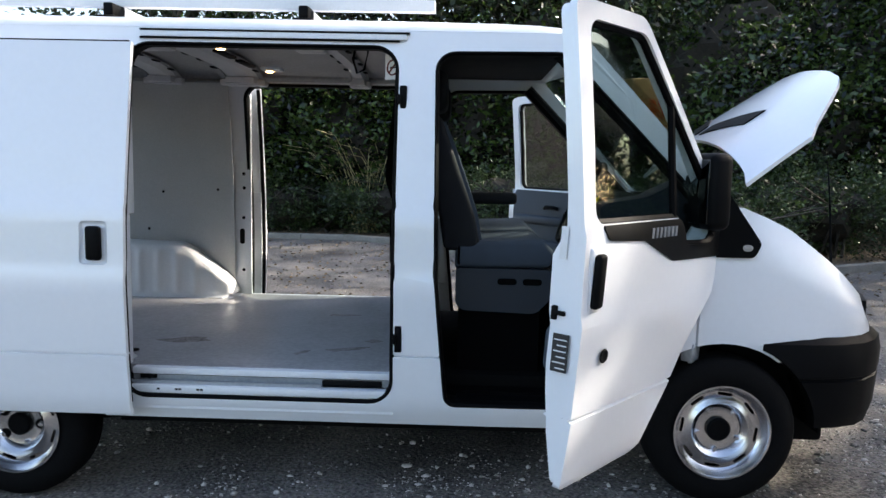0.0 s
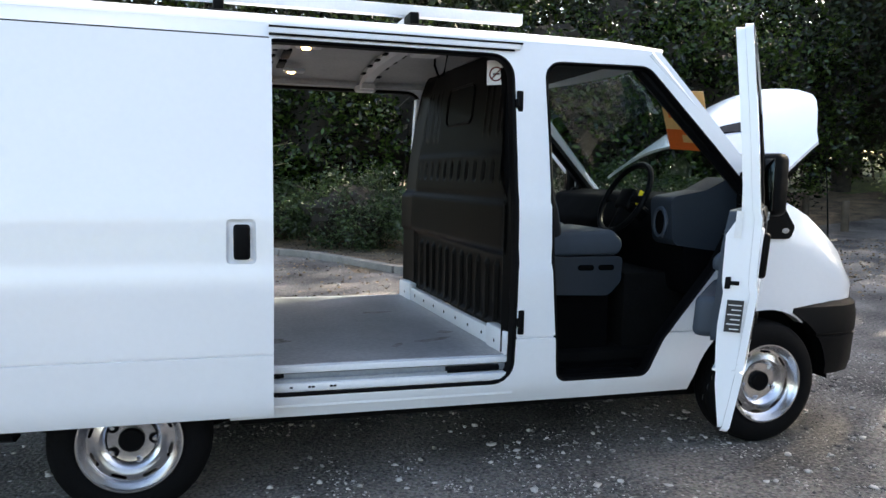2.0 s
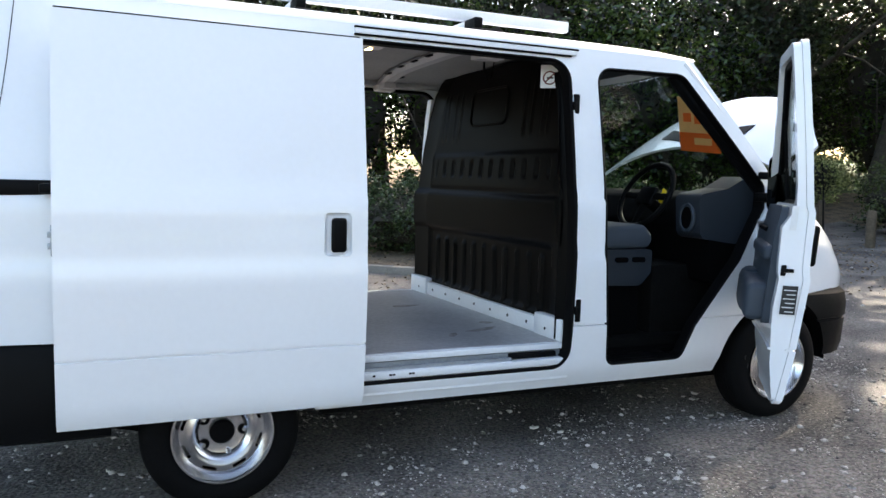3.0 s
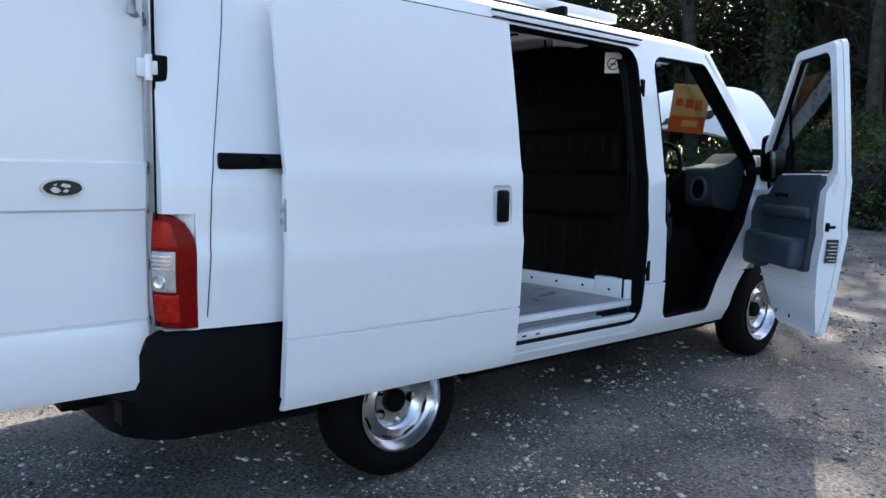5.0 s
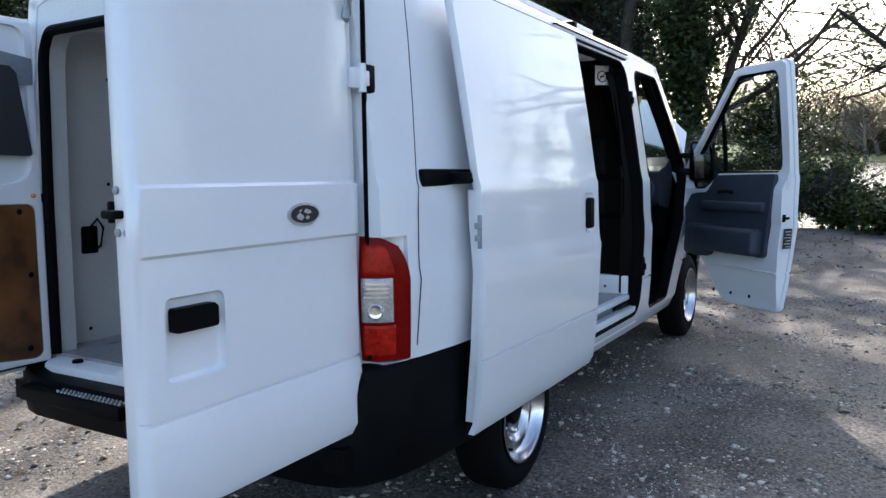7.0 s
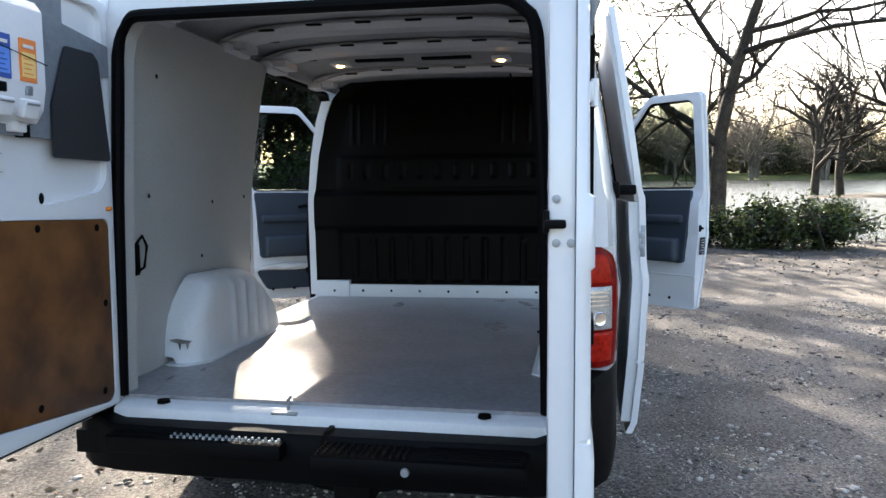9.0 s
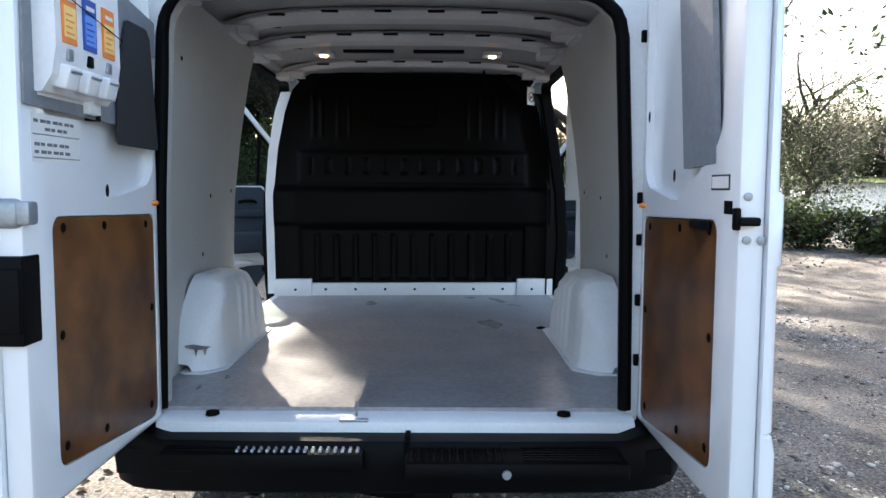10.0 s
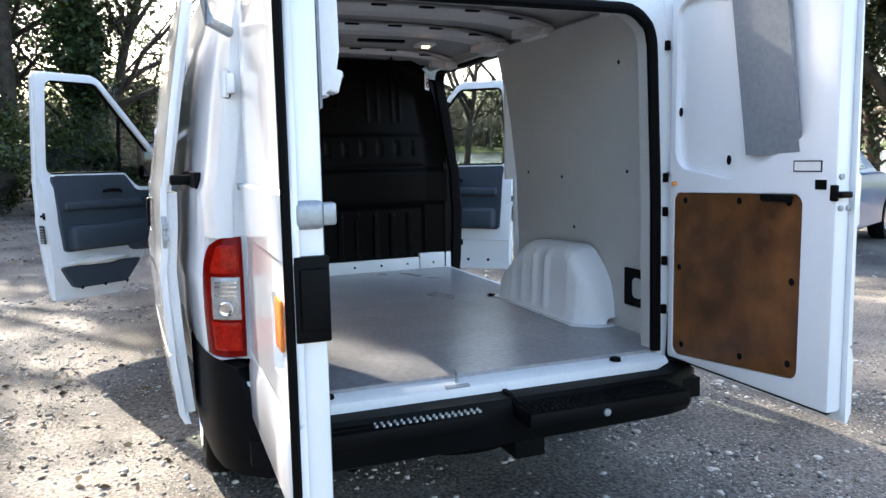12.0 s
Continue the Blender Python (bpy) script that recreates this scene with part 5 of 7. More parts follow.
def seat(y0, y1, name, ahead=0.0):
    """A cab seat: plinth, cushion, backrest, headrest."""
    def vp(name, bm, mat, parent=None, label=""):
        return part(name, moved(bm, Matrix.Translation((ahead, 0, 0))), mat, parent or van, label, 35, VB)
    st = vp(name, prism(rounded([(1.845, 0.80), (2.20, 0.79), (2.265, 0.86), (2.27, 0.985), (1.845, 0.985)], [0.05, 0.06, 0.04, 0.02, 0.02], 4), y0 + 0.01, y1 - 0.01), M_TRIMDIM, label="blue-grey cab seat")
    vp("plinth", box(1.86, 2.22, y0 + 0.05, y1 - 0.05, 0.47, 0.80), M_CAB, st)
    for cx in (2.07, 2.18):
        vp("plinth_slot", prism(rect(cx - 0.042, cx + 0.042, 0.917, 0.945, 0.013, 4), y0 + 0.004, y0 + 0.02), M_CAB, st)
    cushion = prism(rounded([(1.84, 0.985), (2.255, 0.99), (2.29, 1.05), (2.22, 1.118), (1.84, 1.10)], [0.01, 0.04, 0.05, 0.05, 0.01], 6), y0 + 0.02, y1 - 0.02)
    bmesh.ops.bevel(cushion, geom=[e for e in cushion.edges if abs(e.verts[0].co.y - e.verts[1].co.y) < 1e-6], offset=0.022, segments=3, profile=0.5, affect="EDGES")
    vp("cushion", cushion, M_SEAT, st)
    back = prism(rounded([(1.955, 1.06), (1.79, 1.06), (1.70, 1.62), (1.765, 1.65), (1.83, 1.47), (1.92, 1.22)], [0.04, 0.03, 0.03, 0.03, 0.08, 0.08], 5), y0 + 0.02, y1 - 0.02)
    bmesh.ops.bevel(back, geom=[e for e in back.edges if abs(e.verts[0].co.y - e.verts[1].co.y) < 1e-6], offset=0.02, segments=3, profile=0.5, affect="EDGES")
    backrest = vp("backrest", back, M_SEATD, st)
    vp("backrest_face", prism(rounded([(1.960, 1.09), (1.945, 1.09), (1.905, 1.24), (1.815, 1.48), (1.765, 1.62), (1.785, 1.62), (1.842, 1.48), (1.935, 1.22)], 0.006, 3), y0 + 0.06, y1 - 0.06), M_SEAT, backrest)
    vp("headrest", box(1.70, 1.79, (y0 + y1) / 2 - 0.13, (y0 + y1) / 2 + 0.13, 1.67, 1.85, 0.035, 3), M_SEATD, st)
    return st


seat(-0.70, -0.20, "driver_seat")
seat(-0.12, 0.70, "passenger_bench")
vp("bench_armrest", box(1.88, 2.14, -0.17, -0.11, 1.24, 1.30, 0.02, 3), M_SEATD)
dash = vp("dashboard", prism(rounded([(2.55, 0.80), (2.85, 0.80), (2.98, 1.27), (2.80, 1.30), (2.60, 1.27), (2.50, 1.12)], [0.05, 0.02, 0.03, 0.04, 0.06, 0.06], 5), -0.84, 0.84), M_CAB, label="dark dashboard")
vp("dash_lower", prism(rounded([(2.45, 1.055), (2.72, 1.02), (2.80, 1.18), (2.81, 1.36), (2.76, 1.39), (2.62, 1.32), (2.43, 1.285)], [0.05, 0.05, 0.04, 0.03, 0.03, 0.06, 0.04], 4), -0.845, -0.66), M_TRIMDIM, dash)
vp("cup_ring", moved(tube([(0.05 * math.cos(a), 0, 0.07 * math.sin(a)) for a in span(0, 2 * math.pi, 24)[:-1]], 0.012, 6, True), Matrix.Translation((2.435, -0.755, 1.16)) @ Matrix.Rotation(radians(90), 4, "Z")), M_TRIM, dash)
vp("cup_hole", moved(prism([(0.045 * math.cos(a), 0.065 * math.sin(a)) for a in span(0, 2 * math.pi, 20)[:-1]], -0.02, 0.02), Matrix.Translation((2.45, -0.755, 1.16)) @ Matrix.Rotation(radians(90), 4, "Z")), M_CAB, dash)
sw = vp("steering_wheel", moved(tube([(0.0, 0.20 * math.cos(a), 0.20 * math.sin(a)) for a in span(0, 2 * math.pi, 40)[:-1]], 0.016, 8, True), Matrix.Translation((2.42, -0.42, 1.27)) @ Matrix.Rotation(radians(28), 4, "Y")), M_PLASTIC, dash, "black steering wheel")
vp("wheel_boss", moved(merged(box(-0.01, 0.03, -0.07, 0.07, -0.06, 0.06, 0.02), box(0.0, 0.02, -0.19, 0.19, -0.02, 0.02, 0.008), box(0.0, 0.02, -0.02, 0.02, -0.19, 0.0, 0.008)), Matrix.Translation((2.42, -0.42, 1.27)) @ Matrix.Rotation(radians(28), 4, "Y")), M_PLASTIC, sw)
vp("steering_column", tube([(2.44, -0.42, 1.25), (2.62, -0.42, 1.12)], 0.04, 10), M_PLASTIC, dash)
lone("key_tag", moved(box(-0.025, 0.025, -0.004, 0.004, -0.04, 0.04, 0.006), VB @ Matrix.Translation((2.45, -0.53, 1.27)) @ Matrix.Rotation(radians(20), 4, "Y") @ Matrix.Rotation(radians(25), 4, "Z")), M_YTAG, "yellow plastic tag hanging from the ignition key", "key tag")

# ---- roof rack ----
for s in (-1, 1):
    rail = vp("rack_rail", sided(box(-0.85, 1.73, -0.62, -0.57, 2.085, 2.135, 0.004), s), M_JAMB, label="white roof rack rail")
    for x in (-0.55, 0.35, 1.18):
        vp("rack_foot", sided(merged(box(x - 0.045, x + 0.045, -0.75, -0.67, 2.0, 2.03, 0.012), box(x - 0.022, x + 0.022, -0.72, -0.60, 2.025, 2.085, 0.008)), s), M_PLASTIC, rail)
for x in (-0.55, 0.35, 1.18):
    vp("rack_bar", box(x - 0.02, x + 0.02, -0.62, 0.62, 2.055, 2.085, 0.004), M_JAMB)

# ---- notices and loose things in the van ----
sticker = vp("warning_sticker", moved(box(-0.002, 0.002, -0.045, 0.045, -0.055, 0.055), Matrix.Translation((1.563, -0.735, 1.84)) @ Matrix.Rotation(radians(52), 4, "Z")), M_PAPER, label="small white no smoking sticker")
vp("sticker_ring", moved(merged(tube([(-0.003, 0.03 * math.cos(a), 0.03 * math.sin(a)) for a in span(0, 2 * math.pi, 24)[:-1]], 0.0035, 5, True), tube([(-0.003, 0.021, -0.021), (-0.003, -0.021, 0.021)], 0.0035, 5)), Matrix.Translation((1.562, -0.735, 1.833)) @ Matrix.Rotation(radians(52), 4, "Z")), M_REDINK, sticker)
vp("sticker_mark", moved(box(-0.0035, 0.0, -0.018, 0.014, -0.004, 0.004), Matrix.Translation((1.562, -0.735, 1.833)) @ Matrix.Rotation(radians(52), 4, "Z")), M_INK, sticker)

TL, BL, BR = Vector((2.605, -0.478, 1.865)), Vector((2.80, -0.308, 1.57)), Vector((2.986, -0.485, 1.496))
UP = (TL - BL).normalized()
ACROSS = (BL - BR - UP * (BL - BR).dot(UP)).normalized()
MID = (TL + BR) / 2 + Vector((-0.045, 0.0, 0.0))
SCR = VB @ Matrix.Translation(MID) @ Matrix((ACROSS.cross(UP), ACROSS, UP)).transposed().to_4x4()
sign = lone("sale_sign", moved(box(-0.002, 0.002, -0.10, 0.135, -0.055, 0.195), SCR), M_SIGNY, "orange and pale yellow card leaning inside the windscreen", "sign")
part("sign_band", moved(box(-0.0035, 0.0035, -0.10, 0.135, -0.195, -0.055), SCR), M_SIGNO, sign)
for k, (y, w) in enumerate(((-0.04, 0.045), (0.02, 0.05), (0.085, 0.045))):
    part("sign_bar", moved(box(-0.005, 0.005, y - w / 2, y + w / 2, 0.0 + 0.012 * k, 0.085), SCR), M_SIGNO, sign)
part("sign_bar", moved(box(-0.005, 0.005, -0.05, 0.05, -0.14, -0.09), SCR), M_SIGNY, sign)

disp = thing("paper_dispenser", "three white plastic dispensers with orange and blue cards on the door", "dispenser")
DX, DZ, DF = -1.66, 1.465, 0.643
M_LBLUE = material("light_blue_card", (0.12, 0.28, 0.75), 0.6, spread=0.05)
part("housing", prism(rounded([(0.735, DZ), (DF + 0.035, DZ - 0.008), (DF + 0.010, DZ + 0.03), (DF, DZ + 0.09), (DF + 0.003, DZ + 0.30), (DF + 0.025, DZ + 0.33), (0.735, DZ + 0.33)], 0.010, 4), DX, DX + 0.315, "x"), M_WHITEP, disp, frame_of=VB)
part("foot_rail", box(DX + 0.01, DX + 0.30, 0.69, 0.735, DZ - 0.014, DZ + 0.004, 0.003), M_WHITEP, disp, frame_of=VB)
part("feed_spout", box(DX + 0.215, DX + 0.275, 0.675, 0.725, DZ - 0.034, DZ - 0.004, 0.004), M_WHITEP, disp, frame_of=VB)
part("spout_slot", box(DX + 0.278, DX + 0.305, 0.69, 0.72, DZ - 0.045, DZ - 0.010, 0.002), M_PLASTIC, disp, frame_of=VB)
for k, m in enumerate((M_ORC, M_BLUEC, M_ORC)):
    x = DX + 0.026 + 0.0955 * k
    card = part("card", box(x, x + 0.062, DF - 0.003, DF + 0.001, DZ + 0.100, DZ + 0.215), m, disp, frame_of=VB)
    part("card_field", box(x + 0.006, x + 0.056, DF - 0.0045, DF - 0.0025, DZ + 0.112, DZ + 0.178), M_YELC if k != 1 else M_LBLUE, card, frame_of=VB)
    for q in range(4):
        part("card_bar", box(x + 0.011, x + 0.046 - 0.008 * (q % 2), DF - 0.0056, DF - 0.0042, DZ + 0.120 + 0.013 * q, DZ + 0.123 + 0.013 * q), m, card, frame_of=VB)
    part("card_bar", box(x + 0.012, x + 0.050, DF - 0.0048, DF - 0.0028, DZ + 0.190, DZ + 0.199), M_PAPER, card, frame_of=VB)
    part("window_slot", box(x + 0.020, x + 0.044, DF - 0.004, DF + 0.005, DZ + 0.064, DZ + 0.090, 0.003), M_PLASTIC if k == 1 else M_GALV, disp, frame_of=VB)
    drawer = part("drawer", moved(box(-0.029, 0.029, -0.030, 0.03, -0.024, 0.028, 0.006, 3), Matrix.Translation((x + 0.030, DF + 0.020, DZ + 0.030)) @ Matrix.Rotation(radians(14), 4, "X")), M_WHITEP, disp, frame_of=VB)
    part("drawer_lip", moved(box(-0.024, 0.024, -0.033, -0.028, 0.014, 0.020, 0.001), Matrix.Translation((x + 0.030, DF + 0.020, DZ + 0.030)) @ Matrix.Rotation(radians(14), 4, "X")), M_GALV, drawer, frame_of=VB)
part("retaining_wire", tube([(DX - 0.005, 0.74, DZ + 0.24), (DX - 0.003, DF - 0.006, DZ + 0.205), (DX + 0.318, DF - 0.006, DZ + 0.155)], 0.0013, 6), M_ENGINE, disp, frame_of=VB)
lone("rubber_flap", moved(prism(rounded([(-1.274, 1.368), (-1.004, 1.365), (-1.050, 1.68), (-1.075, 1.703), (-1.205, 1.703), (-1.272, 1.523)], 0.012, 3), 0.680, 0.687), VB), M_FLAP, "dark grey rubber flap hanging on the door", "rubber flap")

# ---- ground: one sheet, flat where the van stands, rising to a bank and falling to a pond ----


def ground_z(x, y):
    bank = max(0.0, (x * 0.55 + y * 0.85) - 17.0)
    h = 2.6 * (1 - math.exp(-bank / 16.0)) if bank > 0 else 0.0
    h += 0.5 * max(0.0, min(1.0, (y - 10.5) / 6)) * (1 if x < 8 else max(0, 1 - (x - 8) / 6))
    lake = max(0.0, min(1.0, (x - 12.5) / 6.0)) * max(0.0, min(1.0, (4.0 + 0.13 * max(0.0, x - 24.0) - y) / 4.0))
    h = h * (1 - lake) - 0.9 * lake
    return h + 0.012 * noise.noise((x * 0.6, y * 0.6, 0)) + 0.02 * noise.noise((x * 0.2, y * 0.2, 5))


def gravel_material():
    m = material("gravel", (0.042, 0.039, 0.036), 0.92, spread=0.5, scale=1.1, fine=60, bump=0.007, color2=(0.122, 0.11, 0.098), spec=0.45)
    n, l = m.node_tree.nodes, m.node_tree.links
    b = n["Principled BSDF"]
    tc = n.new("ShaderNodeTexCoord")
    vor = n.new("ShaderNodeTexVoronoi")
    vor.inputs["Scale"].default_value = 75
    l.new(tc.outputs["Object"], vor.inputs["Vector"])
    mix = n.new("ShaderNodeMix")
    mix.data_type, mix.blend_type = "RGBA", "MULTIPLY"
    mix.inputs[0].default_value = 0.75
    old = b.inputs["Base Color"].links[0].from_socket
    l.new(old, mix.inputs[6])
    hue = n.new("ShaderNodeHueSaturation")
    hue.inputs["Saturation"].default_value, hue.inputs["Value"].default_value = 0.12, 1.7
    l.new(vor.outputs["Color"], hue.inputs["Color"])
    l.new(hue.outputs[0], mix.inputs[7])
    l.new(mix.outputs[2], b.inputs["Base Color"])
    return m


M_GRAVEL = gravel_material()
M_STONE = material("loose_stones", (0.11, 0.105, 0.098), 0.85, spread=0.2, scale=20, fine=90, by_island=0.9, color2=(0.42, 0.39, 0.355), spec=0.3)
M_DEADLEAF = material("dead_leaves", (0.09, 0.06, 0.035), 0.8, spread=0.3, scale=4, fine=30, by_island=0.9, color2=(0.24, 0.17, 0.10))
M_GRASS = material("grass", (0.045, 0.068, 0.014), 0.9, spread=0.35, scale=1.5, fine=30, bump=0.02, color2=(0.09, 0.115, 0.026))
M_LITTER = material("leaf_litter", (0.07, 0.05, 0.03), 0.95, spread=0.5, scale=3, fine=40, bump=0.02, color2=(0.14, 0.10, 0.06))
M_WATER = material("pond_water", (0.05, 0.06, 0.06), 0.16, spread=0.1, scale=0.5, fine=2.5, bump=0.05)
M_KERB = material("kerb_stone", (0.19, 0.175, 0.15), 0.85, spread=0.25, scale=4, fine=60, bump=0.003)
M_BARK = material("bark", (0.032, 0.026, 0.02), 0.95, spread=0.45, scale=5, fine=40, bump=0.02, color2=(0.06, 0.05, 0.038))
M_TWIG = material("bare_twigs", (0.030, 0.025, 0.019), 0.95, spread=0.3, scale=5, fine=40)
M_WOOD = material("weathered_post_wood", (0.10, 0.075, 0.05), 0.9, spread=0.35, scale=8, fine=50, bump=0.004)


def leaf_material(name, lo, hi, rough=0.35):
    m = material(name, lo, rough, spread=0.25, scale=0.8, fine=6, color2=hi, by_island=0.9, spec=0.5)
    n, l = m.node_tree.nodes, m.node_tree.links
    b = n["Principled BSDF"]
    glow, mx = n.new("ShaderNodeBsdfTranslucent"), n.new("ShaderNodeMixShader")
    bright = n.new("ShaderNodeHueSaturation")
    bright.inputs["Value"].default_value, bright.inputs["Saturation"].default_value = 1.8, 1.0
    l.new(b.inputs["Base Color"].links[0].from_socket, bright.inputs["Color"])
    l.new(bright.outputs[0], glow.inputs["Color"])
    mx.inputs[0].default_value = 0.22
    l.new(b.outputs[0], mx.inputs[1])
    l.new(glow.outputs[0], mx.inputs[2])
    l.new(mx.outputs[0], n["Material Output"].inputs[0])
    return m


M_LAUREL = leaf_material("glossy_laurel_leaf", (0.006, 0.013, 0.003), (0.036, 0.062, 0.013), 0.22)
M_HEDGE = leaf_material("hedge_leaf", (0.013, 0.024, 0.007), (0.062, 0.085, 0.022), 0.28)
M_IVY = leaf_material("ivy_leaf", (0.015, 0.03, 0.009), (0.04, 0.066, 0.02), 0.4)
M_CONIFER = leaf_material("conifer_spray", (0.010, 0.018, 0.007), (0.025, 0.038, 0.014), 0.6)
M_PALE = leaf_material("pale_shrub_leaf", (0.14, 0.18, 0.05), (0.32, 0.34, 0.14), 0.45)
M_STRAW = material("dry_straw_stems", (0.30, 0.25, 0.12), 0.8, spread=0.3, scale=6, fine=30, color2=(0.42, 0.36, 0.18))
# Dark tone for shrub cores: paints the shade inside the leaves
M_DARKCORE = material("painted_inner_shade", (0.022, 0.018, 0.012), 0.95, spread=0.4, scale=6, fine=30)

gx = sorted(set([-220, -120, -60, -30, -20] + list(range(-14, 40)) + [44, 50, 60, 80, 120, 200, 400]))
gy = sorted(set([-220, -120, -60, -40, -30, -24] + list(range(-20, 30)) + [34, 40, 50, 70, 110, 200, 400]))
gb = bmesh.new()
gv = [[gb.verts.new((x, y, ground_z(x, y))) for y in gy] for x in gx]
for i in range(len(gx) - 1):
    for j in range(len(gy) - 1):
        gb.faces.new((gv[i][j], gv[i + 1][j], gv[i + 1][j + 1], gv[i][j + 1]))
BED = [(-4.5, 10.5), (-2.0, 10.2), (-0.3, 9.8), (0.75, 9.1), (1.65, 8.0), (2.15, 6.9), (2.55, 5.9), (3.2, 5.2), (4.5, 5.0), (6.5, 5.6), (8.5, 6.5), (11.0, 7.8), (12.3, 9.0)]
ground = lone("ground", gb, M_GRAVEL, "grey gravel parking ground with sunlit patches", "ground", kind="structure")
for m in (M_GRASS, M_LITTER):
    ground.data.materials.append(m)
for p in ground.data.polygons:
    x, y, _ = p.center
    bank = x * 0.55 + y * 0.85
    if -4.5 < x < 12 and y > lerp(BED, x) + 0.4:
        p.material_index = 2
    elif x > 28 or bank > 22 or y < -24:
        p.material_index = 1
    elif bank > 17.5 or (y > 11.5 and x < 8):
        p.material_index = 2
wb = bmesh.new()
wv = [wb.verts.new(p) for p in ((14, -260, -0.55), (230, -260, -0.55), (230, 34, -0.55), (26, 5, -0.55), (14, 5, -0.55))]
wb.faces.new(wv)
lone("pond", wb, M_WATER, "bright still pond beyond the low hedge", "pond", kind="structure", smooth=0)

# ---- leaves, branches ----


def leaf_mesh(name, pts, size, mat, rng, up=0.3, ratio=0.45):
    """Many small folded leaves at points, in one mesh."""
    n = len(pts)
    a = rng.normal(size=(n, 3))
    a[:, 2] *= 1 - up
    a /= np.linalg.norm(a, axis=1, keepdims=True)
    b = np.cross(a, rng.normal(size=(n, 3)))
    b /= np.linalg.norm(b, axis=1, keepdims=True)
    nrm = np.cross(a, b)
    s = (size * rng.uniform(0.6, 1.3, size=(n, 1)))
    P = np.empty((n, 4, 3))
    P[:, 0], P[:, 2] = pts - a * s * 0.5, pts + a * s * 0.5
    P[:, 1], P[:, 3] = pts + b * s * ratio * 0.5 + nrm * s * 0.08, pts - b * s * ratio * 0.5 + nrm * s * 0.08
    me = bpy.data.meshes.new(name)
    me.vertices.add(n * 4)
    me.vertices.foreach_set("co", P.reshape(-1))
    me.loops.add(n * 4)
    me.loops.foreach_set("vertex_index", np.arange(n * 4))
    me.polygons.add(n)
    me.polygons.foreach_set("loop_start", np.arange(n) * 4)
    me.update(calc_edges=True)
    me.materials.append(mat)
    return me


def clumps(rng, centre, radii, n_clump, n_leaf, clump_r, shell=0.55, floor=None):
    """Points gathered in clumps near the surface of a lumpy body."""
    d = rng.normal(size=(n_clump, 3))
    d /= np.linalg.norm(d, axis=1, keepdims=True)
    r = rng.uniform(shell, 1.05, size=(n_clump, 1))
    c = np.array(centre) + d * r * np.array(radii)
    k = rng.integers(0, n_clump, n_leaf)
    p = c[k] + rng.normal(size=(n_leaf, 3)) * clump_r * rng.uniform(0.5, 1.2, size=(n_clump, 1))[k]
    if floor is not None:
        p = p[p[:, 2] > floor]
    return p


def branches(rng, base, height, r0, spread, depth, kids, lean=(0, 0), start=0.35, droop=0.0):
    """Tapered limbs by repeated forking; returns one bmesh list and the tips."""
    out, tips = [], []

    def grow(p, d, length, r, level):
        pts, rs = [p], [r]
        steps = 5 if level < 2 else 3
        for k in range(steps):
            d = (d + Vector(rng.normal(size=3)) * (0.10 + 0.05 * level) + Vector((0, 0, (0.04 if level else 0.0) - droop * level))).normalized()
            p = p + d * length / steps
            pts.append(p)
            rs.append(r * (1 - 0.62 * (k + 1) / steps))
        out.append((pts, rs, 8 if level == 0 else (6 if level == 1 else (4 if level == 2 else 3))))
        if level >= depth:
            tips.append(p)
            return
        for k in range(kids[level]):
            f = start + (1 - start) * (k + rng.uniform(0.1, 0.9)) / kids[level] if level == 0 else rng.uniform(0.25, 1.0)
            i = min(int(f * steps), steps - 1)
            q = pts[i].lerp(pts[i + 1], f * steps - i)
            side = Vector(rng.normal(size=3))
            side = (side - d * side.dot(d)).normalized()
            nd = (d * (1 - spread) + side * spread + Vector((0, 0, 0.12))).normalized()
            grow(q, nd, length * rng.uniform(0.45, 0.7), rs[i] * rng.uniform(0.45, 0.65), level + 1)

    grow(Vector(base), Vector((lean[0], lean[1], 1)).normalized(), height, r0, 0)
    return out, tips


def limbs_mesh(limbs, name, mat):
    verts, faces = [], []
    for pts, rs, seg in limbs:
        base = len(verts)
        for i, p in enumerate(pts):
            a, b = pts[max(i - 1, 0)], pts[min(i + 1, len(pts) - 1)]
            d = (b - a).normalized()
            s = d.cross(Vector((0.3, 0.2, 0.9)))
            s = s.normalized() if s.length > 1e-3 else d.orthogonal().normalized()
            t = s.cross(d)
            for k in range(seg):
                w = 2 * math.pi * k / seg
                verts.append(p + (s * math.cos(w) + t * math.sin(w)) * rs[i])
        for i in range(len(pts) - 1):
            for k in range(seg):
                k2 = (k + 1) % seg
                faces.append((base + i * seg + k, base + i * seg + k2, base + (i + 1) * seg + k2, base + (i + 1) * seg + k))
    me = bpy.data.meshes.new(name)
    me.from_pydata(verts, [], faces)
    me.polygons.foreach_set("use_smooth", [True] * len(me.polygons))
    me.materials.append(mat)
    return me


def under(name, me, parent, label=""):
    ob = new(name, me)
    ob.parent = parent
    return tagged(ob, label) if label else ob


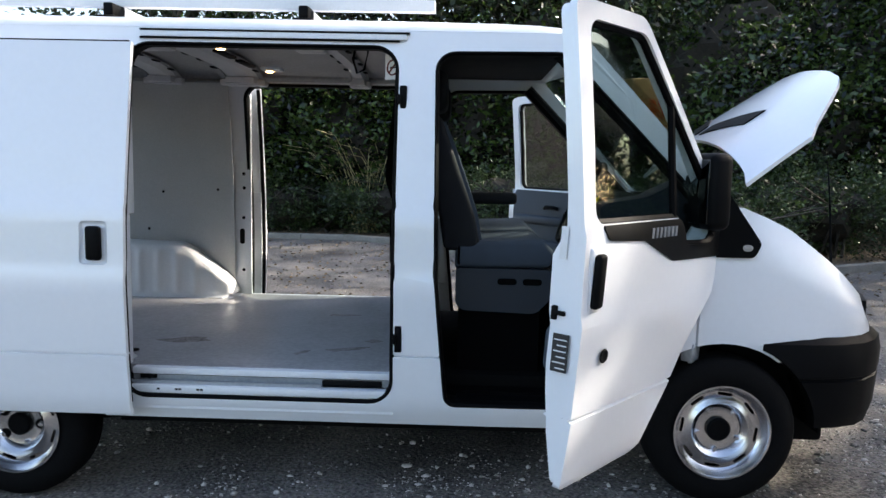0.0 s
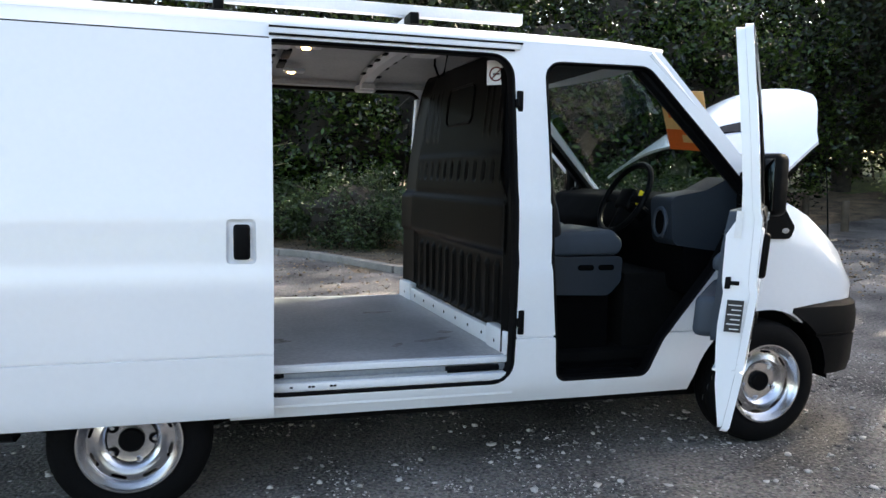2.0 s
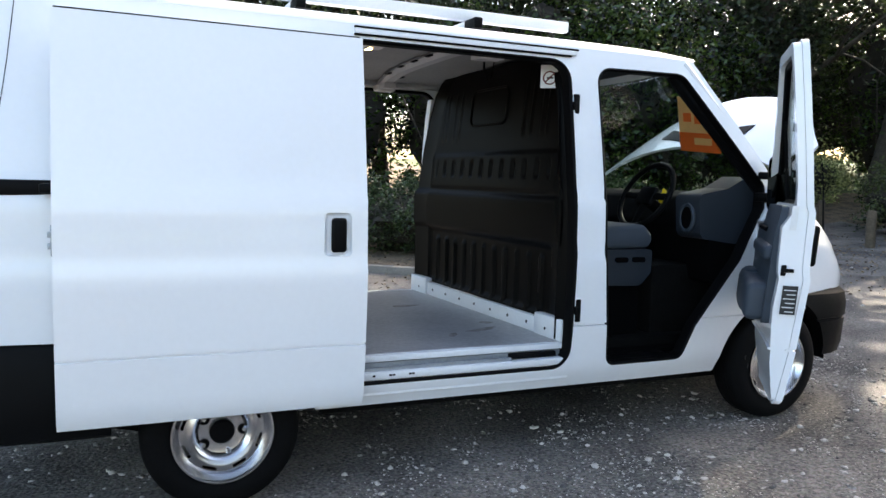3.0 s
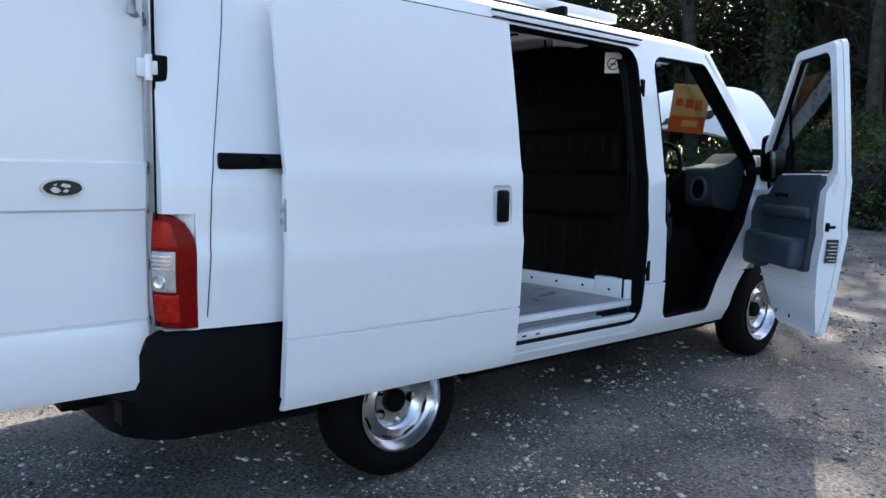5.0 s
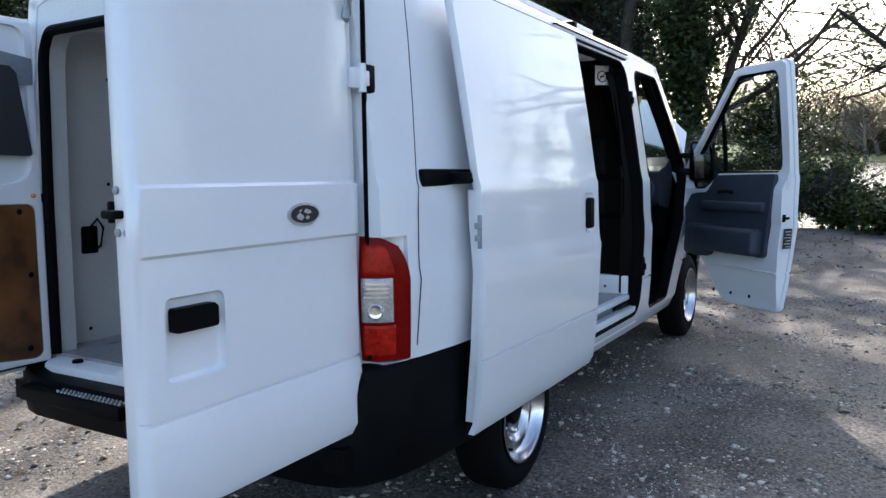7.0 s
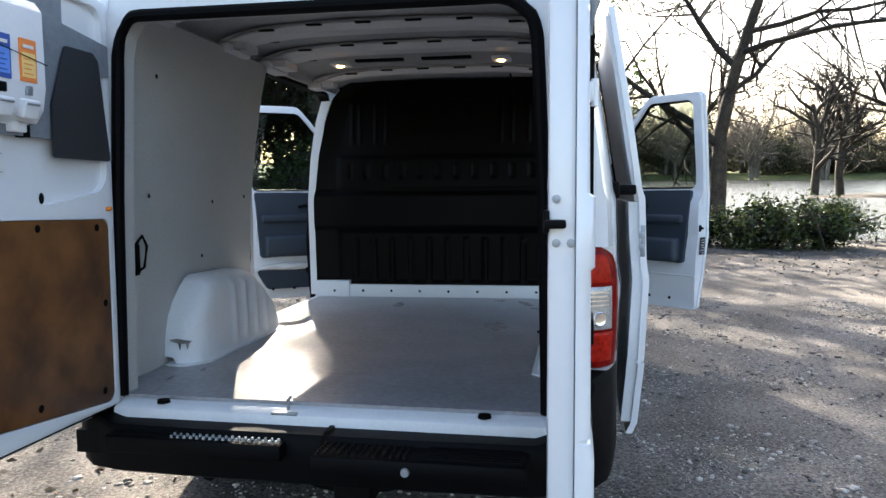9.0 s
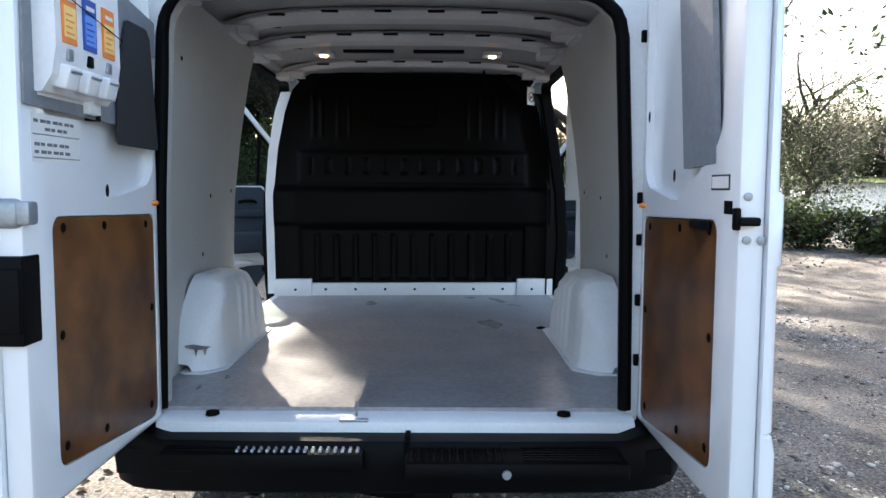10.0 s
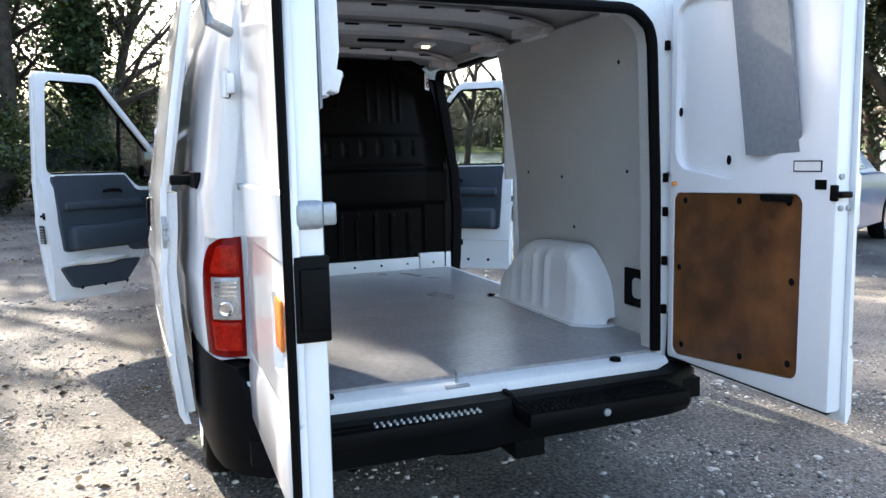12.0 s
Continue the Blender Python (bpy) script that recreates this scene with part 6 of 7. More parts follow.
def shrub(seed, x, y, rx_, ry_, h, leaves, size, mat, label, name="shrub", group="", base=None, clump_r=0.22):
    rng = np.random.default_rng(seed)
    z = ground_z(x, y) if base is None else base
    ob = thing(name, label, "shrub", group)
    p = clumps(rng, (x, y, z + h * 0.48), (rx_, ry_, h * 0.52), max(30, leaves // 90), leaves, clump_r, 0.5, z)
    under("foliage", leaf_mesh("foliage", p, size, mat, rng), ob)
    # solid dark core paints the shade within the foliage
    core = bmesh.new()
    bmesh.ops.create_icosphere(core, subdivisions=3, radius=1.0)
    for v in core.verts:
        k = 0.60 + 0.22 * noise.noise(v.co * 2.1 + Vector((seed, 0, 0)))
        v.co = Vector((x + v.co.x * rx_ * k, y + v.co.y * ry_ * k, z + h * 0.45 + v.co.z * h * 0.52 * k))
    me = to_mesh(core, "shade_core")
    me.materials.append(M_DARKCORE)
    under("shade_core", me, ob)
    limbs = []
    for k in range(7):
        q = Vector((x + rng.normal() * rx_ * 0.25, y + rng.normal() * ry_ * 0.25, z - 0.05))
        limbs.append(([q, q + Vector((rng.normal() * 0.3 * rx_, rng.normal() * 0.3 * ry_, h * 0.5)), q + Vector((rng.normal() * 0.6 * rx_, rng.normal() * 0.6 * ry_, h * 0.85))], [0.03, 0.02, 0.008], 5))
    under("stem_base", limbs_mesh(limbs, "stem_base", M_BARK), ob)
    return ob


def bare_tree(seed, x, y, h, r, label, spread=0.62, kids=(9, 6, 6, 4), lean=(0, 0), depth=4, start=0.3, mat=None):
    rng = np.random.default_rng(seed)
    ob = thing("bare_tree", label, "tree", "leafless trees")
    limbs, tips = branches(rng, (x, y, ground_z(x, y) - 0.1), h, r, spread, depth, kids, lean, start)
    under("trunk", limbs_mesh(limbs[:1], "trunk", M_BARK), ob)
    under("crown", limbs_mesh(limbs[1:], "crown", mat or M_TWIG), ob)
    return ob


def leafy_tree(seed, x, y, h, r, radius, low, leaves, size, mat, label, name="evergreen_tree", clump_r=0.35, trunk_ivy=0):
    """A trunk with limbs and a broken crown of leaf clumps, thicker at the outside."""
    rng = np.random.default_rng(seed)
    z = ground_z(x, y)
    ob = thing(name, label, "tree")
    limbs, tips = branches(rng, (x, y, z - 0.1), h * 0.92, r, 0.6, 2, (14, 5), (0, 0), max(0.15, low / h))
    under("trunk", limbs_mesh(limbs[:1], "trunk", M_BARK), ob)
    under("branchwork", limbs_mesh(limbs[1:], "branchwork", M_BARK), ob)
    t = np.array([tuple(q) for q in tips])
    extra = clumps(rng, (x, y, z + (h + low) / 2), (radius, radius, (h - low) / 2), max(40, leaves // 220), leaves // 2, clump_r, 0.35, z + low * 0.8)
    k = rng.integers(0, len(t), leaves // 2)
    near = t[k] + rng.normal(size=(len(k), 3)) * clump_r * 1.4
    p = np.vstack([extra, near])
    if trunk_ivy:
        zz = rng.uniform(0.0, h * 0.85, trunk_ivy)
        a = rng.uniform(0, 2 * math.pi, trunk_ivy)
        rr = r * (1 - 0.55 * zz / h) + np.abs(rng.normal(size=trunk_ivy)) * 0.16
        p = np.vstack([p, np.c_[x + rr * np.cos(a), y + rr * np.sin(a), z + zz]])
    under("crown", leaf_mesh("crown", p, size, mat, rng), ob)
    return ob


# evergreen shrubbery on the far side of the van, glossy laurel and holly
for k, (x, y, rx_, ry_, h, n) in enumerate(((-3.2, 12.0, 2.2, 1.4, 4.2, 9000), (-0.6, 11.9, 1.9, 1.3, 3.6, 17000), (2.4, 12.0, 1.8, 1.3, 4.2, 17000), (7.6, 9.6, 2.0, 1.6, 3.6, 18000), (10.4, 10.8, 2.2, 1.9, 5.6, 22000), (13.6, 12.6, 2.4, 2.0, 6.2, 15000), (7.8, 13.5, 2.6, 2.0, 6.0, 12000), (17.2, 15.5, 2.6, 2.2, 6.0, 11000), (4.2, 14.5, 2.8, 1.8, 5.6, 10000), (0.5, 15.0, 2.8, 1.8, 5.6, 9000), (-4.0, 16.0, 3, 2, 6, 8000), (20.5, 16.5, 2.6, 2.4, 7.0, 9000), (17.0, 19.0, 2.8, 2.4, 7.5, 8000), (23.0, 13.0, 2.4, 2.2, 6.5, 8000), (11.0, 15.0, 2.6, 2.2, 7.0, 9000), (26, 18, 3, 3, 8, 7000))):
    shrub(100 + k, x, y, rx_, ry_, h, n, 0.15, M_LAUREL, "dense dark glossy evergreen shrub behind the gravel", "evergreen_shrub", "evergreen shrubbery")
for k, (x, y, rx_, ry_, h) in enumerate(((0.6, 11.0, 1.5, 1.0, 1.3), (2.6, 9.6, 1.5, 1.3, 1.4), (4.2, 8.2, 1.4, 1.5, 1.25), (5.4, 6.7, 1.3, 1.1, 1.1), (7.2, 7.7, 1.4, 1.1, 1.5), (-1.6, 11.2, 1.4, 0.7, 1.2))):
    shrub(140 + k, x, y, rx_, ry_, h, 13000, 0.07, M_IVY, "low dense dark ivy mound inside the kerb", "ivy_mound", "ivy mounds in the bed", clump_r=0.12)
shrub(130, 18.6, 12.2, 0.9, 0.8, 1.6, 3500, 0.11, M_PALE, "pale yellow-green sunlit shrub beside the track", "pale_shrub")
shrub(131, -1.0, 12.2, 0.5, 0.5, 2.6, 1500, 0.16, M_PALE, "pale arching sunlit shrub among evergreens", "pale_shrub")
# the first four take the brighter hedge leaf to paint in sun highlights
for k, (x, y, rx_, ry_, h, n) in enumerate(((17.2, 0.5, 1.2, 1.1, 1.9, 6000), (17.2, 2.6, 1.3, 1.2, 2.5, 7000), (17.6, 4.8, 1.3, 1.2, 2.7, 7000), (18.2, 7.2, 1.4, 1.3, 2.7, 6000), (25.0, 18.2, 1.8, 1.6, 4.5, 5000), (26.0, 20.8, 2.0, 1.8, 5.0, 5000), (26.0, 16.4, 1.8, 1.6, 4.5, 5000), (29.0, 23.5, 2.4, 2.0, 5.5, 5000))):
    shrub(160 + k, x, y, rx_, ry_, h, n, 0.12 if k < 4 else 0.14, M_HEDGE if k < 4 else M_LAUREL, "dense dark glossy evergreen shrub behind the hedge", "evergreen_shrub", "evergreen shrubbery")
# pale dead stems arching over the mounds
stems = thing("dry_stems", "pale dry arching stems behind the ivy mounds", "stems")
rng = np.random.default_rng(88)
for k in range(3):
    cx, cy = 0.2 + 0.35 * (k - 1), 11.0 + 0.2 * k
    limbs = []
    for q in range(34):
        d = Vector((rng.normal() * 0.35, rng.normal() * 0.25, 1.0))
        h = rng.uniform(1.3, 2.3)
        p = Vector((cx + rng.normal() * 0.12, cy + rng.normal() * 0.12, ground_z(cx, cy) - 0.05))
        limbs.append(([p, p + d * h * 0.5, p + d * h * 0.85 + Vector((d.x * 0.5, d.y * 0.5, 0)) * h * 0.3, p + d * h * 0.95 + Vector((d.x, d.y, -0.12)) * h * 0.5], [0.010, 0.008, 0.006, 0.003], 4))
    under("stem_tuft", limbs_mesh(limbs, "stem_tuft", M_STRAW), stems)
# clipped hedge between gravel and pond
for k, (x, y, r, h) in enumerate(((9.3, -7.6, 0.75, 0.8), (9.9, -6.55, 0.7, 0.8), (10.6, -4.9, 0.75, 0.82), (10.5, -3.9, 0.72, 0.8), (11.1, -2.9, 0.72, 0.74), (11.8, -2.1, 0.75, 0.72), (12.8, -1.3, 0.85, 1.4), (14.0, -0.2, 1.0, 1.8), (14.2, 1.2, 1.1, 1.9), (14.2, 2.7, 1.1, 1.8), (14.3, 4.3, 1.1, 1.7), (14.9, 6.0, 1.2, 1.7), (16.0, 7.6, 1.2, 1.6), (8.8, -8.9, 0.8, 0.85), (8.2, -10.3, 0.9, 0.9))):
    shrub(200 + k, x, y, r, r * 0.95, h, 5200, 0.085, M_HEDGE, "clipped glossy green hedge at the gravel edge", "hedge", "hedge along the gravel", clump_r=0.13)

# trees
leafy_tree(319, 18.6, 2.5, 8.2, 0.20, 0.9, 2.6, 16000, 0.17, M_IVY, "tall ivy-clad dark tree beyond the hedge", "ivy_tree", 0.25, 7000)
# added: its high crown, out of view, edges the load floor's sun patch
leafy_tree(311, 18.4, 6.75, 15.5, 0.28, 0.42, 8.0, 14000, 0.15, M_IVY, "tall ivy-clad dark tree beyond the hedge", "ivy_tree", 0.16, 5000)
# added: its crown stays out of view and dapples the near ground
leafy_tree(317, 18.6, 4.4, 13.5, 0.22, 0.8, 8.8, 1500, 0.20, M_IVY, "tall tree added for its unseen leafy top, which shades the ground", "ivy_tree", 0.4)
leafy_tree(312, 24.5, 7.6, 6.8, 0.24, 2.2, 0.8, 9000, 0.22, M_CONIFER, "dark conifer beyond the hedge", "conifer", 0.4)
leafy_tree(314, 24.0, 10.5, 7.5, 0.24, 2.4, 0.8, 9000, 0.22, M_CONIFER, "dark conifer on the bank", "conifer", 0.4)
bare_tree(302, 20.2, 3.2, 6.6, 0.10, "fine-twigged bare tree beside the ivy-clad tree", 0.6, (12, 7, 6, 4), (0, 0), 4, 0.3)
leafy_tree(352, 27.1, 1.7, 4.9, 0.18, 1.15, 0.5, 9000, 0.16, M_CONIFER, "dark conifer beyond the hedge", "conifer", 0.3)
leafy_tree(303, 22.5, 8.0, 7.0, 0.28, 2.2, 5.0, 8000, 0.22, M_CONIFER, "dark conifer on the bank", "conifer", 0.45)
leafy_tree(304, 21.0, 17.0, 9.5, 0.32, 2.8, 0.8, 16000, 0.22, M_CONIFER, "dark conifer on the bank", "conifer", 0.45)
leafy_tree(351, 18.2, 14.6, 9.0, 0.3, 2.0, 0.8, 14000, 0.20, M_CONIFER, "tall dark conifer at the bed's edge", "conifer", 0.45)
# added for its twig shadows on the ground left of the van
bare_tree(406, 21.0, 12.3, 14.0, 0.24, "tall bare tree added on the bank to dapple the ground", 0.6, (12, 7, 6, 3))
leafy_tree(305, 14.0, 17.5, 8.6, 0.30, 2.8, 2.0, 16000, 0.22, M_CONIFER, "dark conifer behind the shrubbery", "conifer", 0.5)
leafy_tree(306, 7.0, 18.0, 8.8, 0.28, 2.8, 1.5, 18000, 0.22, M_CONIFER, "dark conifer behind the shrubbery", "conifer", 0.5)
leafy_tree(307, 0.0, 19.0, 8.8, 0.28, 3.0, 1.5, 16000, 0.22, M_CONIFER, "dark conifer behind the shrubbery", "conifer", 0.5)
leafy_tree(315, 3.6, 18.6, 8.8, 0.28, 2.6, 1.0, 16000, 0.22, M_CONIFER, "dark conifer behind the shrubbery", "conifer", 0.5)
leafy_tree(316, 10.6, 18.4, 8.8, 0.28, 2.6, 1.0, 16000, 0.22, M_CONIFER, "dark conifer behind the shrubbery", "conifer", 0.5)
leafy_tree(308, -7.0, 17.0, 9.0, 0.28, 3.0, 1.5, 10000, 0.22, M_CONIFER, "dark conifer behind the shrubbery", "conifer", 0.5)
leafy_tree(309, 9.5, -15.5, 9.0, 0.28, 2.8, 1.5, 9000, 0.22, M_CONIFER, "dark evergreen tree beyond the parked car", "evergreen_tree", 0.5)
for k, (x, y, h, r, n) in enumerate(((10.6, -14.3, 7.5, 2.0, 8000), (7.6, -15.6, 7.5, 2.2, 8000), (13.0, -13.6, 7.0, 1.8, 7000), (12.0, -17.8, 8.5, 2.4, 7000))):
    leafy_tree(330 + k, x, y, h, 0.2, r, 0.6, n, 0.2, M_CONIFER, "dark evergreen tree beyond the parked car", "evergreen_tree", 0.4)
for k, (x, y, h, r, n) in enumerate(((27.5, 8.0, 7.5, 1.8, 7000), (28.5, 8.4, 8.5, 2.2, 7000), (30.0, 11.6, 9.0, 2.4, 7000), (29.0, 15.2, 9.0, 2.4, 7000), (33.0, 7.0, 9.0, 2.4, 6000), (34.0, 13.5, 10.0, 2.8, 6000), (25.5, 12.4, 7.0, 1.8, 6000), (32.0, 19.0, 10.0, 2.8, 6000))):
    leafy_tree(340 + k, x, y, h, 0.22, r, 0.4, n, 0.26, M_CONIFER, "tall dark evergreen in the belt beyond the track", "evergreen_tree", 0.45)
leafy_tree(310, 14.0, -19.0, 10.0, 0.28, 3.0, 2.0, 8000, 0.22, M_CONIFER, "dark evergreen tree beyond the parked car", "evergreen_tree", 0.5)
bare_tree(411, 15.9, -4.1, 7.0, 0.22, "bare spreading tree beside the pond", 0.8, (9, 7, 6, 3), (0, 0), 4, 0.2)
leafy_tree(321, 30.0, -16.3, 4.3, 0.14, 0.95, 0.5, 9000, 0.13, M_CONIFER, "small dark conifer standing in the pond", "islet_tree", 0.3)
islet = bmesh.new()
bmesh.ops.create_icosphere(islet, subdivisions=4, radius=1.0)
for v in islet.verts:
    k = 1 + 0.25 * noise.noise(v.co * 1.7)
    v.co = Vector((52.5 + v.co.x * 4.5 * k, -21.5 + v.co.y * 6.5 * k, -0.75 + v.co.z * 0.36 * k))
lone("islet", islet, M_BARK, "low dark islet in the pond", "islet", kind="structure")
for k, (x, y, h) in enumerate(((54.0, -19.0, 8.0), (51.2, -22.0, 8.5), (51.0, -25.2, 7.5), (53.0, -17.0, 6.5))):
    rng = np.random.default_rng(460 + k)
    ob = thing("bare_tree", "bare tree with a forked trunk on the islet", "tree", "leafless trees")
    lb, tips = branches(rng, (x, y, -0.45), h, 0.3, 0.6, 3, (9, 6, 5), (0, 0), 0.2)
    under("trunk", limbs_mesh(lb[:1], "trunk", M_BARK), ob)
    under("crown", limbs_mesh([(p, [r * 1.5 for r in rs], sg) for p, rs, sg in lb[1:]], "crown", M_TWIG), ob)
# another added tree, there to break up sun on the left ground
bare_tree(407, 19.0, 9.7, 14.0, 0.25, "tall bare tree added on the bank to dapple the ground", 0.6, (12, 7, 6, 3), (0, 0), 4, 0.4)
bare_tree(402, 24.0, 9.0, 9.0, 0.26, "bare tree on the grassy bank", 0.55, (9, 6, 5, 3))
bare_tree(404, 26.0, 14.0, 11.0, 0.24, "bare tree on the grassy bank", 0.55, (9, 6, 5, 3))
bare_tree(405, 21.5, 4.6, 7.0, 0.18, "bare tree on the grassy bank", 0.6, (9, 6, 5, 3))

# kerb of the planting bed: a curved row of stones
kerb = thing("kerb", "low pale stone kerb round the planting bed", "kerb", kind="structure")
for (xa, ya), (xb, yb) in zip(BED, BED[1:]):
    n = max(1, round(math.hypot(xb - xa, yb - ya) / 0.9))
    for q in range(n):
        a, b = Vector((xa, ya)).lerp((xb, yb), q / n), Vector((xa, ya)).lerp((xb, yb), (q + 1) / n)
        ln, ang = (b - a).length - 0.012, math.atan2(b.y - a.y, b.x - a.x)
        mid = (a + b) / 2
        part("kerb_stone", moved(box(-ln / 2, ln / 2, -0.07, 0.07, -0.1, 0.10, 0.015), Matrix.Translation((mid.x, mid.y, ground_z(mid.x, mid.y))) @ Matrix.Rotation(ang, 4, "Z")), M_KERB, kerb)

# wooden bollards
post = thing("wooden_post", "short weathered round wooden post in the ground", "bollard", "wooden posts")
part("shaft", lathe([(0.085, -0.1), (0.088, 0.5), (0.08, 0.66), (0.07, 0.68), (0.0, 0.69)], 18, "z"), M_WOOD, post)
post.matrix_basis = pose(12.3, 5.6, ground_z(12.3, 5.6))
for x, y in ((13.0, 7.6), (14.3, 11.6), (16.0, 9.8), (13.6, 9.6)):
    copy_thing(post, pose(x, y, ground_z(x, y), 0, 0, x * 50))

# loose stones on the gravel, one joined scatter
rng = np.random.default_rng(7)
ico = bmesh.new()
bmesh.ops.create_icosphere(ico, subdivisions=1, radius=1.0)
iv = np.array([tuple(v.co) for v in ico.verts])
fv = np.array([[v.index for v in f.verts] for f in ico.faces])
ico.free()
N = 130000
px = np.concatenate([rng.uniform(-2.8, 5.0, N * 7 // 10), rng.uniform(-4, 12, N * 3 // 10)])
py = np.concatenate([rng.uniform(-3.6, 3.0, N * 7 // 10), rng.uniform(-8, 9, N * 3 // 10)])
dense = np.array([noise.noise((a * 1.3, b * 1.3, 2)) + 0.7 * noise.noise((a * 4.5, b * 4.5, 7)) for a, b in zip(px, py)])
keep_it = dense + rng.normal(size=N) * 0.25 > 0.05
px, py = px[keep_it][:66000], py[keep_it][:66000]
N = len(px)
sz = np.where(rng.random(N) < 0.13, 0.007 + 0.014 * rng.random(N) ** 2.4, 0.0028 + 0.0035 * rng.random(N))
V = iv[None] * (sz[:, None, None] * rng.uniform(0.65, 1.35, size=(N, 1, 3)) * np.array((1.0, 1.0, 0.46))) * rng.uniform(0.6, 1.35, size=(N, 12, 1))
pz = np.array([ground_z(a, b) for a, b in zip(px, py)])
V = V + np.stack([px, py, pz + sz * 0.2], 1)[:, None, :]
F = (fv[None] + (np.arange(N) * 12)[:, None, None]).reshape(-1)
me = bpy.data.meshes.new("gravel_stones")
me.vertices.add(N * 12)
me.vertices.foreach_set("co", V.reshape(-1))
me.loops.add(len(F))
me.loops.foreach_set("vertex_index", F)
me.polygons.add(len(F) // 3)
me.polygons.foreach_set("loop_start", np.arange(len(F) // 3) * 3)
me.update(calc_edges=True)
me.materials.append(M_STONE)
tagged(new("gravel_stones", me), "scattered pale loose stones on the gravel", "gravel", kind="stuff")

# dead leaves lying about, thicker towards the planting bed and the hedge
rng = np.random.default_rng(17)
lx = np.concatenate([rng.uniform(-3, 12, 5000), rng.uniform(-3, 2, 500), rng.uniform(7, 15, 3500)])
ly = np.concatenate([rng.uniform(3, 11, 5000) , rng.uniform(0.8, 4, 500), rng.uniform(-8, 8, 3500)])
lz = np.array([ground_z(a, b) + 0.008 for a, b in zip(lx, ly)])
tagged(new("dead_leaves", leaf_mesh("dead_leaves", np.c_[lx, ly, lz], 0.045, M_DEADLEAF, rng, 0.93, 0.55)), "brown dead leaves strewn over the gravel", "leaves", kind="stuff")

# ---- parked car behind, seen beyond the open rear door ----
M_CARB = material("blue_metallic_paint", (0.035, 0.10, 0.24), 0.32, metal=0.2, spread=0.05, scale=3, fine=60, coat=0.6)
M_CARG = material("dark_car_glass", (0.03, 0.04, 0.045), 0.06, spread=0.1, scale=3, fine=20, coat=0.5)
M_PLATE = material("yellow_plate", (0.75, 0.58, 0.05), 0.4, spread=0.05)
CARM = Matrix.Translation((3.55, -5.22, 0)) @ Matrix.Rotation(radians(-64), 4, "Z")


def car():
    c = thing("parked_car", "blue estate car with roof rails parked on the gravel", "car")

    def cp(name, bm, mat, parent=None, label=""):
        return part(name, bm, mat, parent or c, label, 35, CARM)
    # car's own frame: x ahead from the rear bumper, y to its left
    lower = [(0.0, 0.42), (0.03, 0.60), (0.02, 0.72), (0.05, 0.92), (0.6, 0.98), (2.9, 0.96), (3.6, 0.88), (4.1, 0.72), (4.2, 0.45), (4.1, 0.25)]
    for x in (3.35, 0.78):
        lower += [(x + 0.335 * math.cos(w), 0.30 + 0.335 * math.sin(w)) for w in span(radians(-8), radians(188), 13)]
    body = prism(lower + [(0.15, 0.26)], -0.84, 0.84)
    bmesh.ops.bevel(body, geom=[e for e in body.edges if abs(e.verts[0].co.y - e.verts[1].co.y) < 1e-6], offset=0.05, segments=3, profile=0.6, affect="EDGES")
    cp("body", body, M_CARB)
    cab = bmesh.new()
    rows = [(0.03, 0.93, 0.78), (0.30, 1.42, 0.62), (0.55, 1.47, 0.61), (2.0, 1.46, 0.61), (2.9, 0.95, 0.78)]
    A = [[cab.verts.new((x, s * w, z)) for x, z, w in rows] for s in (-1, 1)]
    for k in range(4):
        cab.faces.new((A[0][k], A[0][k + 1], A[1][k + 1], A[1][k]))
    for side in A:
        cab.faces.new(side)
    bmesh.ops.recalc_face_normals(cab, faces=cab.faces)
    bmesh.ops.bevel(cab, geom=cab.edges[:], offset=0.04, segments=3, profile=0.6, affect="EDGES")
    cp("cabin", cab, M_CARB)
    cp("rear_window", sheet(lambda u, v: (0.075 + 0.215 * u - 0.034, (2 * v - 1) * (0.66 - 0.10 * u), 0.99 + 0.385 * u), 4, 8, 0.006), M_CARG)
    cp("windscreen", sheet(lambda u, v: (2.10 + 0.70 * u, (2 * v - 1) * (0.56 + 0.12 * u), 1.432 - 0.397 * u), 4, 8, 0.006), M_CARG)
    for s in (-1, 1):
        for x0, x1 in ((0.42, 0.95), (1.02, 1.62), (1.68, 2.25)):
            cp("side_window", sheet(lambda u, v: (x0 + (x1 - x0) * u + (0.10 * v if x0 < 0.5 else 0) - (0.25 * v * u if x0 > 1.6 else 0), s * (0.772 - 0.145 * v), 1.02 + 0.37 * v), 2, 2, 0.006), M_CARG)
        tl = cp("tail_light", merged(box(-0.004 + 0.03, 0.10, s * 0.70 - 0.075, s * 0.70 + 0.075, 0.72, 1.0, 0.02)), M_RED, None, "red rear lamp")
        cp("lamp_foot", box(0.02, 0.09, s * 0.70 - 0.06, s * 0.70 + 0.06, 0.74, 0.80, 0.01), M_CLEAR, tl)
        cp("roof_rail", tube([(0.45, s * 0.55, 1.49), (0.5, s * 0.55, 1.53), (1.9, s * 0.55, 1.53), (2.0, s * 0.55, 1.48)], 0.014, 8), M_GALV)
        for x in (0.78, 3.35):
            w = cp("wheel", moved(lathe([(0.19, -0.08), (0.22, -0.10), (0.29, -0.10), (0.31, -0.06), (0.31, 0.06), (0.29, 0.10), (0.22, 0.10), (0.19, 0.08)], 36), Matrix.Translation((x, s * 0.74, 0.305))), M_TYRE)
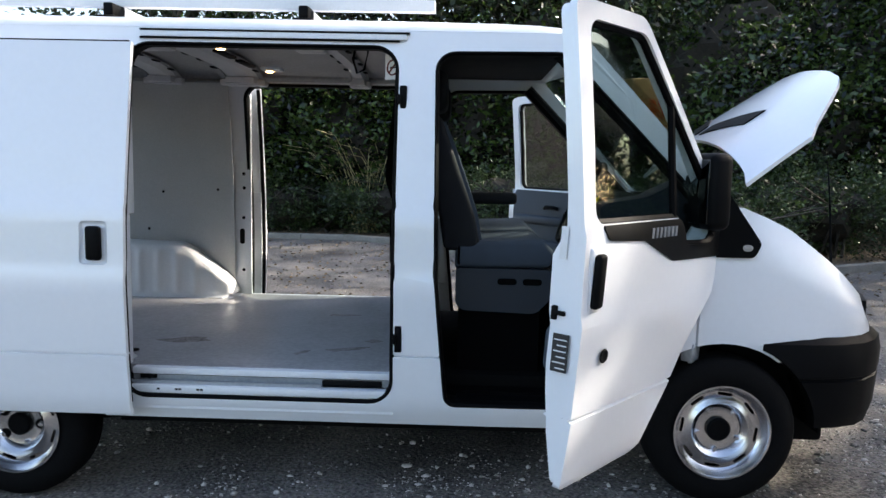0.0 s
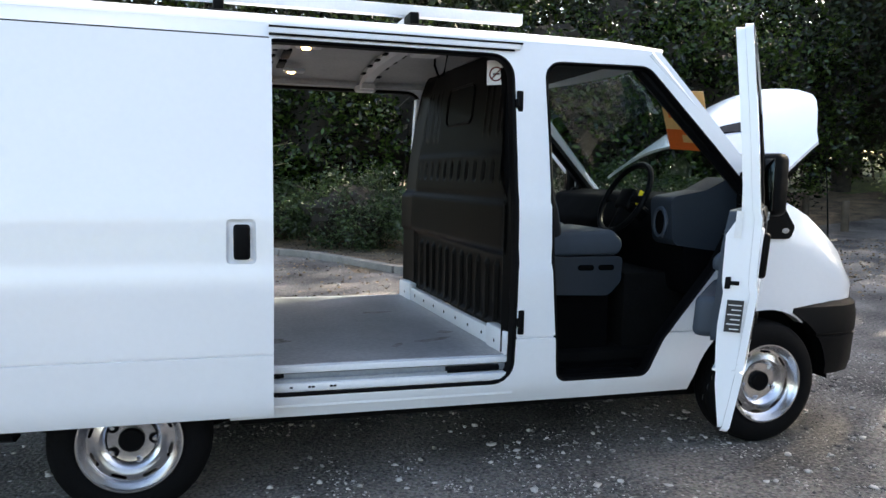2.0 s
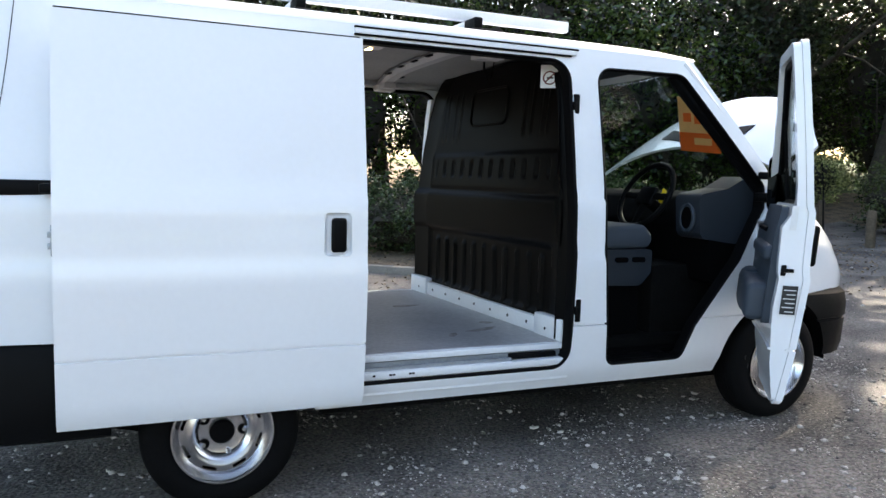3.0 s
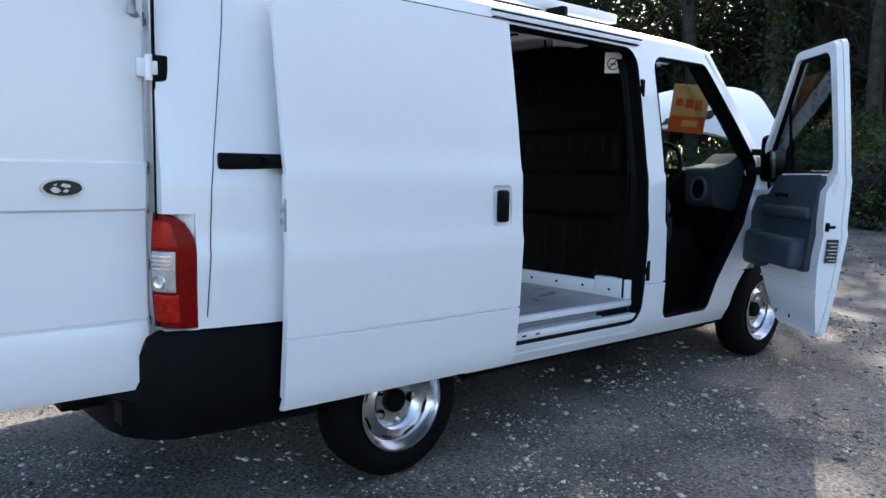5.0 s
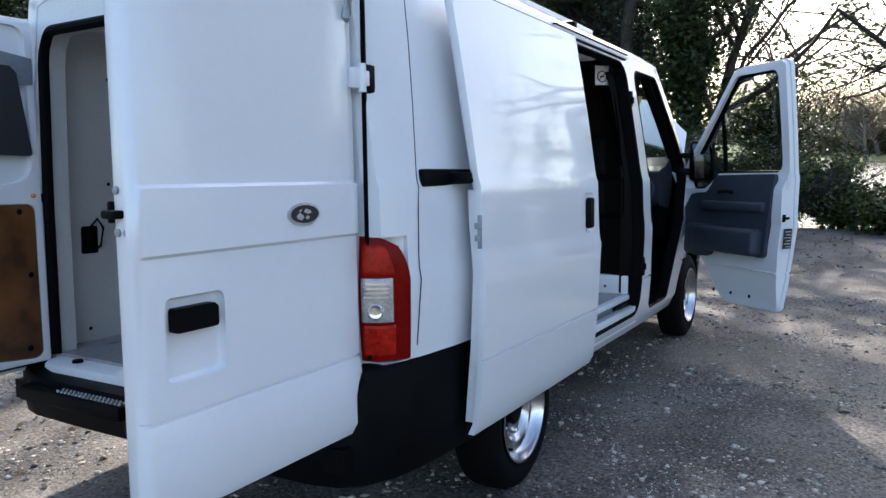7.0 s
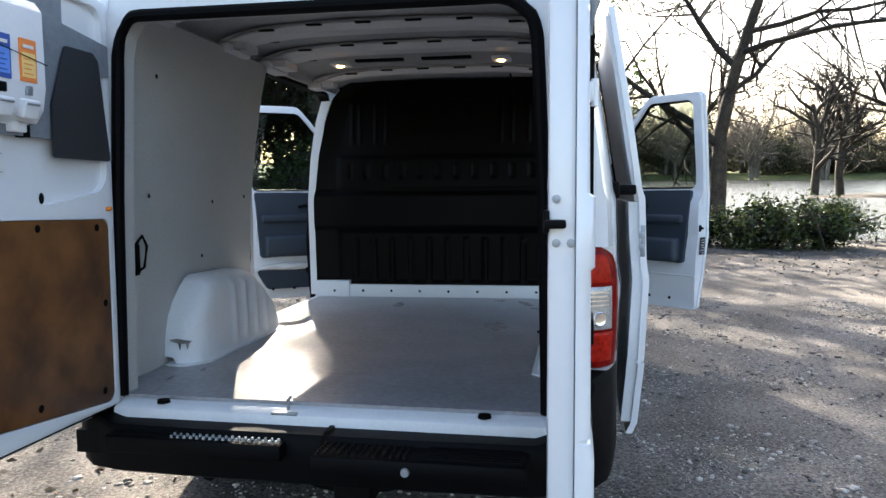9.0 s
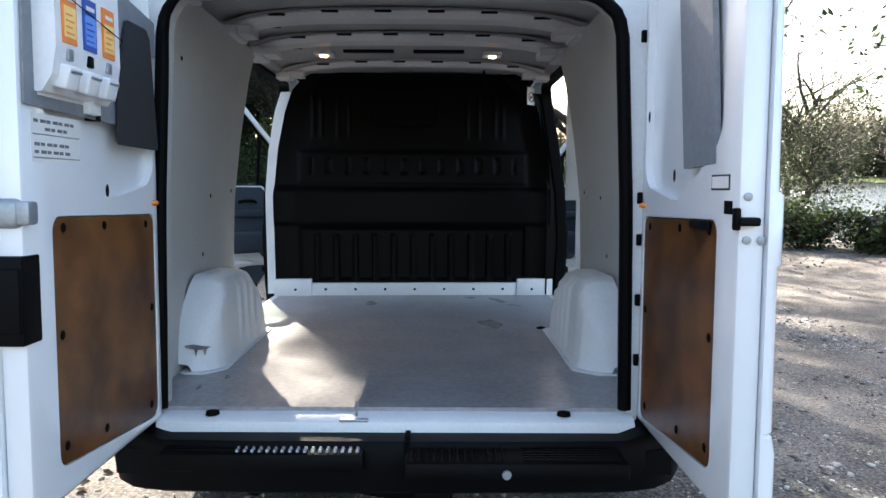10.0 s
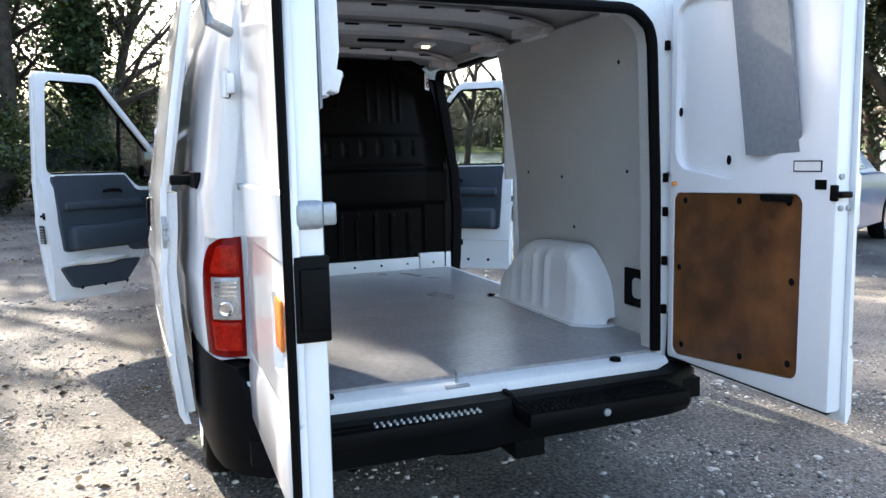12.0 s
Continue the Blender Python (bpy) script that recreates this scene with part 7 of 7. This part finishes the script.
            cp("rim", moved(lathe([(0.19, -0.09), (0.17, -0.06), (0.05, -0.075), (0.0, -0.075), (0.0, 0.075), (0.05, 0.075), (0.17, 0.06), (0.19, 0.09)], 30), Matrix.Translation((x, s * 0.74, 0.305))), M_STEEL, w)
    cp("rear_bumper", prism(rounded([(-0.06, 0.34), (0.12, 0.30), (0.12, 0.68), (-0.02, 0.68), (-0.06, 0.58)], 0.03, 3), -0.82, 0.82), M_CARB)
    plate = cp("number_plate", box(-0.012, 0.012, -0.26, 0.26, 0.735, 0.845, 0.004), M_PLATE)
    for k in range(7):
        if k != 4:
            cp("plate_bar", box(-0.016, -0.01, -0.22 + 0.062 * k, -0.18 + 0.062 * k, 0.755, 0.825), M_INK, plate)
    cp("boot_handle", box(-0.005, 0.03, -0.18, 0.18, 0.875, 0.90, 0.006), M_CHROME)
    cp("exhaust", tube([(-0.04, 0.45, 0.27), (0.3, 0.45, 0.28)], 0.025, 10), M_ENGINE)
    cp("underbody", box(0.3, 3.9, -0.6, 0.6, 0.2, 0.4), M_ENGINE)


car()

# ---- far bank of the pond: grass rim and woods ----
# Paler than the near twigs: haze over the pond is put into this colour
M_FARTWIG = material("hazed_far_twigs", (0.15, 0.13, 0.105), 0.95, spread=0.25, scale=0.2, fine=2)
M_FARLEAF = leaf_material("far_evergreen_leaf", (0.04, 0.048, 0.028), (0.09, 0.095, 0.05), 0.7)
rng = np.random.default_rng(55)
limbs = []
for k in range(90):
    a = radians(rng.uniform(-46, 12))
    d = rng.uniform(152, 190)
    x, y = d * math.cos(a), d * math.sin(a)
    lb, tips = branches(rng, (x, y, -0.5), rng.uniform(7, 13), 0.3, 0.6, 2, (14, 9), (0, 0), 0.2)
    limbs += [(p, [r * 1.5 for r in rs], 3) for p, rs, sg in lb]
tagged(new("far_woods", limbs_mesh(limbs, "far_woods", M_FARTWIG)), "distant bare woodland across the pond", "woods", kind="stuff")
pts = []
for k in range(150):
    a = radians(rng.uniform(-48, 14))
    d = rng.uniform(165, 215)
    c = np.array((d * math.cos(a), d * math.sin(a), 0.5))
    hh, w = rng.uniform(4, 12), rng.uniform(4, 8)
    pts.append(clumps(rng, c + np.array((0, 0, hh / 2)), (w, w, hh / 2), 40, 2200, 1.0, 0.3))
tagged(new("far_evergreens", leaf_mesh("far_evergreens", np.vstack(pts), 0.65, M_FARLEAF, rng)), "distant dark evergreens across the pond", "woods", kind="stuff")

bank = bmesh.new()
cols = []
for k in range(97):
    a = radians(-64 + 80 * k / 96)
    w = 3.0 * noise.noise((k * 0.21, 4, 0))
    cols.append([bank.verts.new(((d + w) * math.cos(a), (d + w) * math.sin(a), z)) for d, z in ((150, -1.2), (154, -0.4), (162, 0.3), (184, 1.1), (204, 1.1), (208, -1.2))])
for A, C in zip(cols, cols[1:]):
    for q in range(5):
        bank.faces.new((A[q], C[q], C[q + 1], A[q + 1]))
lone("far_bank", bank, M_GRASS, "sunlit grassy bank across the pond", "bank", kind="structure")
rng = np.random.default_rng(66)
limbs = []
for k in range(58):
    a = radians(rng.uniform(-56, 6))
    d = rng.uniform(160, 200)
    lb, tips = branches(rng, (d * math.cos(a), d * math.sin(a), 0.4), rng.uniform(8, 14), 0.35, 0.6, 3, (9, 6, 5), (0, 0), 0.22)
    limbs += [(p, [r * 1.5 for r in rs], 3) for p, rs, sg in lb]
tagged(new("bank_trees", limbs_mesh(limbs, "bank_trees", M_FARTWIG)), "bare grey-brown trees on the far bank", "woods", kind="stuff")

ridge = bmesh.new()
cols = []
for k in range(121):
    a = radians(-62 + 84 * k / 120)
    top = 6.5 + 2.5 * noise.noise((k * 0.13, 0, 3)) + 1.6 * noise.noise((k * 0.9, 2, 0))
    cols.append([ridge.verts.new((d * math.cos(a), d * math.sin(a), z)) for d, z in ((222, -1.2), (228, top * 0.55), (236, top), (260, top * 1.05), (262, -1.2))])
for A, C in zip(cols, cols[1:]):
    for q in range(4):
        ridge.faces.new((A[q], C[q], C[q + 1], A[q + 1]))
M_RIDGE = material("far_wooded_slope", (0.05, 0.043, 0.034), 0.95, spread=0.5, scale=0.12, fine=0.9, bump=0.6, color2=(0.11, 0.095, 0.075))
lone("backdrop", ridge, M_RIDGE, "distant brown wooded slope beyond the pond", "backdrop", kind="structure")
